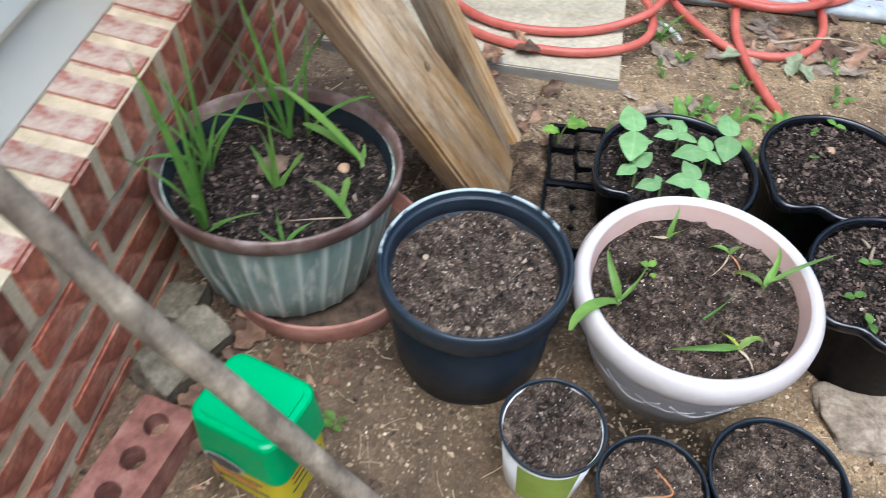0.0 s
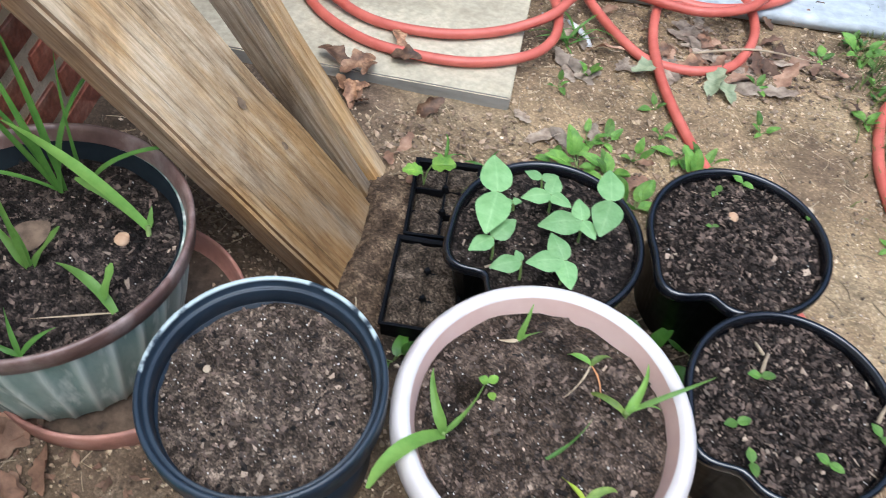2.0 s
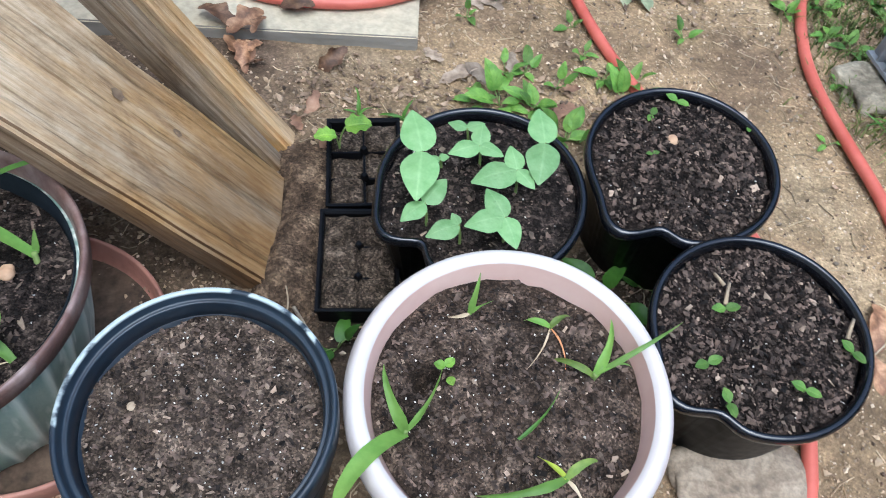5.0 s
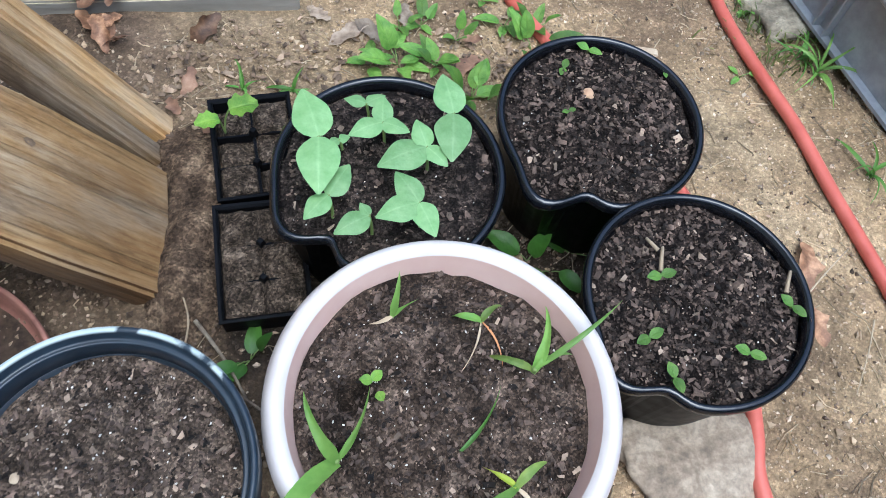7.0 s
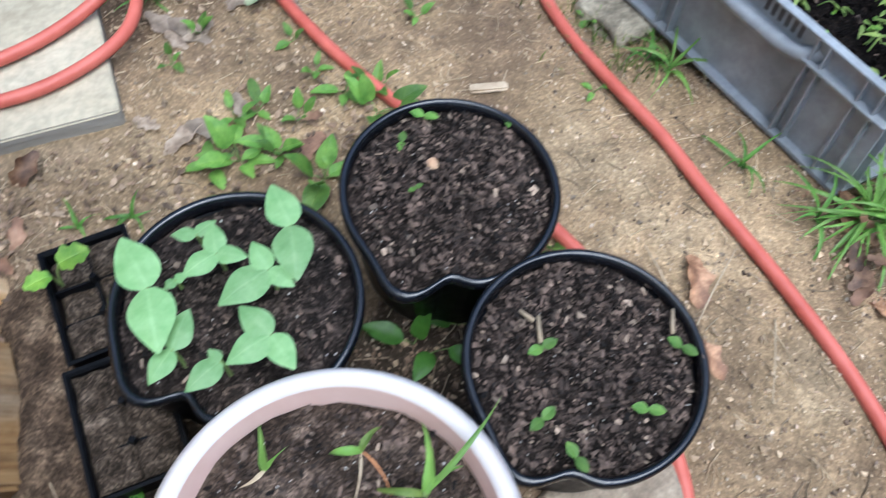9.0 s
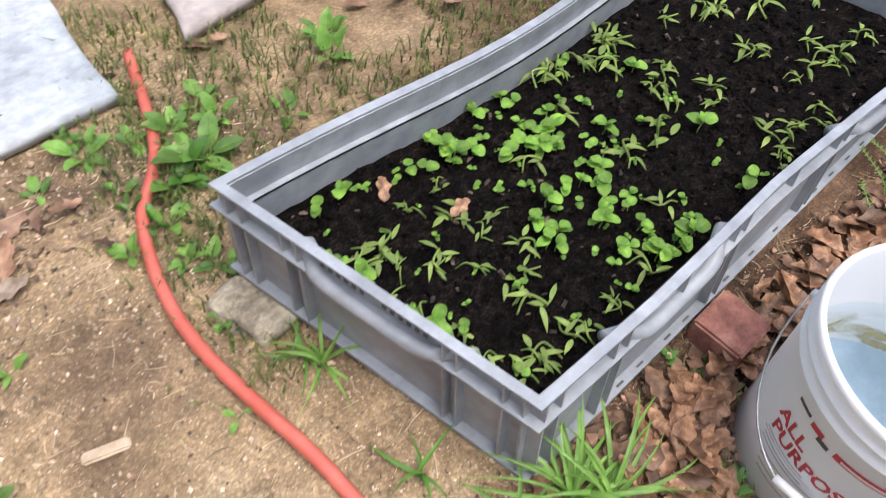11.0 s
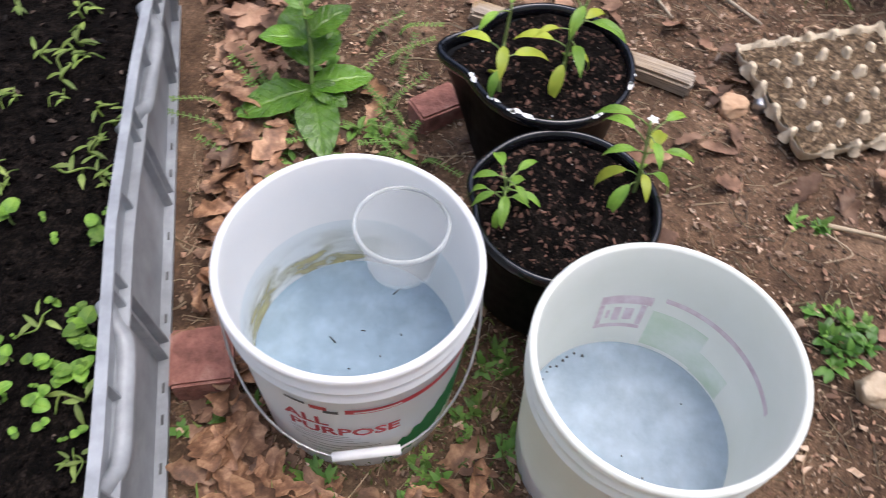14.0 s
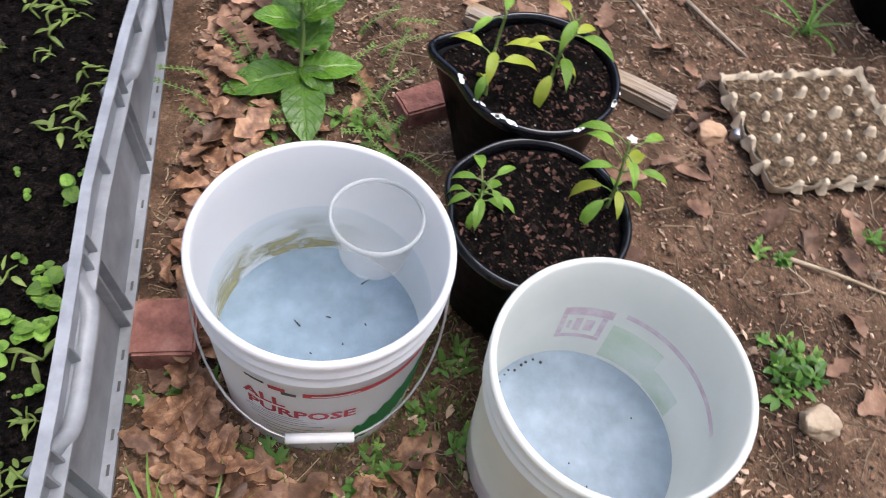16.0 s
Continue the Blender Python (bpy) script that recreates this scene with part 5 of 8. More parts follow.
def build_crate():
    t = thing("plastic_crate", "long grey plastic crate used as a seed bed on the ground", "crate", pose(0, 0, 0))

    def put(name, bm, mat_, label="", smooth=False):
        es = [e for e in bm.edges if (e.verts[0].co - e.verts[1].co).length > 0.2]
        if es:
            bmesh.ops.subdivide_edges(bm, edges=es, cuts=15, use_grid_fill=True)
        for v in bm.verts:
            v.co = crate_place(v.co)
        return part(name, bm, mat_, t, label, smooth)

    def ring(bm, ins_o, ins_i, z0, z1):
        """A rectangular ring between two insets."""
        L, W = CRATE_L, CRATE_W
        o = [(ins_o, ins_o), (L - ins_o, ins_o), (L - ins_o, W - ins_o), (ins_o, W - ins_o)]
        i = [(ins_i, ins_i), (L - ins_i, ins_i), (L - ins_i, W - ins_i), (ins_i, W - ins_i)]
        v = [[bm.verts.new((x, y, z)) for x, y in q] for q, z in ((o, z0), (o, z1), (i, z1), (i, z0))]
        for a, b in ((0, 1), (1, 2), (2, 3), (3, 0)):
            for k in range(4):
                j = (k + 1) % 4
                bm.faces.new((v[a][k], v[a][j], v[b][j], v[b][k]))
    H = CRATE_H
    L, W = CRATE_L, CRATE_W
    bm = bmesh.new()
    ring(bm, 0.026, 0.029, 0.0, H - 0.044)
    box(bm, 0.026, L - 0.026, 0.026, W - 0.026, 0.0, 0.004)
    put("shell", bm, M["grey"])
    bm = bmesh.new()
    ring(bm, 0.011, 0.0145, H - 0.044, H - 0.004)
    ring(bm, 0.0147, 0.0165, 0.004, H - 0.0042)
    put("upper_wall", bm, M["grey"])
    bm = bmesh.new()
    ring(bm, 0.0, 0.0145, H - 0.004, H)
    put("rim", bm, M["grey"], "narrow flat pale grey rim")
    bm = bmesh.new()
    ring(bm, -0.004, 0.029, H - 0.048, H - 0.044)
    put("ledge", bm, M["grey"], "moulded ledge under the rim")
    bm = bmesh.new()
    ring(bm, -0.001, 0.029, -0.003, 0.004)
    put("base_flange", bm, M["grey"])
    ribs = [0.012, 0.040, 0.135, 0.160, 0.395, 0.421, 0.655, 0.680, 0.915, 0.940, 1.070, 1.098]
    for x in ribs:
        for side in (0, 1):
            bm = bmesh.new()
            y0, y1 = (0.001, 0.027) if side == 0 else (W - 0.027, W - 0.001)
            box(bm, x - 0.0016, x + 0.0016, y0, y1, 0.003, H - 0.047)
            put("rib", bm, M["grey"])
    for x in sorted(ribs + [0.275, 0.54, 0.80]):
        for side in (0, 1):
            bm = bmesh.new()
            y0, y1 = (0.0, 0.012) if side == 0 else (W - 0.012, W)
            box(bm, x - 0.0014, x + 0.0014, y0, y1, H - 0.045, H - 0.003)
            put("short_rib", bm, M["grey"])
    for y in (0.022, 0.050, 0.115, 0.135, 0.36, 0.385, 0.455, 0.48):
        for side in (0, 1):
            bm = bmesh.new()
            x0, x1 = (0.001, 0.027) if side == 0 else (L - 0.027, L - 0.001)
            box(bm, x0, x1, y - 0.0016, y + 0.0016, 0.003, H - 0.047)
            put("rib", bm, M["grey"])
            bm = bmesh.new()
            x0, x1 = (0.0, 0.012) if side == 0 else (L - 0.012, L)
            box(bm, x0, x1, y - 0.0014, y + 0.0014, H - 0.045, H - 0.003)
            put("short_rib", bm, M["grey"])
    # rounded grips standing out of the ledge
    for x0, x1 in ((0.175, 0.37), (0.70, 0.895)):
        bm = bmesh.new()
        pts = spline([(x0 - 0.03, 0.026, H - 0.036), (x0, 0.014, H - 0.040), (x0 + 0.025, 0.002, H - 0.050), ((x0 + x1) / 2, 0.001, H - 0.053), (x1 - 0.025, 0.002, H - 0.050), (x1, 0.014, H - 0.040), (x1 + 0.03, 0.026, H - 0.036)], 6)
        tube([Vector(p) for p in pts], 0.0115, 14, bm=bm)
        put("grip", bm, M["grey"], "rounded moulded grip", True)
    bm = bmesh.new()
    pts = spline([(0.026, 0.110, H - 0.036), (0.014, 0.138, H - 0.040), (0.002, 0.163, H - 0.050), (0.001, 0.24, H - 0.054), (0.002, 0.322, H - 0.050), (0.014, 0.347, H - 0.040), (0.026, 0.375, H - 0.036)], 6)
    tube(pts, 0.0115, 14, bm=bm)
    put("grip", bm, M["grey"], "rounded moulded grip", True)
    for y in list(np.arange(0.165, 0.232, 0.0125)) + list(np.arange(0.262, 0.33, 0.0125)):
        bm = bmesh.new()
        box(bm, 0.0095, 0.0108, y, y + 0.006, H - 0.034, H - 0.008)
        put("slot", bm, M["ink"])
    for k, x in enumerate((0.19, 0.235, 0.30, 0.345, 0.45, 0.52, 0.59, 0.71, 0.765, 0.82, 0.87)):
        bm = bmesh.new()
        box(bm, x, x + 0.014, 0.0045, 0.0080, 0.0035, 0.0050)
        put("slot", bm, M["ink"])
    # compost
    bm = bmesh.new()
    nx, ny = 120, 56
    vs = {}
    for i in range(nx + 1):
        for j in range(ny + 1):
            x, y = 0.017 + (L - 0.034) * i / nx, 0.017 + (W - 0.034) * j / ny
            v = Vector((x, y, 2.0))
            vs[i, j] = bm.verts.new(crate_place((x, y, 0.105 + 0.010 * noise.noise(v * 7) + 0.006 * noise.noise(v * 25) + 0.004 * noise.noise(v * 70))))
    for i in range(nx):
        for j in range(ny):
            bm.faces.new((vs[i, j], vs[i + 1, j], vs[i + 1, j + 1], vs[i, j + 1])).smooth = True
    r = random.Random(5)
    for k in range(1500):
        x, y = r.uniform(0.035, L - 0.035), r.uniform(0.035, W - 0.035)
        v = Vector((x, y, 2.0))
        c = crate_place((x, y, 0.1075 + 0.010 * noise.noise(v * 7) + 0.006 * noise.noise(v * 25)))
        s = r.uniform(0.002, 0.0075)
        mm = Matrix.Translation(c) @ Euler((r.uniform(-0.6, 0.6), r.uniform(-0.6, 0.6), r.uniform(0, 6.3))).to_matrix().to_4x4()
        q = [bm.verts.new(mm @ Vector(p)) for p in ((-s, -s * 0.5, 0), (s, -s * 0.4, 0), (s * 0.9, s * 0.5, 0), (-s, s * 0.4, 0), (0, 0, s * 0.7))]
        idx = 1 if r.random() < 0.10 else 0
        for f in ((0, 1, 4), (1, 2, 4), (2, 3, 4), (3, 0, 4)):
            bm.faces.new([q[n] for n in f]).material_index = idx
    ob = part("compost", bm, [M["black_soil"], M["chip"], M["grit"]], smooth=False)
    tagged(ob, "black moist compost filling the grey crate", "compost", kind="stuff")


build_crate()


def crate_soil(x, y):
    """The compost's height under a world place, near enough."""
    return CRATE_Z + 0.104


# ---- pails ----
def wall_patch(r0, z0, r1, z1, a0, a1, off, seg=24):
    """A strip on the pail's wall between two heights and two angles (degrees)."""
    bm = bmesh.new()
    rows = [[bm.verts.new(((r + off) * math.cos(radians(a0 + (a1 - a0) * k / seg)), (r + off) * math.sin(radians(a0 + (a1 - a0) * k / seg)), z)) for k in range(seg + 1)] for r, z in ((r0, z0), (r1, z1))]
    for k in range(seg):
        bm.faces.new((rows[0][k], rows[0][k + 1], rows[1][k + 1], rows[1][k]))
    return bm


PAIL_H = 0.276


def pail_r(z):
    return 0.1335 + (0.1455 - 0.1335) * z / 0.22


def pail(m, label, hang, group="white pails", plastic="pail", deep=0.0):
    t = thing("pail", label, "bucket", m, group)
    H = PAIL_H
    out = [(0, 0.004 - deep), (0.120 - deep * 0.05, 0.004 - deep), (0.124 - deep * 0.05, -deep), (0.131 - deep * 0.05, -deep), (0.1335 - deep * 0.05, 0.004 - deep), (0.1452, 0.215), (0.1500, 0.2165), (0.1505, 0.221), (0.1475, 0.2235), (0.1475, 0.240), (0.1515, 0.2415), (0.1520, 0.246), (0.1490, 0.2485), (0.1495, 0.262), (0.1525, 0.266), (0.1525, H - 0.003), (0.1500, H), (0.1455, H), (0.1435, H - 0.004), (0.1425, 0.225), (0.1415, 0.221), (0.1335, 0.064), (0.1325, 0.060)]
    cut = 0.1335 + (0.1452 - 0.1335) * 0.056 / 0.211
    body = part("body", lathe([(cut, 0.060)] + out[5:], 96), M[plastic], t)
    part("foot_wall", lathe(out[:5] + [(cut, 0.060)], 96), M["pail_foot"], t)
    part("floor", lathe([(0, 0.063), (0.06, 0.063), (0.12, 0.0632), (0.1335, 0.064)], 96), M["pail_in"], t, "pale blue stained bottom")
    # wire bail hanging down on one side
    pts = []
    for k in range(25):
        f = k / 24
        a = radians(hang - 90 + 180 * f)
        s = math.sin(math.pi * f)
        z = 0.212 - 0.138 * s ** 0.85
        pts.append(((0.1545 + 0.004 * s) * math.cos(a), (0.1545 + 0.004 * s) * math.sin(a), z))
    bail = part("bail", tube(pts, 0.0017, 8), M["wire"], t, "thin galvanised wire bail")
    for k in (0, 24):
        bm = bmesh.new()
        a = radians(hang - 90 + 180 * k / 24)
        bmesh.ops.create_cone(bm, cap_ends=True, segments=20, radius1=0.008, radius2=0.006, depth=0.010, matrix=Matrix.Translation((0.1505 * math.cos(a), 0.1505 * math.sin(a), 0.212)) @ Euler((0, radians(90), a)).to_matrix().to_4x4())
        part("ear", bm, M["pail"], t)
    return t, pts, body, bail


def curved_text(body, size, a_mid, z, off, mat_, parent, name="lettering", label=""):
    """Letters wrapped round the pail's wall."""
    cu = bpy.data.curves.new("letters", "FONT")
    cu.body, cu.size, cu.align_x, cu.extrude, cu.resolution_u, cu.offset = body, size, "CENTER", 0.0, 2, size * 0.030
    tmp = bpy.data.objects.new("letters", cu)
    scene.collection.objects.link(tmp)
    bpy.context.view_layer.update()
    me = bpy.data.meshes.new_from_object(tmp.evaluated_get(bpy.context.evaluated_depsgraph_get()))
    bpy.data.objects.remove(tmp)
    bpy.data.curves.remove(cu)
    bm = bmesh.new()
    bm.from_mesh(me)
    bpy.data.meshes.remove(me)
    bmesh.ops.triangulate(bm, faces=bm.faces)
    bmesh.ops.subdivide_edges(bm, edges=[e for e in bm.edges if e.calc_length() > size * 0.25], cuts=2)
    for v in bm.verts:
        zz = z + v.co.y
        r = pail_r(zz) + off
        a = radians(a_mid) + v.co.x / r
        v.co = Vector((r * math.cos(a), r * math.sin(a), zz))
    return part(name, bm, mat_, parent, label, False)


def build_pails():
    F = 189
    m = tilted(1.677, 1.011, -0.004, 0.024, -0.010)
    t, pts, body, bail = pail(m, "white plastic pail with red and green print and wire bail", F - 6, deep=0.055)
    bm = tube([Vector(pts[10]).lerp(Vector(pts[14]), k / 6) * 1.012 for k in range(7)], 0.0064, 16)
    part("grip_tube", bm, M["pale"], bail, "white plastic tube on the bail")
    R = lambda z0, z1, a0, a1, off=0.0008: wall_patch(pail_r(z0), z0, pail_r(z1), z1, F + a0, F + a1, off)
    part("red_band", R(0.174, 0.186, -14, 66), M["red"], body, "red printed band")
    part("red_block", R(0.180, 0.190, -30, -22), M["red"], body, "red printed block")
    part("dark_block", R(0.172, 0.180, -24, -17), M["ink"], body, "dark printed block")
    part("faint_bar", R(0.186, 0.192, -42, -32), M["ink"], body, "small dark bar of print")
    part("pale_bar", R(0.1775, 0.1815, -10, 12, 0.0014), M["pale"], body, "pale bar on the red band")
    curved_text("ALL", 0.033, F - 34, 0.131, 0.0009, M["red"], body, label="red letters ALL")
    curved_text("PURPOSE", 0.033, F - 16, 0.101, 0.0009, M["red"], body, label="red letters PURPOSE")
    for k, (z, a0, a1) in enumerate(((0.092, -44, -14), (0.086, -46, -8), (0.078, -44, -12), (0.070, -44, -4), (0.056, -40, 2), (0.046, -38, 0), (0.034, -36, -4), (0.022, -34, 0))):
        part("fine_print", R(z, z + 0.0022, a0, a1), M["ghost_red"] if k == 1 else M["wire"], body)
    # green brushed patch with a ragged edge
    bm = bmesh.new()
    n = 30
    rows = []
    for k in range(n + 1):
        f = k / n
        a = F + 4 + 62 * f
        lo = -0.012 + 0.075 * f ** 1.5 + 0.006 * math.sin(k * 2.3)
        hi = 0.008 + 0.150 * f ** 0.8 + 0.010 * math.sin(k * 1.7) * (1 - f)
        rows.append([bm.verts.new(((pail_r(z) + 0.0008) * math.cos(radians(a)), (pail_r(z) + 0.0008) * math.sin(radians(a)), z)) for z in (lo, (lo + hi) / 2, hi)])
    for a, b in zip(rows, rows[1:]):
        for j in (0, 1):
            bm.faces.new((a[j], b[j], b[j + 1], a[j + 1]))
    part("green_panel", bm, M["green_print"], body, "ragged green printed patch")
    part("red_block", R(0.10, 0.19, 68, 84), M["ghost_red"], body, "faded red printed block")
    # residue inside
    part("stain", wall_patch(0.1338, 0.066, 0.1375, 0.150, 0, 360, -0.0012, 72), M["residue"], body, "ochre residue smeared over the lower wall")
    r = random.Random(3)
    for k, (dx, dy, L, a) in enumerate(((0.005, 0.028, 0.012, 40), (0.02, -0.012, 0.006, 80), (0.075, -0.052, 0.016, -50), (-0.02, -0.03, 0.003, 0), (0.01, -0.06, 0.004, 20), (-0.035, 0.01, 0.003, 60))):
        bm = tube([(dx, dy, 0.0645), (dx + L * math.cos(radians(a)) / 2, dy + L * math.sin(radians(a)) / 2, 0.0655), (dx + L * math.cos(radians(a)), dy + L * math.sin(radians(a)), 0.0645)], 0.0011, 6, 0.0006)
        ob = part("debris", bm, M["ink"])
        ob.matrix_basis = m
        tagged(ob, "dark plant crumb on the pail bottom", "debris", "crumbs in the pails")
    w = part("water", lathe([(0, 0.158), (0.07, 0.158), (0.1375, 0.158)], 64), M["water"])
    w.matrix_basis = m
    tagged(w, "still clear water standing in the white pail", "water", kind="stuff")
    c = thing("plastic_cup", "cloudy clear plastic cup floating in the white pail", "cup", tilted(1.741, 0.948, 0.162, 0.053, -0.015))
    part("cup_body", lathe([(0, 0.003), (0.038, 0.003), (0.041, 0.0), (0.043, 0.002), (0.0545, 0.072), (0.0572, 0.074), (0.0578, 0.078), (0.0566, 0.080), (0.0538, 0.078), (0.0422, 0.008), (0, 0.006)], 64), M["cup"], c)
    part("cup_rim", lathe([(0.0548, 0.076), (0.0582, 0.075), (0.0586, 0.080), (0.0566, 0.0825), (0.0545, 0.081)], 64, closed=True), M["cup_lip"], c, "cloudy rolled lip")

    m2 = tilted(1.538, 0.673, -0.023, 0.041, -0.012)
    t, pts, body, bail = pail(m2, "white plastic pail with faded print, empty but for crumbs", 248, plastic="pail_old", deep=0.030)
    G = lambda z0, z1, a0, a1: wall_patch(0.1335 + 0.008 * (z0 - 0.06) / 0.16, z0, 0.1335 + 0.008 * (z1 - 0.06) / 0.16, z1, a0, a1, -0.0004)
    part("print_through", G(0.158, 0.176, -18, 10), M["ghost_red"], body, "faded bar of print showing through")
    part("print_through", G(0.104, 0.112, -16, 10), M["ghost_red"], body, "faded bar of print showing through")
    for a0, a1 in ((-16, -13), (7, 10)):
        part("print_through", G(0.113, 0.157, a0, a1), M["ghost_red"], body, "faded upright bar of print showing through")
    for a0, a1, z0, z1 in ((-10, -5, 0.122, 0.148), (-3, 1, 0.120, 0.150), (3, 5, 0.126, 0.144)):
        part("print_through", G(z0, z1, a0, a1), M["ghost_red"], body, "faded blot of print showing through")
    part("print_through", G(0.072, 0.150, -52, -20), M["ghost_green"], body, "faded green print showing through")
    part("print_through", G(0.068, 0.115, -74, -52), M["ghost_green"], body, "faded green print showing through")
    part("print_through", G(0.172, 0.181, -104, -24), M["ghost_red"], body, "faded red band showing through")
    O = lambda z0, z1, a0, a1: wall_patch(pail_r(z0), z0, pail_r(z1), z1, a0, a1, 0.0008)
    for z in np.arange(0.09, 0.17, 0.011):
        part("fine_print", O(z, z + 0.0025, 150, 184), M["ghost_green"], body)
    part("red_block", O(0.165, 0.185, 196, 216), M["red"], body, "red printed block")
    for k in range(9):
        a, q = radians(52 - k * 4.5 + 2 * r.random()), 0.118 + 0.010 * r.random()
        bm = bmesh.new()
        bmesh.ops.create_icosphere(bm, subdivisions=1, radius=0.0022 * r.uniform(0.5, 1.2), matrix=Matrix.Translation((q * math.cos(a), q * math.sin(a), 0.065)))
        ob = part("debris", bm, M["ink"])
        ob.matrix_basis = m2
        tagged(ob, "dark crumb at the edge of the pail bottom", "debris", "crumbs in the pails")
    for dx, dy in ((-0.03, 0.01), (-0.06, -0.01), (0.035, -0.085)):
        bm = bmesh.new()
        bmesh.ops.create_icosphere(bm, subdivisions=1, radius=0.0014, matrix=Matrix.Translation((dx, dy, 0.0645)))
        ob = part("debris", bm, M["ink"])
        ob.matrix_basis = m2
        tagged(ob, "dark crumb on the pail bottom", "debris", "crumbs in the pails")


build_pails()


# ---- plant food jug ----
def build_jug():
    t = thing("plant_food_jug", "square yellow plastic jug with a tall green lid", "jug", pose(-0.150, 0.716, 0.0, 0, 0, -17) @ Matrix.Scale(1.14, 4))

    def rounded(w, d, z0, z1, w1, d1, rad, name, mat_, label="", bev=0.006):
        bm = bmesh.new()
        n = 12
        rows = []
        for z, ww, dd, rr in ((z0, w, d, rad), (z0 + bev, w, d, rad), (z1 - bev, w1, d1, rad), (z1 - bev * 0.35, w1 - bev * 0.7, d1 - bev * 0.7, rad), (z1, w1 - 2.2 * bev, d1 - 2.2 * bev, rad * 0.8)):
            ring = []
            for cx, cy, a0 in ((1, 1, 0), (-1, 1, 90), (-1, -1, 180), (1, -1, 270)):
                for k in range(n):
                    a = radians(a0 + 90 * k / (n - 1))
                    ring.append(bm.verts.new((cx * (ww / 2 - rr) + rr * math.cos(a), cy * (dd / 2 - rr) + rr * math.sin(a), z)))
            rows.append(ring)
        for a, b in zip(rows, rows[1:]):
            for k in range(len(a)):
                j = (k + 1) % len(a)
                bm.faces.new((a[k], a[j], b[j], b[k]))
        bm.faces.new(rows[0][::-1])
        bm.faces.new(rows[-1])
        return part(name, bm, mat_, t, label, False)
    body = rounded(0.124, 0.104, 0.0, 0.098, 0.124, 0.104, 0.024, "body", M["jug_yellow"], "yellow ribbed body")
    lid = rounded(0.130, 0.110, 0.088, 0.172, 0.122, 0.102, 0.020, "lid", M["jug_green"], "tall bright green lid")
    rounded(0.104, 0.084, 0.1712, 0.1742, 0.103, 0.083, 0.014, "lid_panel", M["jug_green"], "", 0.001).parent = lid
    for nm, mat_, rx, rz, yy in (("badge_edge", "pale", 0.030, 0.0165, -0.0562), ("badge", "ink", 0.026, 0.0135, -0.0568)):
        bm = bmesh.new()
        bm.faces.new([bm.verts.new((-0.018 + rx * math.cos(2 * math.pi * k / 28), yy, 0.090 + rz * math.sin(2 * math.pi * k / 28))) for k in range(28)])
        part(nm, bm, M[mat_], body, "plain oval badge" if nm == "badge" else "")
    for k, (x0, x1, z, mt) in enumerate(((-0.04, 0.03, 0.056, "ink"), (-0.04, 0.02, 0.044, "red"), (-0.04, 0.035, 0.030, "ink"))):
        bm = bmesh.new()
        box(bm, x0, x1, -0.0526, -0.0516, z, z + 0.005)
        part("print_bar", bm, M[mt], body, smooth=False)
    for k, (y0, y1, z) in enumerate(((-0.03, 0.02, 0.070), (-0.03, 0.03, 0.056), (-0.035, 0.02, 0.040))):
        bm = bmesh.new()
        box(bm, 0.0616, 0.0626, y0, y1, z, z + 0.003)
        part("print_bar", bm, M["red"] if k == 0 else M["ink"], body, smooth=False)


build_jug()


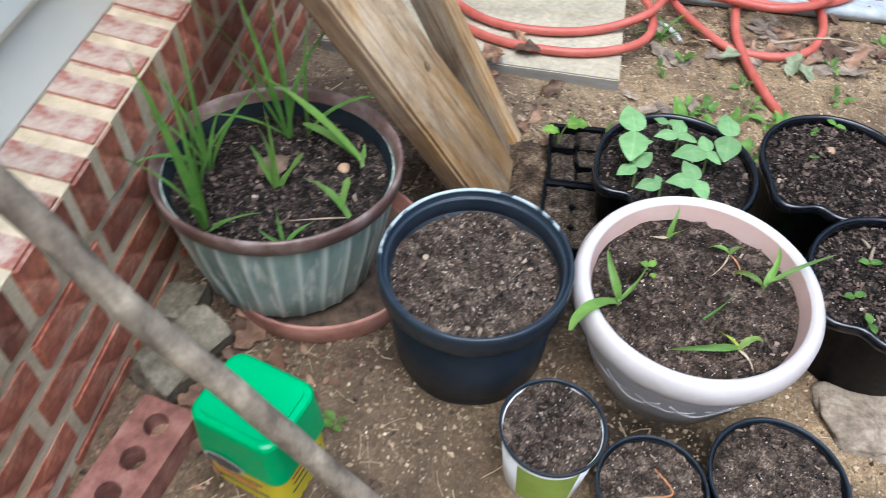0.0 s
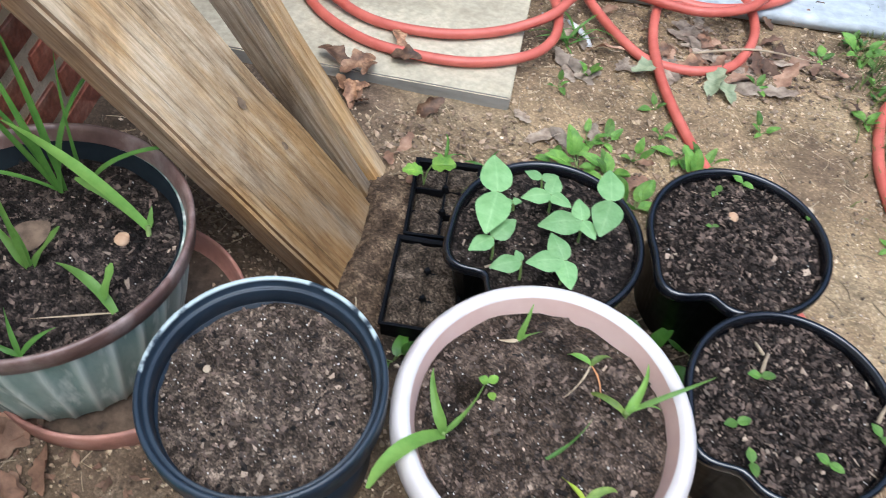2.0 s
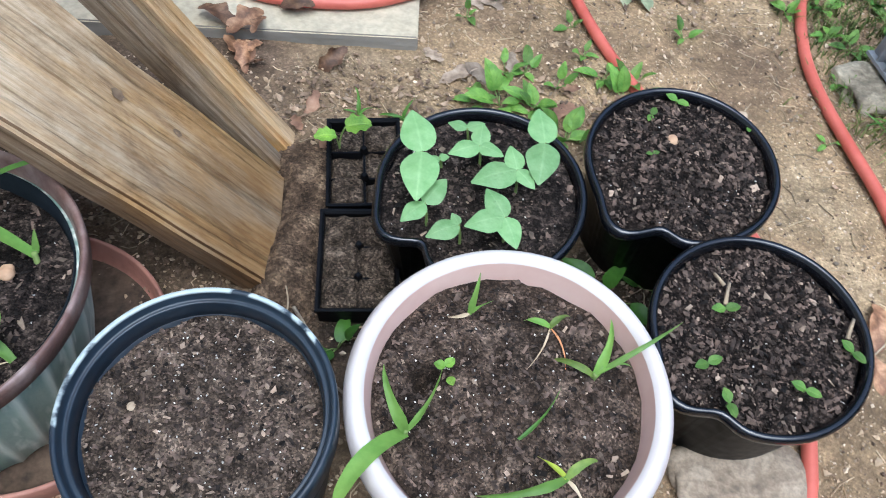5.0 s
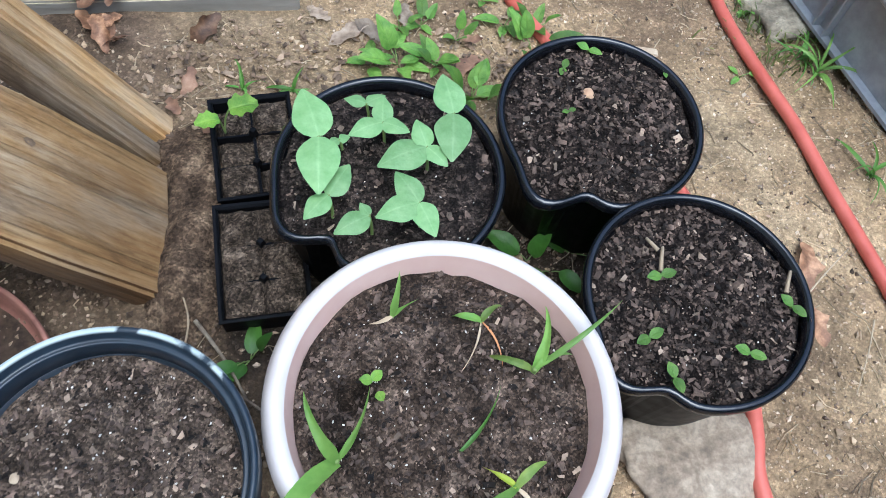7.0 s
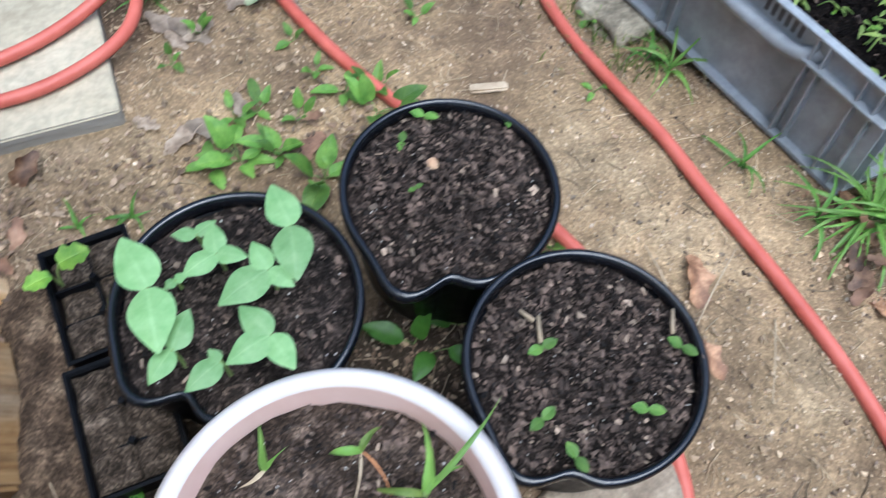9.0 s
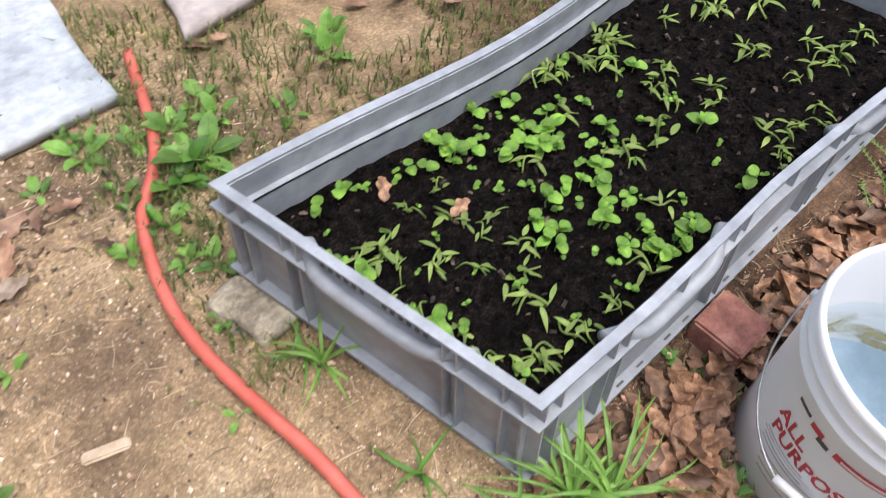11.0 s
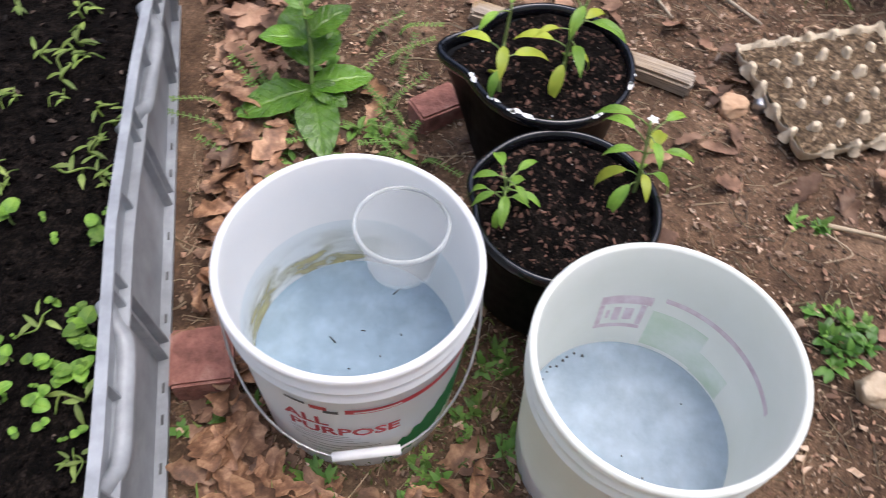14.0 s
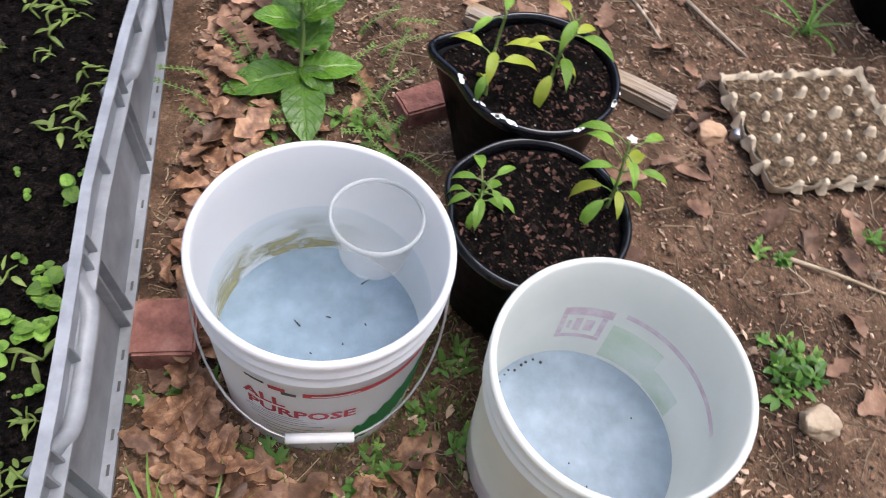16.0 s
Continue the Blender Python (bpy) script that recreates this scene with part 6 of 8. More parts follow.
# ---- egg tray ----
def build_egg_tray():
    m = pose(2.128, 0.16, 0, 0, 0, -81) @ Matrix.Diagonal((1.045, 1.045, 1, 1))
    zb = ground_z(2.105, 0.205) + 0.020
    t = thing("egg_tray", "worn paper pulp egg tray filled with dirt, lying on the ground", "egg tray", Matrix.Translation((0, 0, zb)) @ m)
    nx, ny, sx, sy = 6, 5, 0.282, 0.246
    bm = bmesh.new()
    res = 13
    NX, NY = nx * res, ny * res
    vs = {}

    def h(u, v):
        du, dv = u - round(u), v - round(v)
        edge = min(u, nx - u, v, ny - v)
        post = 0.044 * max(0.0, 1 - (math.hypot(du, dv) / 0.24) ** 1.8) ** 0.7 if -1 < edge else 0.0
        cup_ = -0.016 * (abs(math.sin(math.pi * u)) * abs(math.sin(math.pi * v))) ** 0.5
        rim = 0.013 * max(0, 1 - edge / 0.12)
        return cup_ + min(post * 0.25, 0.006) + rim
    for i in range(NX + 1):
        for j in range(NY + 1):
            u, v = i / res, j / res
            x, y = sx * (u / nx - 0.5), sy * (v / ny - 0.5)
            vs[i, j] = bm.verts.new((x + 0.002 * noise.noise(Vector((x * 60, y * 60, 3))), y + 0.002 * noise.noise(Vector((x * 60, y * 60, 7))), h(u, v) + 0.004 * noise.noise(Vector((x * 14, y * 14, 1)))))
    for i in range(NX):
        for j in range(NY):
            bm.faces.new((vs[i, j], vs[i + 1, j], vs[i + 1, j + 1], vs[i, j + 1]))
    top = list(bm.faces)
    res_ = bmesh.ops.extrude_face_region(bm, geom=top)
    for v in [g for g in res_["geom"] if isinstance(g, bmesh.types.BMVert)]:
        v.co.z += 0.0028
    part("pulp", bm, M["pulp"], t)
    rr = random.Random(17)
    nubs = []
    for k in range(4):
        ph = rr.uniform(0, 6)
        nubs.append(link(lathe([(0.0125, 0.0), (0.0105, 0.006), (0.0075, 0.014), (0.0062, 0.021), (0.0050, 0.025), (0.0020, 0.0262), (0, 0.0255)], 14, lambda a, z: 1 + 0.22 * math.sin(2 * a + ph) + 0.10 * math.sin(5 * a + 2 * ph + z * 90)), "post", M["pulp"]))
    for i in range(nx + 1):
        for j in range(ny + 1):
            if (i in (0, nx)) and (j in (0, ny)):
                continue
            x, y = sx * (i / nx - 0.5) * 0.965, sy * (j / ny - 0.5) * 0.965
            ob = new("post", nubs[rr.randrange(4)])
            ob.parent = t
            ob.matrix_basis = pose(x, y, 0.0, rr.uniform(-9, 9), rr.uniform(-9, 9), rr.uniform(0, 360)) @ Matrix.Scale(rr.uniform(0.85, 1.1), 4)
    bm = bmesh.new()
    n = 70
    g = {}
    r = random.Random(8)
    for i in range(n + 1):
        for j in range(n + 1):
            x, y = (sx - 0.02) * (i / n - 0.5), (sy - 0.02) * (j / n - 0.5)
            g[i, j] = bm.verts.new((x, y, 0.011 + 0.006 * noise.noise(Vector((x * 30, y * 30, 5))) + 0.004 * noise.noise(Vector((x * 90, y * 90, 5)))))
    for i in range(n):
        for j in range(n):
            bm.faces.new((g[i, j], g[i + 1, j], g[i + 1, j + 1], g[i, j + 1])).smooth = True
    for k in range(90):
        x, y = r.uniform(-0.49, 0.49) * sx * 0.95, r.uniform(-0.49, 0.49) * sy * 0.95
        a, L = r.uniform(0, 6.3), r.uniform(0.004, 0.016)
        d = Vector((math.cos(a), math.sin(a), r.uniform(-0.2, 0.3))) * L
        s = Vector((-math.sin(a), math.cos(a), 0)) * 0.0011
        c = Vector((x, y, 0.016))
        f = bm.faces.new([bm.verts.new(c - d / 2 + s), bm.verts.new(c - d / 2 - s), bm.verts.new(c + d / 2 - s), bm.verts.new(c + d / 2 + s)])
        f.material_index = 2 if k % 3 else 1
    ob = part("dirt", bm, [M["tray_dirt"], M["straw"], M["clod"]], smooth=False)
    ob.matrix_basis = Matrix.Translation((0, 0, zb)) @ m
    tagged(ob, "dry crumbly dirt and straw in the egg tray", "dirt", kind="stuff")


M["tray_dirt"] = surf("dry_dirt", [(0.042, 0.029, 0.017), (0.118, 0.080, 0.047), (0.235, 0.172, 0.108)], 60, 0.95, 1.0, 160, spec=0.2)
granules(M["tray_dirt"], 260, 0.5, 1.7)
build_egg_tray()

# bits of old wood and a plastic cap by the tray
lumber("wood_offcut", "short weathered grey wood offcut on the ground", (2.366, 0.786, land(2.36, 0.8) + 0.012), (2.165, 0.413, land(2.15, 0.44) + 0.016), 0.045, 0.034, M["wood_pale"], 17, "offcut")
bm = lathe([(0, 0), (0.011, 0), (0.012, 0.003), (0.012, 0.028), (0.0135, 0.030), (0.0135, 0.040), (0.012, 0.042), (0, 0.042)], 28)
cap = part("bottle_neck", bm, M["wire"])
cap.matrix_basis = pose(2.101, 0.313, land(2.101, 0.313) + 0.012, 90, 0, 60)
tagged(cap, "grey plastic bottle neck poking out by the egg tray", "bottle")


# ---- seedlings ----
def seedling(name, label, cat, m, blades, mat_, group="", stem=None, stem_mat="stem"):
    """blades: (x, y, z, az, elev, length, width, bend, kind) about the plant's base; angles in degrees."""
    t = thing(name, label, cat, m, group)
    if stem:
        for pts, r0, r1 in stem:
            part("stem", tube(spline(pts, 5), r0, 7, r1), M[stem_mat], t)
    for b in blades:
        x, y, z, az, el, L, W, bend, kind = b[:9]
        mm = M[b[9]] if len(b) > 9 else mat_
        thin = kind in ("grass", "strap")
        part("leaf", one_leaf((x, y, z), radians(az), radians(el), L, W, radians(bend), {"grass": 0.45, "ovate": -0.16, "seed": -0.20}.get(kind, 0.22), kind, 11, 1.3 * math.sin(az * 0.07 + L * 90) if thin else 0.0, 0.16 if thin else 0.10, 0.8 * math.sin(az * 0.05 + L * 60) if thin else 0.0), mm, t)
    return t


def to_tip(bx, by, tx, ty, el=12, W=None, bend=14, kind="oval", z=0.0, extra=1.08, mat_=None):
    """A blade from (bx, by) towards (tx, ty)."""
    d = math.hypot(tx - bx, ty - by)
    L = d * extra
    row = (0, 0, z, math.degrees(math.atan2(ty - by, tx - bx)), el, L, W or L * 0.62, bend, kind)
    return row + ((mat_,) if mat_ else ())


# cucumber seedlings: pairs of seed leaves
CUKES = [
    ((0.3475, 1.348), [(0.335, 1.415), (0.341, 1.275)], 0.205),
    ((0.352, 1.276), [(0.323, 1.249), (0.379, 1.313)], 0.190),
    ((0.426, 1.368), [(0.386, 1.354), (0.432, 1.405), (0.456, 1.352)], 0.195),
    ((0.411, 1.405), [(0.386, 1.414), (0.435, 1.414)], 0.185),
    ((0.5135, 1.367), [(0.510, 1.424), (0.501, 1.303)], 0.205),
    ((0.474, 1.325), [(0.468, 1.363), (0.416, 1.305), (0.494, 1.297)], 0.20),
    ((0.454, 1.250), [(0.434, 1.292), (0.405, 1.237), (0.466, 1.207)], 0.20),
    ((0.396, 1.247), [(0.356, 1.229), (0.388, 1.264)], 0.185),
    ((0.373, 1.366), [(0.360, 1.360), (0.386, 1.368)], 0.168),
]
for (x, y), tips, top in CUKES:
    z0 = 0.143
    bl = [to_tip(x, y, tx, ty, 14, None, 34, "seed", top - z0) for tx, ty in tips]
    bl = [(b[0], b[1], b[2], b[3], b[4], b[5], min(0.052, max(0.014, b[5] * 0.66)), b[7], b[8]) for b in bl]
    seedling("cucumber_seedling", "young cucumber seedling with pale green oval seed leaves", "seedling", pose(x, y, z0), bl, M["cuke"], "cucumber seedlings",
             [([(0.004, -0.006, -0.01), (0.003, -0.003, (top - z0) * 0.5), (0, 0, top - z0)], 0.0022, 0.0018)])

# squash sprout in the seed tray
seedling("squash_sprout", "small light green sprout leaning out of the seed tray", "seedling", pose(0.222, 1.482, 0.03),
         [(0.012, 0.004, 0.05, 10, 10, 0.040, 0.042, 20, "lobed"), (-0.004, 0.0, 0.035, 195, 15, 0.034, 0.032, 20, "lobed")], M["sprout"], "",
         [([(0, 0, 0), (0.004, 0.002, 0.03), (0.012, 0.004, 0.05)], 0.0016, 0.0012), ([(0, 0, 0), (-0.002, 0, 0.02), (-0.004, 0, 0.035)], 0.0014, 0.001)])

# corn in the white planter
ZW = 0.190
seedling("corn_seedling", "young corn plant with three arching green blades", "corn", pose(0.546, 1.035, ZW),
         [to_tip(.546, 1.035, .566, 1.082, 58, 0.014, 80, "grass", 0.012, 1.5), to_tip(.546, 1.035, .641, 1.083, 44, 0.008, 66, "grass", 0.016, 1.2), to_tip(.546, 1.035, .506, 1.058, 52, 0.010, 160, "grass", 0.01, 1.6, "wilt"), to_tip(.546, 1.035, .585, 1.045, 40, 0.008, 100, "grass", 0.02, 1.3)],
         M["corn"], "corn in the white planter", [([(0, 0, -0.01), (0, 0, 0.02)], 0.004, 0.003)])
seedling("corn_seedling", "young corn plant with a long blade hanging over the rim", "corn", pose(0.331, 0.970, ZW),
         [to_tip(.331, .970, .312, 1.006, 74, 0.016, 95, "grass", 0.008, 2.2), to_tip(.331, .970, .374, 1.029, 38, 0.009, 30, "grass", 0.008, 1.15), to_tip(.331, .970, .262, .886, 34, 0.020, 30, "strap", 0.006, 1.2)],
         M["corn"], "corn in the white planter", [([(0, 0, -0.01), (0, 0, 0.012)], 0.0035, 0.003)])
seedling("corn_seedling", "drooping corn plant lying on the soil", "corn", pose(0.506, 0.921, ZW),
         [to_tip(.506, .921, .418, .902, 34, 0.013, 80, "grass", 0.004, 1.25), to_tip(.506, .921, .535, .938, 44, 0.012, 110, "grass", 0.004, 1.5, "wilt"), to_tip(.506, .921, .478, .942, 30, 0.010, 60, "grass", 0.004, 1.2, "yellow"), to_tip(.506, .921, .52, .895, 20, 0.006, 40, "grass", 0.0, 1.4, "straw")],
         M["corn"], "corn in the white planter")
seedling("corn_seedling", "tiny corn shoot with a browned base", "corn", pose(0.406, 1.118, ZW),
         [(0, 0, 0, 70, 65, 0.055, 0.010, 40, "grass"), (0, 0, 0, 20, 40, 0.035, 0.007, 30, "grass"), (0, 0, 0, 200, 25, 0.03, 0.006, 20, "grass", "straw")], M["corn"], "corn in the white planter")
seedling("corn_seedling", "wilted corn shoot with browned stem", "corn", pose(0.502, 1.101, ZW),
         [(0, 0, 0, 160, 55, 0.045, 0.012, 150, "grass"), (0, 0, 0, 30, 45, 0.040, 0.010, 120, "grass", "wilt"), (0, 0, 0, 240, 16, 0.075, 0.0032, 24, "grass", "straw"), (0, 0, 0, 285, 20, 0.06, 0.003, 30, "grass", "orange")], M["corn"], "corn in the white planter")
seedling("grass_tuft", "single thin grass blade bent over the soil", "grass", pose(0.452, 0.962, ZW), [(0, 0, 0, 45, 24, 0.085, 0.006, 30, "grass")], M["blade"])
seedling("clover_sprout", "tiny sprout of round leaves in the white planter", "seedling", pose(0.376, 1.047, ZW),
         [(0, 0, 0.008, 40, 15, 0.014, 0.012, 10, "oval"), (0, 0, 0.008, 170, 15, 0.014, 0.012, 10, "oval"), (0.004, -0.012, 0.006, 290, 15, 0.012, 0.011, 10, "oval")], M["sprout"])

# corn and onion grass in the ribbed planter
ZB = 0.206


def in_brown(x, y):
    """A place on the soil of the leaning planter."""
    dz = 0.007 - 0.094 * (y - 1.117)
    return pose(x + 0.5 * dz, y - 0.6 * dz, ZB + dz)


BR = "shoots in the ribbed planter"
seedling("grass_clump", "tall clump of upright green blades", "grass", in_brown(-0.318, 0.985),
         [(0, 0, 0, 150, 86, 0.30, 0.0168, 16, "grass"), (0.004, 0, 0, 110, 84, 0.25, 0.0168, 24, "grass"), (-0.004, 0, 0, 60, 80, 0.23, 0.014, 56, "grass"), (0, 0.004, 0, 190, 80, 0.21, 0.0126, 60, "grass"), (0.012, -0.008, 0, 25, 40, 0.09, 0.0126, 60, "grass"), (0.004, -0.014, 0, 290, 50, 0.05, 0.0168, 50, "grass"), (0.006, 0.006, 0, 80, 87, 0.27, 0.0154, 14, "grass"), (0.002, -0.006, 0, 300, 84, 0.20, 0.0126, 70, "grass")], M["blade"], BR)
seedling("grass_clump", "arching tuft of thin green blades", "grass", in_brown(-0.352, 1.105),
         [(0, 0, 0, 175, 70, 0.17, 0.0112, 50, "grass"), (0, 0, 0, 150, 78, 0.20, 0.0098, 30, "grass"), (0, 0, 0, 80, 66, 0.20, 0.0098, 70, "grass"), (0, 0, 0, 215, 58, 0.15, 0.0112, 70, "grass"), (0.004, 0, 0, 190, 40, 0.09, 0.0112, 60, "grass"), (0.004, 0.003, 0, 40, 74, 0.19, 0.0098, 50, "grass"), (-0.003, 0.002, 0, 110, 82, 0.23, 0.0112, 26, "grass"), (0, -0.004, 0, 280, 70, 0.16, 0.0098, 60, "grass")], M["blade"], BR)
seedling("corn_seedling", "small corn shoot with four short blades", "corn", in_brown(-0.23, 1.086),
         [(0, 0, 0, 130, 80, 0.12, 0.014, 20, "grass"), (0, 0, 0, 45, 52, 0.075, 0.016, 20, "strap"), (0, 0, 0, 150, 62, 0.085, 0.0168, 20, "grass"), (0, 0, 0, 100, 86, 0.16, 0.0084, 10, "grass")], M["corn"], BR)
seedling("grass_clump", "very tall thin green blades", "grass", in_brown(-0.250, 1.214),
         [(0, 0, 0, 170, 74, 0.30, 0.0126, 30, "grass"), (0.006, 0.004, 0, 120, 84, 0.34, 0.0112, 10, "grass"), (0, 0, 0, 160, 62, 0.24, 0.0126, 20, "grass"), (0, 0, 0, 200, 48, 0.20, 0.0112, 60, "grass"), (-0.004, 0.004, 0, 140, 80, 0.30, 0.0112, 24, "grass"), (0.004, -0.002, 0, 60, 76, 0.24, 0.0112, 50, "grass")], M["blade"], BR)
seedling("grass_clump", "thin green blades with one arching sideways", "grass", in_brown(-0.215, 1.225),
         [(0, 0, 0, 60, 86, 0.24, 0.0084, 8, "grass"), (0, 0, 0, 15, 62, 0.20, 0.0126, 80, "grass")], M["blade"], BR)
seedling("corn_seedling", "corn plant with one long broad cut blade", "corn", in_brown(-0.109, 1.178),
         [(0, 0, 0, 167, 48, 0.225, 0.018, 28, "strap"), (0, 0, 0, 160, 34, 0.125, 0.013, 40, "strap"), (0, 0.004, 0, 90, 60, 0.03, 0.010, 20, "grass")], M["corn"], BR, [([(0.002, -0.01, -0.01), (0, 0, 0.008)], 0.004, 0.0035)])
seedling("corn_seedling", "short corn shoot with blunt blades", "corn", in_brown(-0.102, 1.047),
         [(0, 0, 0, 155, 40, 0.095, 0.014, 30, "strap"), (-0.016, 0.008, 0.012, 75, 55, 0.05, 0.013, 20, "strap"), (0.0, 0.0, 0, 200, 14, 0.10, 0.003, 20, "grass", "straw")], M["corn"], BR)
seedling("corn_seedling", "tiny pale shoot near the planter rim", "corn", in_brown(-0.185, 0.970),
         [(0, 0, 0, 120, 62, 0.065, 0.008, 20, "grass"), (0, 0, 0, 40, 45, 0.06, 0.008, 30, "grass"), (0, 0, 0, 170, 40, 0.05, 0.008, 30, "grass")], M["blade"], BR)

# sprouts in the two bare pots
for k, (x, y, z) in enumerate(((0.693, 1.064, 0.169), (0.805, 1.031, 0.169), (0.709, 1.014, 0.169), (0.728, 1.137, 0.169), (0.876, 1.080, 0.169), (0.726, 1.483, 0.157), (0.684, 1.455, 0.157), (0.675, 1.385, 0.157), (0.824, 1.437, 0.157))):
    a = (20, -30, 100, 5, -55, -35, 60, 10, 80)[k]
    s = 0.55 if k in (7, 8) else (0.8 if k == 6 else 1.0)
    seedling("sprout", "tiny sprout with two green seed leaves", "seedling", pose(x, y, z),
             [(0, 0, 0.008, a, 14, 0.019 * s, 0.013 * s, 16, "oval"), (0, 0, 0.008, a + 180, 14, 0.019 * s, 0.013 * s, 16, "oval")], M["weed"], "sprouts in the black pots",
             [([(0, 0, -0.004), (0, 0, 0.008)], 0.0012, 0.001)])

# pepper plants
def pepper(x, y, z, h, seed, leaves, label, yellow=0.0, flower=False, spread=0.055):
    r = random.Random(seed)
    t = thing("pepper_plant", label, "pepper plant", pose(x, y, z), "pepper plants")
    top = Vector((r.uniform(-0.01, 0.01), r.uniform(-0.01, 0.01), h))
    pts = spline([(0, 0, -0.01), (0.004 * r.uniform(-1, 1), 0.004, h * 0.4), tuple(top)], 6)
    part("stem", tube(pts, 0.0033, 8, 0.0016), M["stem"], t)
    for k in range(leaves):
        f = 0.28 + 0.72 * (k + 0.5) / leaves
        p = pts[min(len(pts) - 1, int(f * (len(pts) - 1)))]
        az = k * 137.5 + r.uniform(-25, 25)
        L = spread * r.uniform(0.75, 1.25) * (1.15 - 0.35 * f)
        pet = 0.022 * r.uniform(0.5, 1.2)
        q = p + Vector((math.cos(radians(az)) * pet, math.sin(radians(az)) * pet, pet * 0.5))
        part("stem", tube([p, (p + q) / 2 + Vector((0, 0, 0.002)), q], 0.0012, 6, 0.0009), M["stem"], t)
        low = f < 0.5
        part("leaf", one_leaf(tuple(q), radians(az), radians(-20 if low else r.uniform(-5, 25)), L * 1.1, L * 0.38, radians(85 if low else 75), 0.25, "point", 9, 0.15, 0.08), M["yellow"] if r.random() < yellow + (0.4 if low else 0) * yellow else M["pepper"], t)
    if flower:
        for k in range(5):
            part("petal", one_leaf((top.x + 0.018, top.y - 0.012, h * 0.86), radians(72 * k), radians(10), 0.008, 0.006, 0.2, 0.1, "oval", 4), M["petal"], t)


pepper(1.810, 0.807, 0.162, 0.085, 1, 13, "bushy young pepper plant with narrow dark leaves", 0.05, spread=0.042)
pepper(1.833, 0.627, 0.163, 0.135, 2, 12, "pepper plant with yellowing lower leaves and one white flower", 0.35, True, 0.050)
pepper(2.011, 0.791, 0.177, 0.165, 3, 7, "tall pepper plant with sparse yellow-green leaves", 0.70, spread=0.046)
pepper(2.036, 0.692, 0.178, 0.150, 4, 10, "tall pepper plant with drooping light green leaves", 0.60, spread=0.050)


# seedlings in the crate
def crate_variants():
    vs = []
    r = random.Random(12)
    for k in range(4):
        bl = []
        for j in range(2 + k % 2):
            a = 180 * j + r.uniform(-35, 35)
            bl.append((0, 0, 0.030 + 0.006 * j, a, 15, r.uniform(0.020, 0.032), r.uniform(0.020, 0.030), 30, "round"))
        for j in range(k % 3):
            bl.append((0, 0, 0.034, r.uniform(0, 360), 50, 0.018, 0.012, 20, "oval"))
        vs.append(("leafy", bl))
    for k in range(5):
        bl = []
        for j in range(4):
            a = r.uniform(0, 360)
            bl.append((r.uniform(-0.012, 0.012), r.uniform(-0.012, 0.012), 0.016, a, r.uniform(-10, 30), r.uniform(0.014, 0.028), r.uniform(0.005, 0.009), 45, "point"))
        vs.append(("wilted", bl))
    return vs


PROTO = []
for kind, bl in crate_variants():
    r = random.Random(len(PROTO))
    if kind == "leafy":
        p = seedling("seedling", "fresh bright green seedling with heart-shaped leaves in the crate", "seedling", pose(1.6, 1.52, crate_soil(0, 0) - 0.003), bl, M["sprout"], "seedlings in the crate", [([(0, 0, 0), (0.003, 0.002, 0.016), (0, 0, 0.034)], 0.0016, 0.0012)])
    else:
        bent = [([(0, 0, 0), (r.uniform(-0.006, 0.006), 0.004, 0.016), (0.014, r.uniform(-0.01, 0.01), 0.020), (0.026, r.uniform(-0.016, 0.016), 0.008)], 0.0017, 0.0012), ([(0, 0, 0), (-0.006, 0.002, 0.014), (-0.018, r.uniform(-0.012, 0.012), 0.012)], 0.0015, 0.001)]
        p = seedling("seedling", "wilted yellowish seedling bent over on the compost", "seedling", pose(1.6, 1.5, crate_soil(0, 0) - 0.003), bl, M["wilt"], "seedlings in the crate", bent, "wilt")
    PROTO.append((kind, p))
LEAFY = [p for k, p in PROTO if k == "leafy"]
WILT = [p for k, p in PROTO if k == "wilted"]
r = random.Random(77)
spots = []
for cx, cy, sx_, sy_, cnt in ((1.50, 1.69, 0.05, 0.045, 9), (1.59, 1.655, 0.05, 0.04, 12), (1.655, 1.60, 0.05, 0.05, 13), (1.63, 1.50, 0.05, 0.05, 16), (1.61, 1.42, 0.04, 0.04, 8), (1.67, 1.345, 0.04, 0.03, 9), (1.52, 1.46, 0.03, 0.03, 4)):
    for _ in range(cnt):
        spots.append((cx + r.gauss(0, sx_ * 0.8), cy + r.gauss(0, sy_ * 0.8), "leafy", r.uniform(0.55, 1.2)))
for x, y in ((1.792, 1.729), (1.881, 1.619), (1.866, 1.466), (1.30, 1.69), (1.25, 1.56), (1.335, 1.69), (1.34, 1.42), (1.31, 1.453), (1.36, 1.33), (1.278, 1.441), (1.843, 1.35), (1.218, 1.60)):
    spots.append((x, y, "leafy", r.uniform(0.8, 1.15)))
for x, y in ((1.319, 1.577), (1.386, 1.536), (1.265, 1.516), (1.465, 1.312), (1.603, 1.334), (1.498, 1.537), (1.40, 1.615), (1.444, 1.568), (1.445, 1.389), (1.388, 1.30), (1.913, 1.576), (1.933, 1.485), (2.093, 1.441), (2.208, 1.426), (2.098, 1.649), (2.274, 1.437), (1.936, 1.355), (2.074, 1.536), (1.892, 1.714), (1.749, 1.695), (2.037, 1.355), (1.433, 1.432), (1.413, 1.486), (1.312, 1.371), (1.246, 1.463)):
    spots.append((x, y, "wilted", r.uniform(0.8, 1.3)))
    if r.random() < 0.6:
        spots.append((x + r.uniform(-0.04, 0.04), min(1.72, max(1.31, y + r.uniform(-0.04, 0.04))), "wilted", r.uniform(0.7, 1.1)))
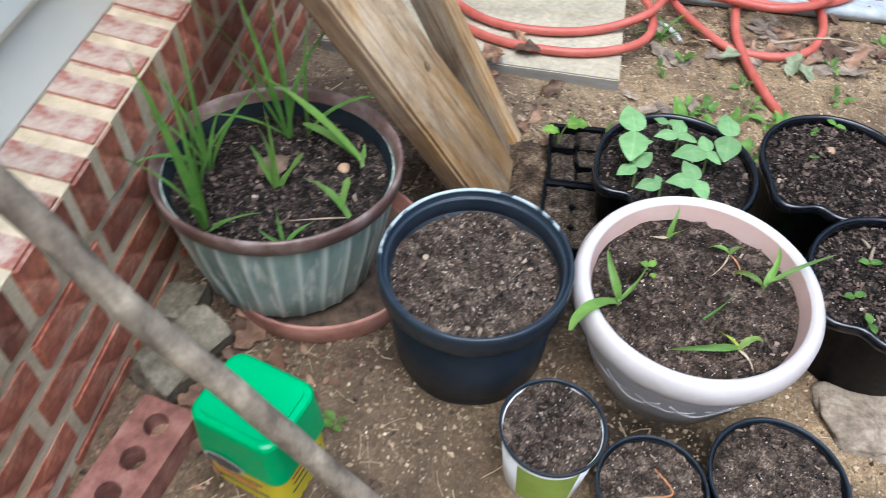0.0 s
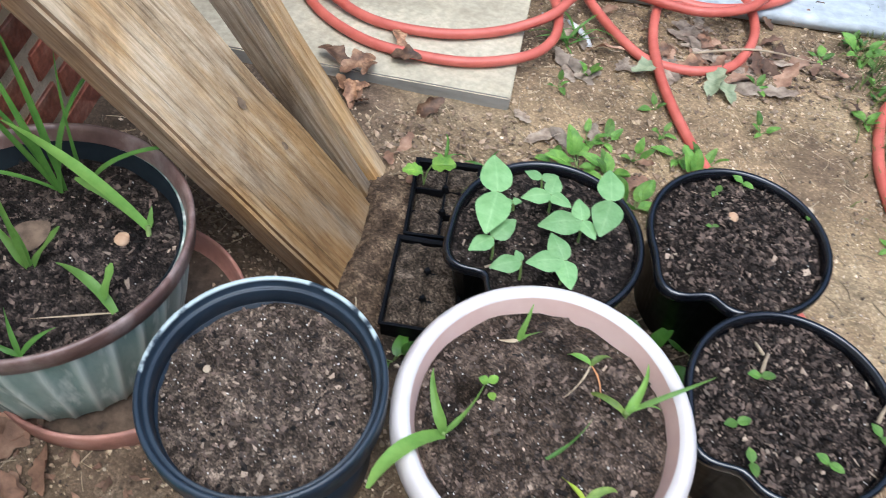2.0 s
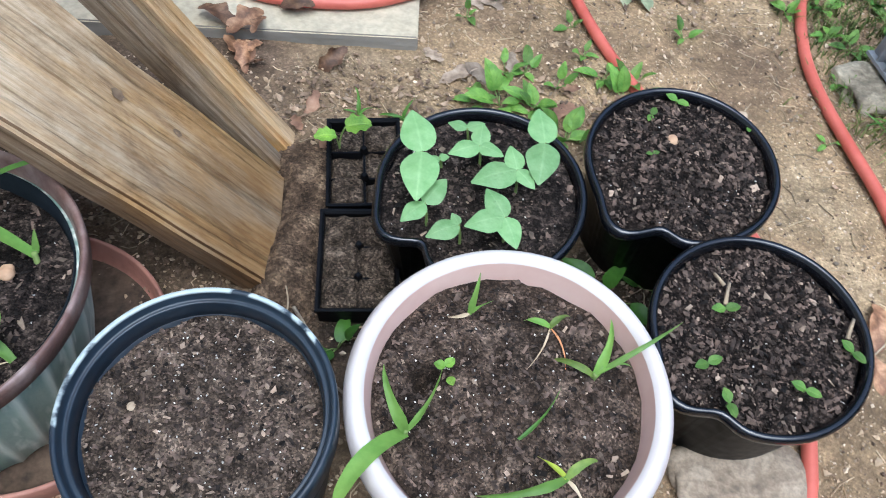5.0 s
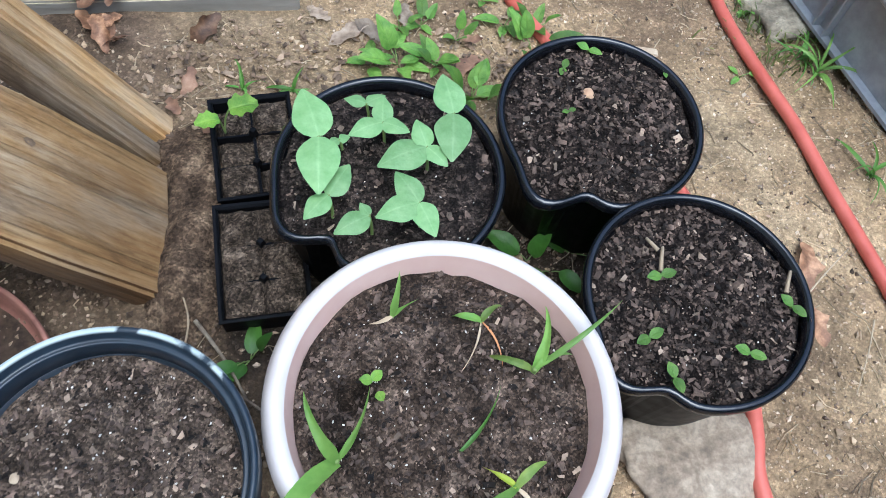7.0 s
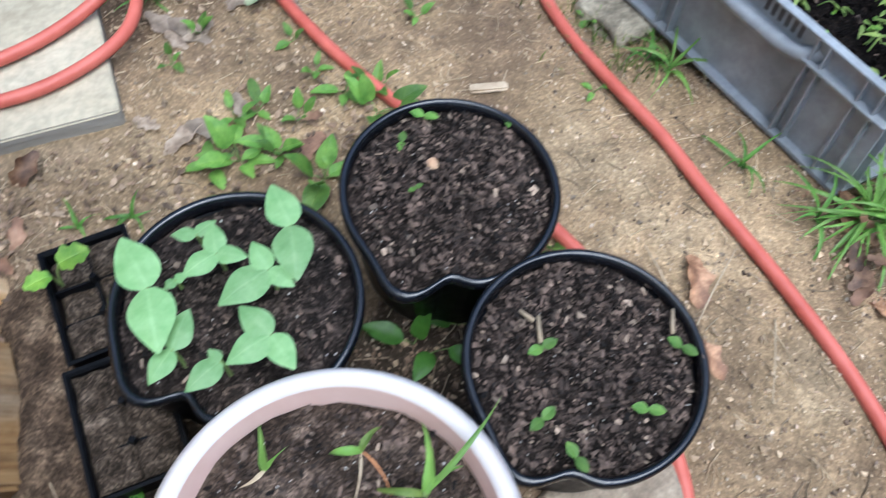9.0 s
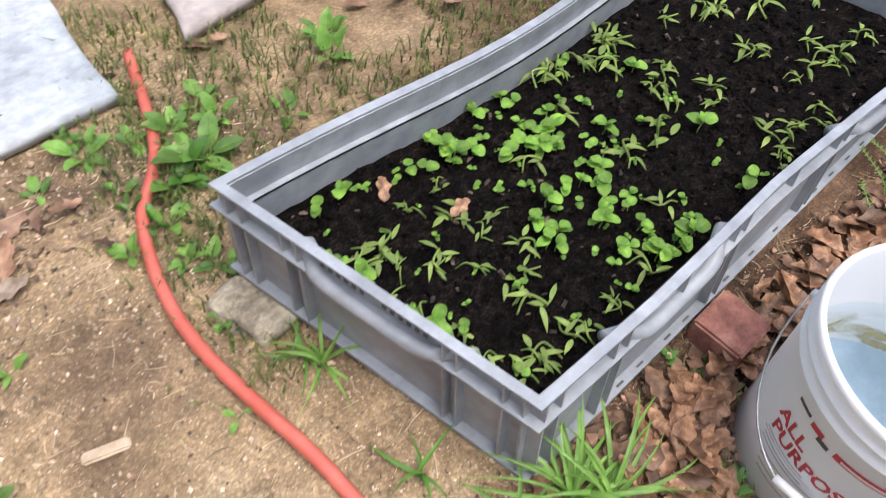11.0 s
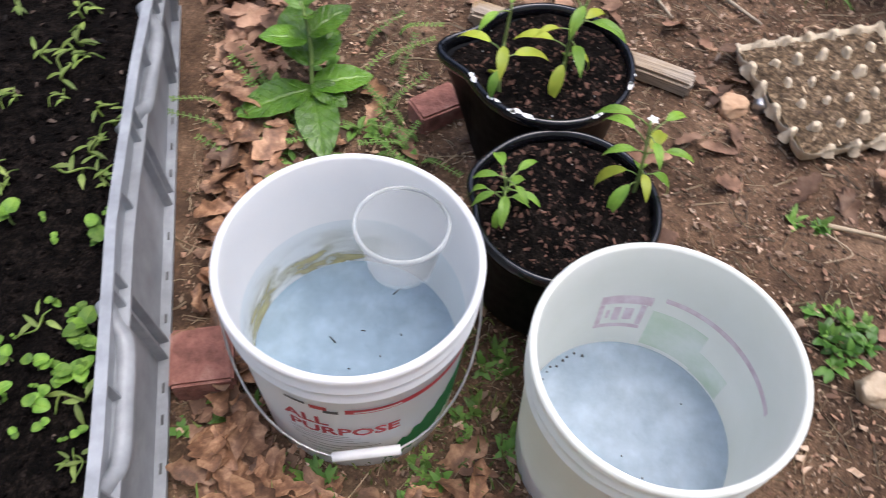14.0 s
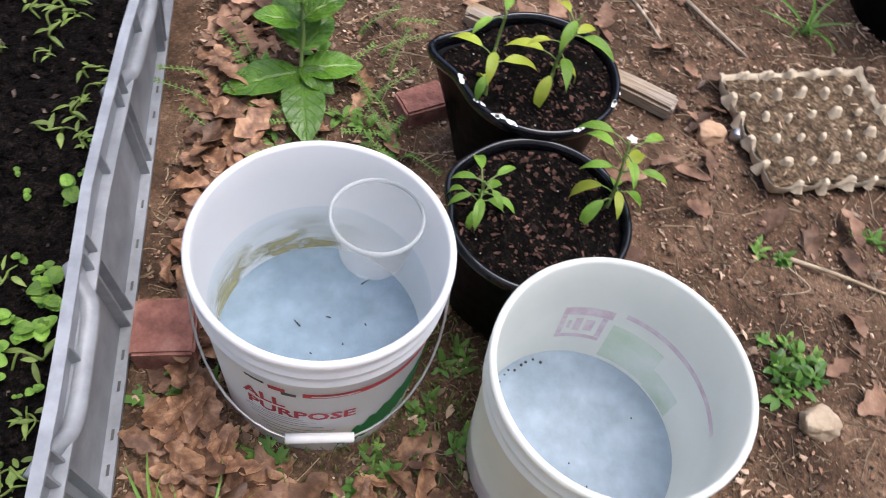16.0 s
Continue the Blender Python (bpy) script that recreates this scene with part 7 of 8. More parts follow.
for k in range(26):
    spots.append((r.uniform(1.72, 2.34), r.uniform(1.34, 1.76), "wilted", r.uniform(0.8, 1.4)))
for k in range(14):
    spots.append((r.uniform(1.28, 1.75), r.uniform(1.32, 1.70), "wilted", r.uniform(0.7, 1.1)))
for k in range(80):
    spots.append((r.uniform(1.26, 1.95), r.uniform(1.31, 1.71), "leafy", r.uniform(0.28, 0.6)))
first = {id(p): True for _, p in PROTO}
for x, y, kind, s in spots:
    # keep every plant clear of the crate's leaning walls
    y = min(1.70, max(1.325 + 0.03 * min(1, max(0, x - 1.3)), y))
    x = min(2.34 - 0.16 * (y - 1.3), max(1.36 - 0.24 * (y - 1.24), x))
    p = r.choice(LEAFY if kind == "leafy" else WILT)
    m = pose(x, y, crate_soil(x, y) - 0.003, r.uniform(-8, 8), r.uniform(-8, 8), r.uniform(0, 360)) @ Matrix.Scale(s, 4)
    if first.pop(id(p), None):
        p.matrix_basis = m
    else:
        copy_thing(p, m)
for _, p in PROTO:
    if id(p) in first:
        p.matrix_basis = pose(1.58, 1.60, crate_soil(0, 0) - 0.003)


# ---- weeds ----
def weed(x, y, n, L, W, seed, label, kind="oval", mat_="weed", group="weeds in the dirt", elev=(20, 55), name="weed", bend=30):
    r = random.Random(seed)
    bl = []
    for k in range(n):
        bl.append((r.uniform(-0.006, 0.006), r.uniform(-0.006, 0.006), 0.004, k * 360 / n + r.uniform(-25, 25), r.uniform(*elev), L * r.uniform(0.7, 1.2), W * r.uniform(0.75, 1.2), bend * r.uniform(0.6, 1.5), kind))
    return seedling(name, label, "weed", pose(x, y, land(x, y) - 0.002), bl, M[mat_], group)


def stalked_weed(x, y, n, L, seed, label, mat_="weed"):
    r = random.Random(seed)
    t = thing("weed", label, "weed", pose(x, y, land(x, y) - 0.002), "weeds in the dirt")
    for k in range(n):
        a = radians(k * 360 / n + r.uniform(-40, 40))
        p = L * r.uniform(0.12, 0.55)
        up = r.uniform(0.25, 0.85)
        q = Vector((math.cos(a) * p, math.sin(a) * p, 0.004 + p * up))
        part("stem", tube([(0, 0, 0), (q.x * 0.5, q.y * 0.5, q.z * 0.65), tuple(q)], 0.0011, 6, 0.0008), M["stem"], t)
        s = L * r.uniform(0.75, 1.25)
        kind = r.choice(("oval", "round", "seed", "ovate"))
        part("leaf", one_leaf(tuple(q), a + r.uniform(-0.5, 0.5), radians(r.uniform(8, 72)), s, s * r.uniform(0.44, 0.62), radians(r.uniform(15, 60)), 0.3, kind, 9, r.uniform(-0.3, 0.3), 0.07), M[mat_], t)


WL = "low broad-leaved green weed growing in the dirt"
for k, (x, y, n, L) in enumerate(((0.447, 1.64, 4, 0.055), (0.492, 1.63, 6, 0.062), (0.542, 1.718, 4, 0.045), (0.553, 1.621, 5, 0.040), (0.599, 1.552, 7, 0.066), (0.597, 1.678, 4, 0.04), (0.682, 1.70, 5, 0.045), (0.734, 1.690, 4, 0.05), (0.719, 1.645, 5, 0.07), (0.655, 1.758, 4, 0.035), (0.507, 1.716, 4, 0.04), (0.853, 1.814, 4, 0.03), (1.065, 1.561, 3, 0.03), (0.861, 1.322, 5, 0.05), (0.914, 1.236, 3, 0.035), (0.544, 1.629, 5, 0.05), (0.30, 0.86, 3, 0.035), (-0.07, 0.79, 4, 0.026), (0.642, 1.844, 3, 0.03), (1.02, 2.117, 4, 0.035), (0.86, 1.96, 4, 0.03), (0.50, 1.92, 5, 0.035), (0.44, 1.86, 4, 0.03), (1.127, 2.034, 5, 0.036), (1.078, 1.898, 5, 0.038), (1.131, 1.709, 6, 0.03), (1.18, 1.80, 6, 0.035), (1.16, 1.92, 5, 0.04))):
    stalked_weed(x, y, n, L * 0.8, 200 + k, WL)
for k, (x, y, n, L) in enumerate(((1.264, 2.016, 6, 0.07), (1.205, 1.993, 5, 0.05), (1.635, 2.169, 7, 0.05), (1.596, 2.094, 6, 0.05), (1.339, 2.086, 6, 0.05), (1.34, 2.15, 6, 0.05), (1.45, 2.02, 5, 0.04), (1.28, 1.88, 5, 0.05))):
    stalked_weed(x, y, n, L * 0.8, 260 + k, "patch of low green weeds beside the crate")
for k, (x, y) in enumerate(((1.659, 0.294), (1.703, 0.321), (1.527, 1.099), (1.516, 1.064), (1.54, 0.909), (1.591, 0.852), (1.539, 0.802), (1.632, 1.221), (1.609, 1.184), (1.686, 0.833), (1.881, 0.117), (1.855, 0.307), (1.53, 1.094), (1.36, 0.979), (1.49, 0.955), (1.995, 0.925), (1.963, 0.976), (2.055, 0.944))):
    for j in range(3):
        q = random.Random(900 + 3 * k + j)
        weed(x + q.uniform(-0.03, 0.03), y + q.uniform(-0.03, 0.03), 7, 0.024, 0.011, 300 + 3 * k + j, "small leafy green weed among fallen leaves", "ovate", "blade" if j == 1 else "weed", "weeds among the leaves", (0, 65))
for k, (x, y, n, L) in enumerate(((0.625, 1.252, 2, 0.052), (0.690, 1.258, 2, 0.055), (0.655, 1.232, 2, 0.040))):
    stalked_weed(x, y, n, L, 520 + k, "dark green weed growing between the black pots", "gap_leaf")
stalked_weed(0.236, 1.150, 4, 0.036, 531, "small dark weed between the seed tray and the pots", "gap_leaf")
q = random.Random(77)
for k in range(16):
    stalked_weed(q.uniform(1.10, 1.32), q.uniform(1.80, 2.22), 6, q.uniform(0.022, 0.042), 570 + k, "patch of low green weeds beside the crate", "gap_leaf" if k % 3 == 0 else "weed")
# grass tufts
for k, (x, y, n, L) in enumerate(((1.335, 1.190, 46, 0.17), (1.375, 1.160, 34, 0.16), (1.255, 1.215, 6, 0.10), (1.196, 1.55, 9, 0.10), (1.182, 1.585, 8, 0.08), (1.205, 1.335, 6, 0.09), (0.317, 1.585, 5, 0.048), (0.245, 1.60, 4, 0.05), (0.45, 2.02, 8, 0.10), (0.47, 2.05, 6, 0.12), (2.40, 0.10, 12, 0.12))):
    weed(x, y, n, L, 0.0078 if k < 4 else 0.0075, 400 + k, "tuft of arching green grass blades", "grass", "corn" if k in (0, 1, 3) else "blade", "grass tufts", (22, 78), "grass_tuft", 92)


for k, (x, y, n, L) in enumerate(((1.640, 0.315, 9, 0.024), (1.668, 0.342, 8, 0.022), (1.625, 0.345, 8, 0.020), (1.655, 0.285, 8, 0.022), (1.690, 0.300, 7, 0.018), (1.655, 0.325, 8, 0.024))):
    stalked_weed(x, y, n, L, 540 + k, "leafy green weed standing beside the pale stone", "gap_leaf" if k % 2 else "blade")
for k, (x, y) in enumerate(((2.03, 1.10), (2.06, 1.14), (2.10, 1.00), (2.00, 1.06), (2.20, 1.14), (2.24, 1.05), (1.93, 1.06), (2.15, 1.18), (2.08, 0.96))):
    stalked_weed(x, y, 6, 0.026, 550 + k, "small leafy green weed among fallen leaves", "blade" if k % 2 else "weed")
weed(1.37, 1.13, 9, 0.10, 0.004, 431, "dry straw tail hanging from the grass tuft", "grass", "straw", "grass tufts", (0, 16), "grass_tuft", 20)


# broad-leaved plant with glossy leaves
def build_broadleaf():
    t = thing("broadleaf_plant", "upright weed with large glossy veined green leaves", "plant", pose(2.153, 1.072, land(2.162, 1.08)))
    part("stem", tube(spline([(0, 0, -0.01), (0.004, 0.0, 0.05), (0.030, -0.004, 0.13), (0.062, 0.006, 0.18)], 6), 0.004, 8, 0.0025), M["stem"], t)
    for x, z, az, el, L, W in ((0.002, 0.05, 109, 2, 0.130, 0.066), (0.002, 0.05, 188, 0, 0.140, 0.062), (0.002, 0.055, 285, 4, 0.105, 0.058), (0.004, 0.06, 235, -5, 0.07, 0.04), (0.014, 0.09, 12, 18, 0.130, 0.072), (0.014, 0.09, 330, 12, 0.090, 0.052), (0.030, 0.13, 95, 20, 0.075, 0.045), (0.034, 0.135, 300, 22, 0.085, 0.050), (0.055, 0.17, 30, 35, 0.090, 0.052), (0.058, 0.175, 345, 40, 0.085, 0.046), (0.05, 0.16, 190, 45, 0.06, 0.034)):
        bm = bmesh.new()
        leaf(bm, (x, 0, z), radians(az), radians(el), L, W * 1.14, 0.30, 0.16, "oval", 18, 0.0, 0.0)
        for v in bm.verts:
            d = math.hypot(v.co.x - x, v.co.y)
            v.co.z += 0.0010 * math.sin(d * 260)
        part("leaf", bm, M["shrub"], t)


build_broadleaf()


# vetch sprays through the crate side
def vetch(x, y, seed, n=9, rise=0.10, az=110):
    r = random.Random(seed)
    t = thing("vetch_spray", "thin vetch stem with paired feathery leaflets", "weed", pose(x, y, land(x, y)), "vetch sprays")
    pts = spline([(0, 0, 0), (0.02 * math.cos(radians(az)), 0.02 * math.sin(radians(az)), rise * 0.6), (0.08 * math.cos(radians(az)), 0.08 * math.sin(radians(az)), rise)], 8)
    part("stem", tube(pts, 0.0011, 6, 0.0007), M["stem"], t)
    bm = bmesh.new()
    for k in range(2, len(pts)):
        for s in (-1, 1):
            leaf(bm, tuple(pts[k]), radians(az + s * 75), radians(20), 0.0075, 0.0034, 0.3, 0.2, "oval", 4)
    ob = part("frond", bm, M["weed"], t)
    ob["kind"] = "stuff"


for k, (x, y, az) in enumerate(((2.087, 1.206, 95), (2.146, 1.215, 120), (2.028, 1.183, 60), (2.009, 1.154, 330), (1.97, 1.125, 200), (2.052, 1.034, 180), (2.109, 1.152, 20), (2.296, 0.98, 300), (2.329, 0.919, 250), (2.257, 0.94, 280))):
    vetch(x, y, 500 + k, rise=0.09 if k < 2 else 0.045, az=az)
q = random.Random(61)
for k in range(24):
    vetch(q.uniform(1.93, 2.22), q.uniform(0.88, 1.16), 600 + k, rise=q.uniform(0.03, 0.06), az=q.uniform(0, 360))


# ---- fallen oak leaves ----
def oak_leaf(seed):
    """A dry leaf with rounded lobes, cupped and curled."""
    r = random.Random(seed)
    bm = bmesh.new()
    n = 20
    rows = []
    lobes, ph = r.choice((2.5, 3.0, 3.5)), r.uniform(0, 1)
    roll, bow, lean = r.uniform(0.2, 1.3), r.uniform(-1.2, 1.2), r.uniform(-0.5, 0.5)
    for k in range(n + 1):
        f = k / n
        env = 0.27 * math.sin(math.pi * min(1, f * 0.92 + 0.05)) ** 0.75
        row = []
        for s, p in ((1, 0.0), (-1, 0.5 * r.random())):
            lob = 0.62 + 0.50 * (1 - abs(((lobes * f + ph + p * 0.3) % 1) * 2 - 1)) ** 1.2
            w = max(0.02, env * lob * r.uniform(0.92, 1.08)) if 0 < k < n else 0.015
            side = []
            for q in (1.0, 0.66, 0.33):
                th = roll * q * w / 0.30 * (1.0 + lean * s)
                side.append((s * w * q * math.cos(th * 0.55), w * q * math.sin(th * 0.7) * 0.9))
            row.append(side)
        z = 0.30 * bow * (f - 0.5) ** 2 * 2 + 0.02 * math.sin(9 * f + seed)
        wav = 0.03 * math.sin(7 * f + seed * 1.7)
        pts = [(y, zz + wav * abs(y) / 0.3) for y, zz in row[0]] + [(0, 0)] + [(y, zz - wav * abs(y) / 0.3) for y, zz in row[1][::-1]]
        rows.append([bm.verts.new((f - 0.5, y, z + zz)) for y, zz in pts])
    for a, b in zip(rows, rows[1:]):
        for j in range(6):
            bm.faces.new((a[j], a[j + 1], b[j + 1], b[j]))
    return bm


OAK = [link(oak_leaf(k), "dry_leaf", M["dead"]) for k in range(12)]
r = random.Random(9)
zones = [(1.49, 1.15, 0.08, 0.04, 16), (1.52, 1.12, 0.15, 0.06, 30), (1.46, 1.08, 0.09, 0.08, 20), (1.50, 0.90, 0.06, 0.10, 12), (1.62, 1.185, 0.16, 0.045, 60), (1.85, 1.17, 0.16, 0.055, 90), (2.05, 1.20, 0.15, 0.05, 60), (2.30, 1.20, 0.15, 0.06, 44), (1.48, 0.95, 0.05, 0.08, 10), (1.45, 1.14, 0.05, 0.05, 24), (1.40, 1.00, 0.06, 0.08, 4), (0.0, 1.72, 0.10, 0.02, 7), (2.15, 1.02, 0.12, 0.07, 8), (2.42, 0.62, 0.10, 0.12, 14), (2.22, 0.36, 0.10, 0.05, 8), (1.78, 0.20, 0.14, 0.08, 9), (1.95, 0.45, 0.12, 0.10, 8), (1.45, 0.85, 0.06, 0.10, 6), (1.42, 0.70, 0.05, 0.10, 5), (1.30, 1.08, 0.06, 0.05, 3), (-0.25, 0.78, 0.08, 0.08, 26), (-0.25, 0.92, 0.05, 0.05, 12), (0.82, 2.03, 0.15, 0.09, 24), (0.60, 1.62, 0.05, 0.04, 2), (0.18, 1.56, 0.05, 0.05, 3), (2.6, 1.4, 0.12, 0.2, 14), (0.95, 2.2, 0.1, 0.1, 5), (2.5, 0.95, 0.1, 0.12, 10), (1.60, 2.2, 0.3, 0.12, 8)]
single, pile_v, pile_f = 0, [], []
for zx, zy, sx, sy, cnt in zones:
    for _ in range(cnt):
        x, y = zx + r.gauss(0, sx * 0.75), zy + r.gauss(0, sy * 0.75)
        if math.hypot(x - 1.683, y - 1.005) < 0.17 or math.hypot(x - 1.55, y - 0.67) < 0.17 or (1.28 < x < 2.42 and 1.235 < y < 1.80) or x < -0.41 or math.hypot(x - 1.82, y - 0.727) < 0.14 or math.hypot(x - 2.055, y - 0.748) < 0.15:
            continue
        s = r.uniform(0.038, 0.088)
        which, place = r.choice(OAK), pose(x, y, land(x, y) + 0.006 + r.uniform(0, 0.036 if 1.09 < y < 1.24 and x > 1.4 else 0.015), r.uniform(-30, 30), r.uniform(-30, 30), r.uniform(0, 360)) @ Matrix.Diagonal((s, s * r.uniform(0.7, 1.1), s * 0.8, 1))
        if single < 270 and (x < 2.2 or y < 1.0):
            single += 1
            ob = new("dry_leaf", which)
            ob.matrix_basis = place
            tagged(ob, "curled dry brown oak leaf on the ground", "leaf", "fallen leaves")
        else:
            o = len(pile_v)
            pile_v += [tuple(place @ v.co) for v in which.vertices]
            pile_f += [tuple(i + o for i in f.vertices) for f in which.polygons]
pile = bpy.data.meshes.new("leaf_pile")
pile.from_pydata(pile_v, [], pile_f)
pile.materials.append(M["dead_isl"])
pile.polygons.foreach_set("use_smooth", [True] * len(pile.polygons))
tagged(new("leaf_pile", pile), "drift of curled brown oak leaves along the crate", "leaf pile", kind="stuff")
for x, y, s, az, lbl in ((1.028, 1.19, 0.085, 70, "tan dry oak leaf lying on bare dirt"), (0.66, 2.035, 0.07, 30, "grey-green dead leaf caught on the hose"), (0.10, 1.885, 0.06, 120, "dry brown leaf resting on the board"), (0.72, 2.0, 0.09, 20, "dry brown oak leaf near the hose coil"), (0.037, 1.775, 0.08, 40, "torn brown leaf on the edge of the board"), (-0.01, 1.79, 0.09, 150, "brown leaf lying flat on the board"), (0.062, 1.765, 0.05, 250, "small torn brown leaf on the board"), (0.124, 1.825, 0.065, 0, "grey dead leaf caught against the hose on the board"), (0.905, 1.06, 0.06, 100, "orange-tan dry leaf on the pot edge"), (1.393, 1.664, 0.045, 60, "dry tan leaf among the crate seedlings"), (1.459, 1.571, 0.04, 10, "dry tan leaf on the compost")):
    ob = new("dry_leaf", OAK[2])
    z = crate_soil(0, 0) + 0.02 if 1.35 < x < 1.5 and y > 1.5 else (land(x, y) + (0.05 if y < 2 and x < 0.3 else 0.012))
    if lbl.startswith("orange"):
        z = 0.168
    ob.matrix_basis = pose(x, y, z, 8, -6, az) @ Matrix.Scale(s, 4)
    tagged(ob, lbl, "leaf")


GREEN_OAK = link(oak_leaf(21), "wilted_leaf", M["wilted_oak"])
GREY_OAK = [link(oak_leaf(k), "dry_leaf", M["grey_oak"]) for k in (31, 32, 33)]
for x, y, dz, s, az, tip in ((0.622, 1.950, 0.026, 0.085, 35, -14), (0.765, 1.945, 0.020, 0.085, 250, 12), (0.790, 1.925, 0.016, 0.070, 300, -10)):
    ob = new("wilted_leaf", GREEN_OAK)
    ob.matrix_basis = pose(x, y, land(x, y) + dz, tip, 10, az) @ Matrix.Scale(s, 4)
    tagged(ob, "wilted grey-green oak leaf lying on the red hose", "leaf", "leaves on the hose")
q = random.Random(71)
for k in range(30):
    x, y = (q.uniform(0.42, 0.62), q.uniform(1.90, 2.10)) if k < 8 else ((q.uniform(0.66, 1.0), q.uniform(1.92, 2.18)) if k < 26 else (q.uniform(0.30, 0.60), q.uniform(1.66, 1.80)))
    s = q.uniform(0.05, 0.10)
    ob = new("dry_leaf", GREY_OAK[k % 3])
    ob.matrix_basis = pose(x, y, land(x, y) + q.uniform(0.005, 0.011), q.uniform(-10, 10), q.uniform(-10, 10), q.uniform(0, 360)) @ Matrix.Diagonal((s, s * 0.9, s * 0.35, 1))
    tagged(ob, "flat grey-brown dead oak leaf by the hose", "leaf", "fallen leaves")


# ---- loose stuff: pebbles, straw, litter, thin grass ----
def scatter(name, label, cat, mat_, count, seed, region, maker, keep=None):
    bm_v, bm_f = [], []
    r = random.Random(seed)
    n = 0
    while n < count:
        x, y = region(r)
        n += 1
        if keep and not keep(x, y):
            continue
        vs, fs = maker(r, x, y)
        o = len(bm_v)
        bm_v += vs
        bm_f += [tuple(i + o for i in f) for f in fs]
    me = bpy.data.meshes.new(name)
    me.from_pydata(bm_v, [], bm_f)
    me.materials.append(M[mat_])
    me.update()
    return tagged(new(name, me), label, cat, kind="stuff")


def pebble_maker(lo, hi):
    def f(r, x, y):
        s = r.uniform(lo, hi) * (0.5 + r.random() ** 3)
        c = Vector((x, y, land(x, y) + s * 0.15))
        rot = Euler((r.uniform(0, 6), r.uniform(0, 6), r.uniform(0, 6))).to_matrix()
        p = [c + rot @ Vector(q) for q in ((s, 0, 0), (-s * 0.9, 0.1 * s, 0), (0, s * 0.8, 0), (0.1 * s, -s * 0.75, 0), (0, 0, s * 0.6), (0, 0, -s * 0.6))]
        return [tuple(q) for q in p], [(0, 2, 4), (2, 1, 4), (1, 3, 4), (3, 0, 4), (2, 0, 5), (1, 2, 5), (3, 1, 5), (0, 3, 5)]
    return f


def straw_maker(lo, hi, w, up=0.0012):
    def f(r, x, y):
        a, L = r.uniform(0, 6.3), r.uniform(lo, hi)
        d = Vector((math.cos(a), math.sin(a), 0)) * L / 2
        s = Vector((-math.sin(a), math.cos(a), 0)) * w * r.uniform(0.5, 1.3) / 2
        p0 = Vector((x, y, 0)) - d
        p1 = Vector((x, y, 0)) + d
        mid = Vector((x, y, 0)) + s * r.uniform(-6, 6)
        out = []
        for p in (p0, mid, p1):
            for q, e in ((p + s, 0.0), (p - s, 0.0), (p, w * 0.8)):
                out.append((q.x, q.y, land(q.x, q.y) + 0.001 + e + (r.uniform(0, up) if e else 0)))
        return out, [(0, 3, 5, 2), (2, 5, 4, 1), (3, 6, 8, 5), (5, 8, 7, 4)]
    return f


def grass_maker(lo, hi):
    def f(r, x, y):
        a, L = r.uniform(0, 6.3), r.uniform(lo, hi)
        t = r.uniform(0.2, 0.9)
        z = land(x, y)
        s = Vector((-math.sin(a), math.cos(a), 0)) * 0.0015
        b = Vector((x, y, z))
        m_ = b + Vector((math.cos(a) * L * t * 0.4, math.sin(a) * L * t * 0.4, L * 0.6))
        e = b + Vector((math.cos(a) * L * t, math.sin(a) * L * t, L * 0.8))
        return [tuple(b + s), tuple(b - s), tuple(m_ - s), tuple(m_ + s), tuple(e)], [(0, 1, 2, 3), (3, 2, 4)]
    return f


def flake_maker(lo, hi):
    def f(r, x, y):
        s = r.uniform(lo, hi)
        c = Vector((x, y, land(x, y) + 0.004))
        rot = Euler((r.uniform(-0.5, 0.5), r.uniform(-0.5, 0.5), r.uniform(0, 6.3))).to_matrix()
        u = [r.uniform(0.4, 1.3) for _ in range(6)]
        p = [c + rot @ Vector(q) for q in ((-s * u[0], 0, 0), (-s * 0.3, s * 0.5 * u[1], s * 0.3), (s * 0.5, s * 0.35 * u[2], 0), (s * u[3], 0, s * 0.35), (s * 0.3, -s * 0.5 * u[4], 0), (-s * 0.5, -s * 0.4 * u[5], s * 0.3))]
        return [tuple(q) for q in p], [(0, 1, 2, 3, 4, 5)]
    return f


ALL = lambda r: (r.uniform(-0.42, 2.7), r.uniform(-0.25, 2.6))
EAST = lambda r: (r.uniform(1.25, 2.7), r.uniform(-0.1, 1.27))
WEST = lambda r: (r.uniform(-0.40, 1.4), r.uniform(0.5, 2.3))
NORTH = lambda r: (r.uniform(1.1, 3.2), r.uniform(1.84, 3.0))
off_board = lambda x, y: not (-0.37 < x < 0.34 and 1.74 < y < 2.19)
scatter("gravel", "small tan pebbles and clods strewn over the dirt", "gravel", "pebble", 7000, 1, WEST, pebble_maker(0.0012, 0.0056), off_board)
scatter("dirt_crumbs", "tan dirt crumbs loose on the bare clay", "dirt", "crumb", 17000, 42, WEST, pebble_maker(0.0020, 0.0075), lambda x, y: off_board(x, y) and noise.noise(Vector((x * 2.6, y * 2.6, 7))) + 0.5 * noise.noise(Vector((x * 9, y * 9, 2))) > -0.05)
scatter("dirt_crumbs", "dark crumbs and bark scraps on the path", "dirt", "clod", 6000, 43, WEST, pebble_maker(0.0015, 0.0050), off_board)
scatter("bark_litter", "fine dark bark and leaf crumbs on the path", "bark", "litter_grey", 3200, 44, WEST, flake_maker(0.0012, 0.0048), lambda x, y: off_board(x, y) and noise.noise(Vector((x * 3.1, y * 3.1, 11))) > -0.12)
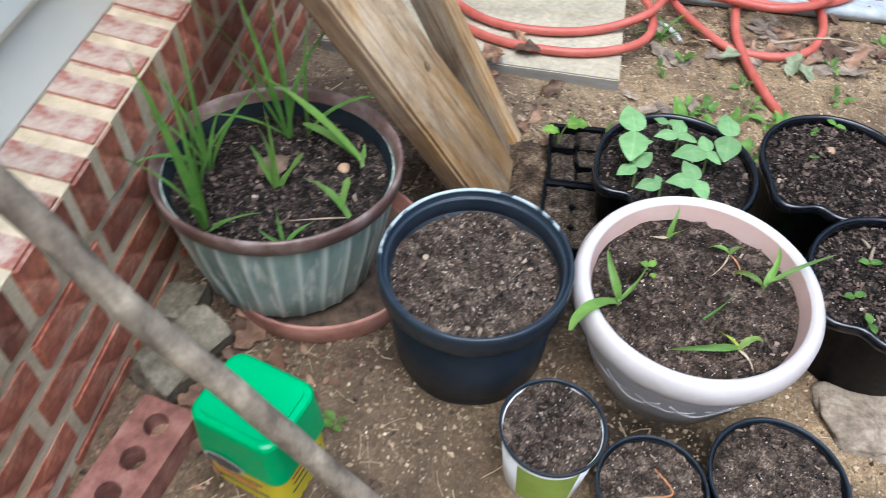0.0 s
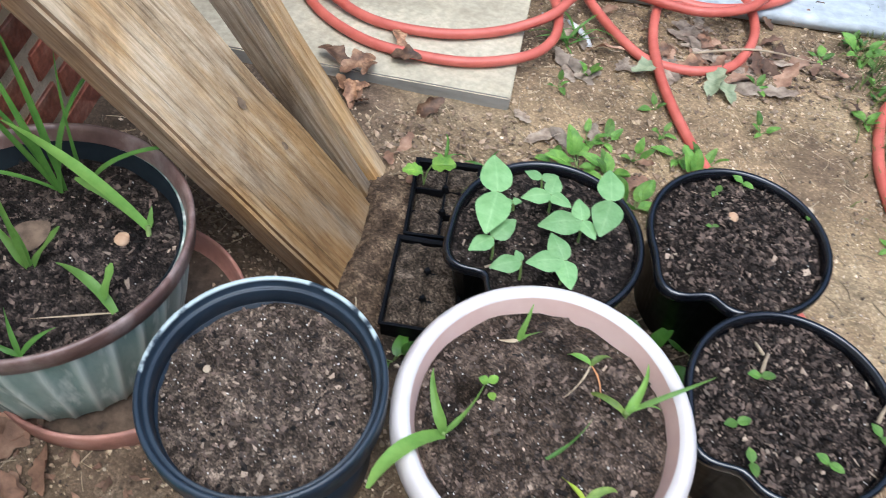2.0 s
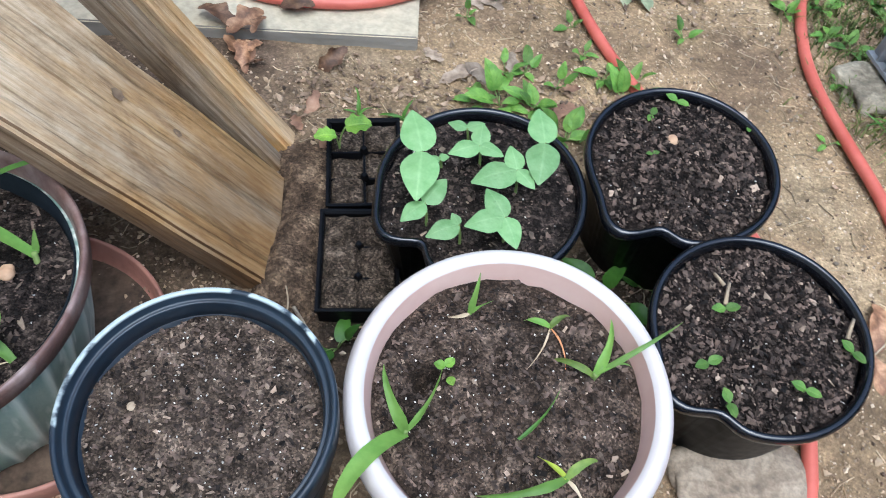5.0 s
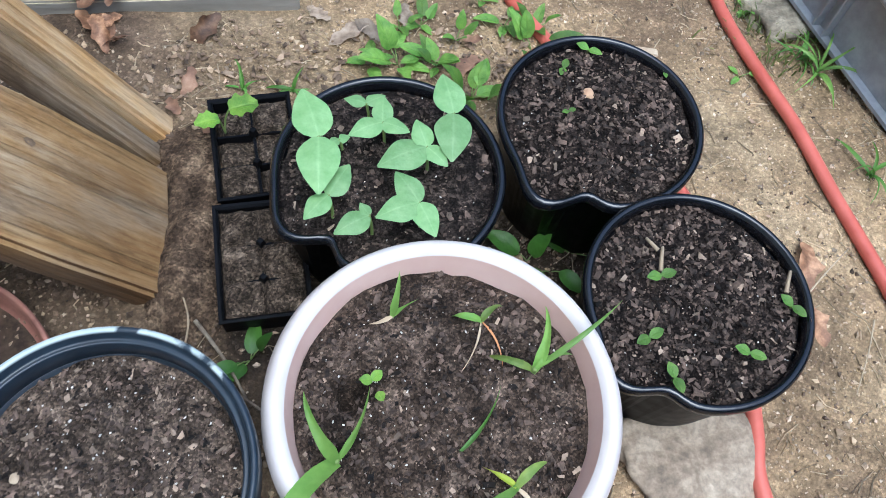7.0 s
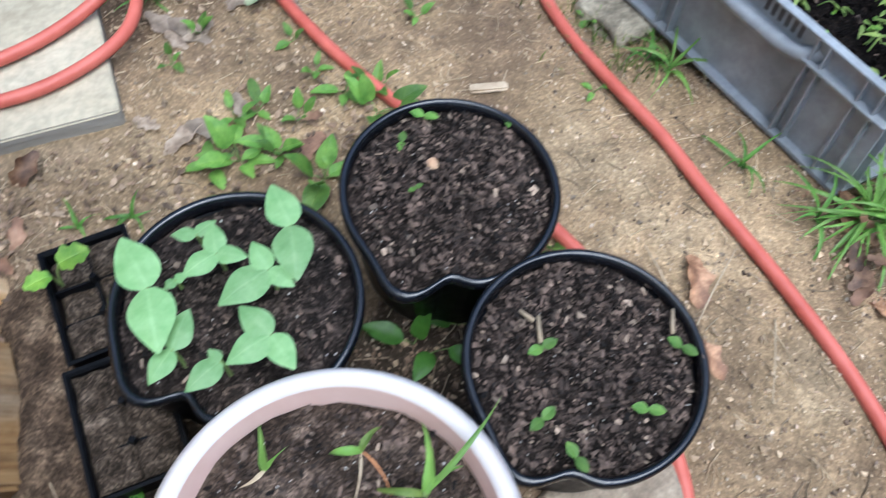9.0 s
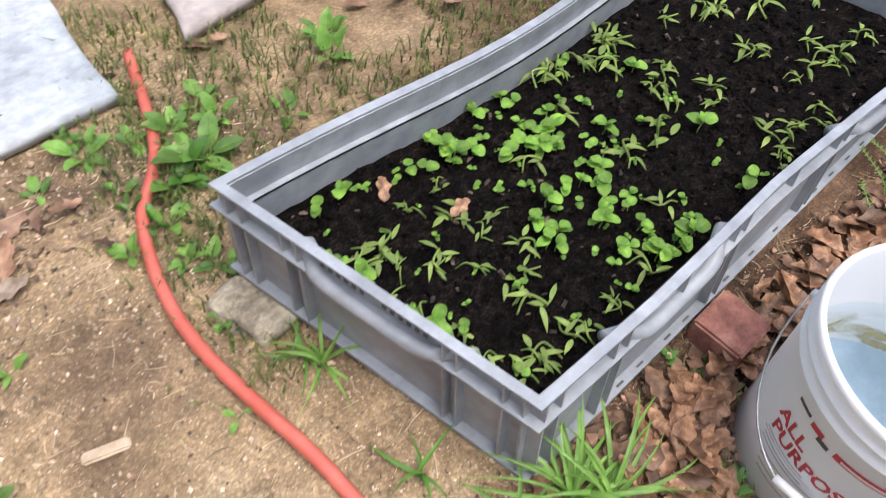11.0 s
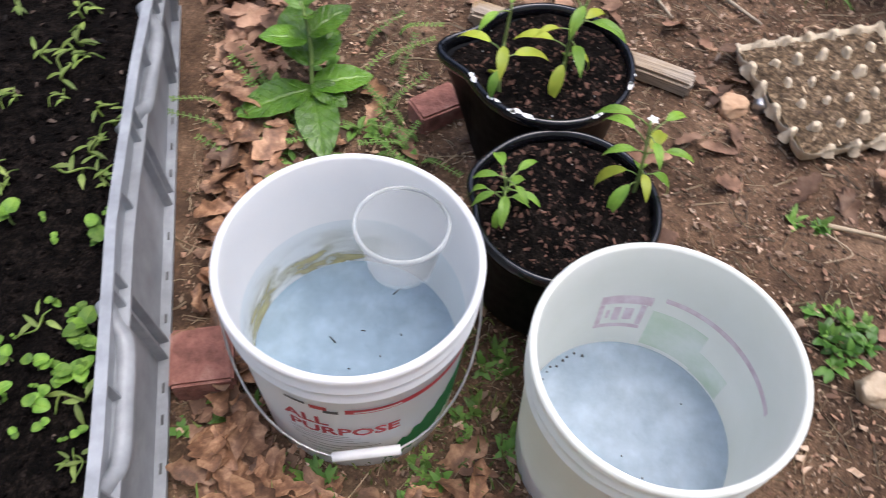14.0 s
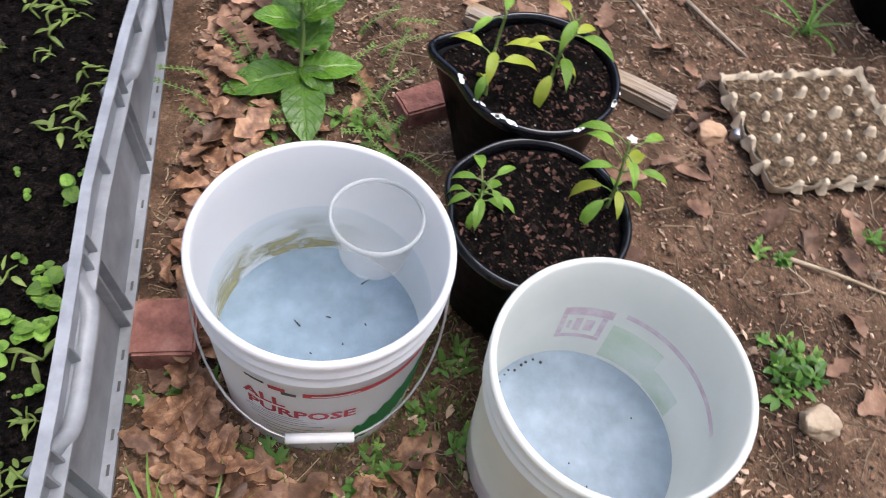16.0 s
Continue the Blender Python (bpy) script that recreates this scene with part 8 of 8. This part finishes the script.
scatter("leaf_litter", "pale straw chips and torn leaf scraps on the path", "leaf litter", "litter_pale", 700, 45, WEST, flake_maker(0.0015, 0.006), off_board)
scatter("gravel", "small brown clods and pebbles on dark soil", "gravel", "clod", 14000, 2, EAST, pebble_maker(0.0012, 0.0052))
scatter("gravel", "pale grains scattered over dark soil", "gravel", "pebble", 2600, 41, EAST, pebble_maker(0.0010, 0.0032))
scatter("dry_straw", "short bits of dry straw and pine needles on the dirt", "straw", "straw", 1500, 3, WEST, straw_maker(0.012, 0.05, 0.0016), off_board)
scatter("dry_straw", "dry pine needles and twig bits among the leaves", "straw", "straw", 3200, 4, EAST, straw_maker(0.004, 0.032, 0.0013))
scatter("leaf_litter", "broken brown leaf flakes on the ground", "leaf litter", "dead_isl", 2600, 5, EAST, flake_maker(0.002, 0.009))
scatter("leaf_litter", "pale torn leaf scraps and bark on dark soil", "leaf litter", "litter_pale", 700, 15, EAST, flake_maker(0.003, 0.012))
scatter("dry_stems", "thin dry stems and grass straws over the dark soil", "straw", "straw", 420, 46, EAST, straw_maker(0.025, 0.085, 0.0016, 0.004))
scatter("leaf_litter", "small rust-brown leaf crumbs over the dark soil", "leaf litter", "dead_isl", 5200, 47, EAST, flake_maker(0.0015, 0.0055))
scatter("pale_chips", "pale wood chips and grains on the dark soil", "chips", "litter_pale", 2600, 48, EAST, flake_maker(0.0012, 0.0045))
scatter("bark_litter", "dark bark crumbs strewn over the soil", "bark", "litter_grey", 3000, 18, EAST, flake_maker(0.0015, 0.006))
scatter("leaf_litter", "broken brown leaf flakes by the wall", "leaf litter", "dead_isl", 160, 6, lambda r: (r.uniform(-0.42, -0.05), r.uniform(0.5, 1.0)), flake_maker(0.004, 0.014))
scatter("leaf_litter", "layer of brown leaf pieces along the crate", "leaf litter", "dead_isl", 900, 16, lambda r: (r.uniform(1.35, 2.6), r.gauss(1.17, 0.045)), flake_maker(0.008, 0.024), lambda x, y: y < 1.255)
scatter("grass", "thin dry-green grass behind the crate", "grass", "grass", 17000, 7, NORTH, grass_maker(0.015, 0.045), lambda x, y: noise.noise(Vector((x * 3.2, y * 3.2, 4))) > -0.2)
scatter("grass", "sparse fine grass along the hose", "grass", "grass", 900, 8, lambda r: (r.gauss(1.17, 0.05), r.uniform(1.55, 2.3)), grass_maker(0.015, 0.04))
scatter("grass", "sparse fine weeds between the pails", "grass", "grass", 900, 10, lambda r: (r.gauss(1.62, 0.12), r.gauss(0.88, 0.12)), grass_maker(0.01, 0.03))


def dirt_bank():
    """A low crumbly bank of dirt along the plank foot."""
    nx, ny = 14, 60
    vs, fs = [], []
    for j in range(ny + 1):
        y = 1.17 + 0.37 * j / ny
        for i in range(nx + 1):
            u = 2 * i / nx - 1
            x = 0.166 + 0.012 * math.sin(y * 19) + 0.052 * u
            ends = min(1.0, 4.5 * min(j, ny - j) / ny)
            h = 0.034 * ends * max(0.0, 1 - u * u) ** 0.8 * (1 + 0.45 * noise.noise(Vector((x * 24, y * 24, 3)))) + 0.0035 * noise.noise(Vector((x * 90, y * 90, 5)))
            vs.append((x, y, land(x, y) - 0.004 + h))
    for j in range(ny):
        for i in range(nx):
            a = j * (nx + 1) + i
            fs.append((a, a + 1, a + nx + 2, a + nx + 1))
    me = bpy.data.meshes.new("dirt_bank")
    me.from_pydata(vs, [], fs)
    me.polygons.foreach_set("use_smooth", [True] * len(me.polygons))
    me.materials.append(M["bank"])
    tagged(new("dirt_bank", me), "crumbly brown dirt banked against the plank foot", "dirt", kind="stuff")


M["bank"] = granules(surf("crumbly_brown_dirt", [(0.030, 0.020, 0.013), (0.085, 0.057, 0.036), (0.21, 0.15, 0.095)], 34, 0.95, 1.0, 120, spec=0.15), 300, 0.6, 1.6)
dirt_bank()
# dark crumbs deepen the shade painted between the pots
scatter("spilled_compost", "dark soil crumbs over the painted shade between the pots", "soil", "clod", 900, 51, lambda r: (r.gauss(0.60, 0.08), r.gauss(1.21, 0.05)), pebble_maker(0.002, 0.006))
scatter("dirt_clods", "dark crumbly dirt heaped along the plank foot and trays", "dirt", "clod", 900, 21, lambda r: (r.gauss(0.155, 0.03), r.uniform(1.15, 1.52)), pebble_maker(0.002, 0.008))
scatter("dirt_clods", "damp dark clods and bark bits along the wall", "dirt", "clod", 1600, 22, lambda r: (r.uniform(-0.42, 0.06), r.uniform(0.55, 1.5)), pebble_maker(0.002, 0.008))
scatter("fine_gravel", "pale gravel grains pressed into the path", "gravel", "pebble", 3500, 23, lambda r: (r.gauss(0.95, 0.22), r.uniform(0.9, 2.2)), pebble_maker(0.0009, 0.0030))


scatter("leaf_litter", "dark torn leaf bits round the hose coil", "leaf litter", "litter_grey", 700, 31, lambda r: (r.gauss(0.80, 0.17), r.gauss(2.07, 0.09)), flake_maker(0.003, 0.010))
scatter("leaf_litter", "torn leaf bits at the plank foot and weeds", "leaf litter", "litter_grey", 420, 32, lambda r: (r.uniform(0.1, 0.75), r.gauss(1.62, 0.06)), flake_maker(0.003, 0.011))


# single twigs, chips and stones that stand out
def twig(pts, rad, label, mat_="straw", cat="twig"):
    ps = [(x, y, land(x, y) + dz) for x, y, dz in pts]
    tagged(part("twig", tube(spline(ps, 6), rad, 7, rad * 0.5), M[mat_]), label, cat, "twigs")


twig([(1.861, 0.274, 0.006), (1.825, 0.204, 0.012), (1.792, 0.119, 0.006)], 0.0045, "pale dry stick on dark soil")
twig([(1.845, 0.28, 0.005), (1.803, 0.254, 0.008), (1.792, 0.303, 0.005)], 0.0015, "thin bent dry twig")
twig([(2.482, 0.342, 0.006), (2.39, 0.29, 0.012), (2.319, 0.237, 0.006)], 0.0055, "dark bare twig behind the egg tray", "stick")
twig([(2.526, 0.491, 0.006), (2.424, 0.44, 0.014), (2.353, 0.399, 0.006)], 0.005, "bare grey twig on the ground", "stick")
twig([(0.99, 1.13, 0.004), (1.04, 1.17, 0.02), (1.11, 1.215, 0.008)], 0.0016, "long dry straw by the black pot")
twig([(0.98, 1.16, 0.004), (0.985, 1.22, 0.012), (0.99, 1.27, 0.006)], 0.0018, "dry straw stem by the black pot")
twig([(1.10, 1.10, 0.004), (1.06, 1.05, 0.02), (1.03, 1.0, 0.006)], 0.0014, "bent dry straw beside the hose")
twig([(0.725, 2.050, 0.010), (0.86, 2.072, 0.030), (1.005, 2.094, 0.010)], 0.0032, "dry reed stem by the hose coil")
twig([(0.120, 1.170, 0.012), (0.19, 1.125, 0.022), (0.255, 1.072, 0.016)], 0.0032, "bare grey twig between the plank and the pots", "stick")
twig([(0.172, 1.205, 0.022), (0.205, 1.15, 0.02), (0.235, 1.085, 0.014)], 0.0030, "forked grey twig beside the seed tray", "stick")
twig([(0.15, 1.15, 0.01), (0.165, 1.20, 0.03), (0.155, 1.25, 0.02)], 0.0018, "dry grass stem by the plank")
twig([(0.13, 1.17, 0.01), (0.175, 1.13, 0.03), (0.19, 1.10, 0.012)], 0.0015, "dry grass stem behind the pot")
twig([(0.35, 0.70, 0.10), (0.39, 0.705, 0.112), (0.425, 0.715, 0.118), (0.40, 0.745, 0.122)], 0.0022, "orange dry stem lying across a seed pot", "orange")
bm = bmesh.new()
box(bm, -0.032, 0.032, -0.009, 0.009, -0.004, 0.005, bevel=0.003)
ob = part("stone_chip", bm, M["stump"], smooth=False)
ob.matrix_basis = pose(0.905, 1.628, land(0.905, 1.628) + 0.004, 0, 0, -14)
tagged(ob, "flat white chip lying on the dirt", "chip")
for x, y, z, s, lbl in ((0.709, 1.411, 0.164, 0.008, "tan pebble on the potting soil"), (-0.133, 1.150, 0.214, 0.010, "pinkish pebble on the potting soil"), (0.036, 0.993, 0.207, 0.005, "white crumb on the dry soil")):
    bm = bmesh.new()
    bmesh.ops.create_icosphere(bm, subdivisions=3, radius=s)
    for v in bm.verts:
        v.co *= 1 + 0.25 * noise.noise(v.co / s * 1.4)
        v.co.z *= 0.6
    ob = part("pebble", bm, M["stump"] if s < 0.006 else M["tan_chip"])
    ob.matrix_basis = pose(x, y, z)
    tagged(ob, lbl, "pebble")
for x, y, z, L, a in ((0.735, 1.158, 0.176, 0.032, 70), (0.728, 1.178, 0.177, 0.020, 120), (0.880, 1.110, 0.180, 0.03, 60)):
    bm = tube([(-L / 2, 0, 0), (0, 0.001, 0.002), (L / 2, 0, 0)], 0.0028, 6, 0.002)
    ob = part("wood_chip", bm, M["straw"])
    ob.matrix_basis = pose(x, y, z, 0, 0, a)
    tagged(ob, "pale wood chip lying on potting soil", "chip")
bm = bmesh.new()
leaf(bm, (0, 0, 0), 0, 0.1, 0.06, 0.05, 0.2, 0.1, "oval")
ob = part("dead_leaf", bm, M["clod"])
ob.matrix_basis = in_brown(-0.265, 1.105) @ pose(0, 0, 0.006, 0, 0, 60)
tagged(ob, "dark curled dead leaf on the potting soil", "leaf")


# bent white strip under the coil
bm = bmesh.new()
rows = []
STRIP = [Vector(p) for p in spline([(0.385, 2.118, 0), (0.421, 2.112, 0), (0.462, 2.090, 0), (0.488, 2.055, 0), (0.498, 2.018, 0)], 5)]
for p, q in zip(STRIP, STRIP[1:] + [STRIP[-1] * 2 - STRIP[-2]]):
    d = Vector((q[0] - p[0], q[1] - p[1], 0)).normalized()
    s, z = Vector((-d.y, d.x, 0)) * 0.007, land(p[0], p[1]) + 0.006
    rows.append([bm.verts.new((p[0] + s.x * k, p[1] + s.y * k, z + dz)) for k, dz in ((-1, 0), (1, 0), (1, 0.0025), (0, 0.0045), (-1, 0.0025))])
for a, q in zip(rows, rows[1:]):
    for k in range(5):
        bm.faces.new((a[k], a[(k + 1) % 5], q[(k + 1) % 5], q[k]))
bm.faces.new(rows[0])
bm.faces.new(rows[-1][::-1])
tagged(part("plastic_strip", bm, M["sack"]), "bent white plastic strip lying beside the hose coil", "strip")


# old boards and bushes behind the crate
def sheet(name, label, corners, z, seed, mat_="sack", crumple=1.0, thick=0.002):
    bm = bmesh.new()
    n = 22
    a, b, c, d = [Vector((*q, 0)) for q in corners]
    vs = {}
    for i in range(n + 1):
        for j in range(n + 1):
            u, v = i / n, j / n
            p = a * (1 - u) * (1 - v) + b * u * (1 - v) + c * u * v + d * (1 - u) * v
            k = Vector((p.x * 7, p.y * 7, seed))
            p.z = (land(p.x, p.y) if crumple == 1.0 else ground_z(p.x, p.y)) + z + crumple * (0.016 * abs(noise.noise(k)) + 0.006 * noise.noise(k * 3))
            p.x += 0.012 * noise.noise(k * 1.3)
            vs[i, j] = bm.verts.new(p)
    for i in range(n):
        for j in range(n):
            bm.faces.new((vs[i, j], vs[i + 1, j], vs[i + 1, j + 1], vs[i, j + 1]))
    geo = bmesh.ops.extrude_face_region(bm, geom=list(bm.faces))
    for v in [g for g in geo["geom"] if isinstance(g, bmesh.types.BMVert)]:
        v.co.z += thick
    tagged(part(name, bm, M[mat_]), label, "plastic sheet" if mat_ == "sack" else "board")


sheet("flat_board", "weathered blue-grey board under the hose coil", ((0.50, 2.215), (1.22, 2.235), (1.26, 2.78), (0.52, 2.80)), 0.004, 3, "blue_board", 0.12, 0.026)
sheet("flat_board", "worn pinkish-grey board lying in the grass", ((1.40, 2.30), (1.70, 2.35), (1.90, 2.75), (1.55, 2.95)), 0.010, 8, "old_board", 0.15, 0.03)


def bush(x, y, seed):
    r = random.Random(seed)
    t = thing("low_bush", "low dense green bush behind the crate", "bush", pose(x, y, land(x, y)))
    for k in range(16):
        a = k * 2.4 + r.uniform(-0.3, 0.3)
        q = r.uniform(0.05, 0.20)
        part("branch", tube(spline([(0, 0, 0), (q * 0.4 * math.cos(a), q * 0.4 * math.sin(a), 0.08), (q * math.cos(a), q * math.sin(a), r.uniform(0.08, 0.22))], 4), 0.003, 6, 0.001), M["stem"], t)
    bm = bmesh.new()
    for k in range(1500):
        a, q = r.uniform(0, 6.3), 0.24 * math.sqrt(r.random())
        z = r.uniform(0.02, 0.24 - 0.6 * q * q * 2)
        leaf(bm, (q * math.cos(a), q * math.sin(a), max(0.01, z)), r.uniform(0, 6.3), r.uniform(-0.3, 0.8), r.uniform(0.016, 0.038), r.uniform(0.010, 0.018), 0.4, 0.2, "oval", 3)
    ob = part("foliage", bm, M["bush"], t)
    ob["kind"] = "stuff"


bush(1.86, 2.46, 4)
bush(2.12, 2.62, 6)

# dark bin at the edge of the yard
bm = lathe([(0, 0.0), (0.15, 0.0), (0.155, 0.005), (0.185, 0.30), (0.19, 0.30), (0.19, 0.31), (0.178, 0.31), (0.15, 0.02), (0, 0.02)], 48)
tub = thing("black_tub", "black plastic tub standing at the edge of the soil", "tub", pose(2.493, -0.195, land(2.493, -0.195)))
part("tub_body", bm, M["black"], tub)


# ---- unseen dark green ring, added to block light from the low sky ----
def build_sky_screen():
    bm = bmesh.new()
    n, rows = 160, 14
    g = []
    for j in range(rows + 1):
        ring = []
        for k in range(n):
            a = 2 * math.pi * k / n
            q = 13 + 2.2 * noise.noise(Vector((math.cos(a) * 4, math.sin(a) * 4, j * 0.45)))
            top = 8.5 + 2.6 * noise.noise(Vector((math.cos(a) * 3, math.sin(a) * 3, 9)))
            ring.append(bm.verts.new((0.8 + q * math.cos(a), 1 + q * math.sin(a), -0.6 + top * j / rows)))
        g.append(ring)
    for a, b in zip(g, g[1:]):
        for k in range(n):
            j = (k + 1) % n
            bm.faces.new((a[k], b[k], b[j], a[j]))
    tagged(part("backdrop", bm, M["woods"]), "unseen dark green ring added to block the low sky", "woods", kind="structure")


M["woods"] = surf("sky_screen_green", [(0.012, 0.026, 0.008), (0.035, 0.065, 0.018), (0.075, 0.11, 0.035)], 1.6, 0.9)
build_sky_screen()
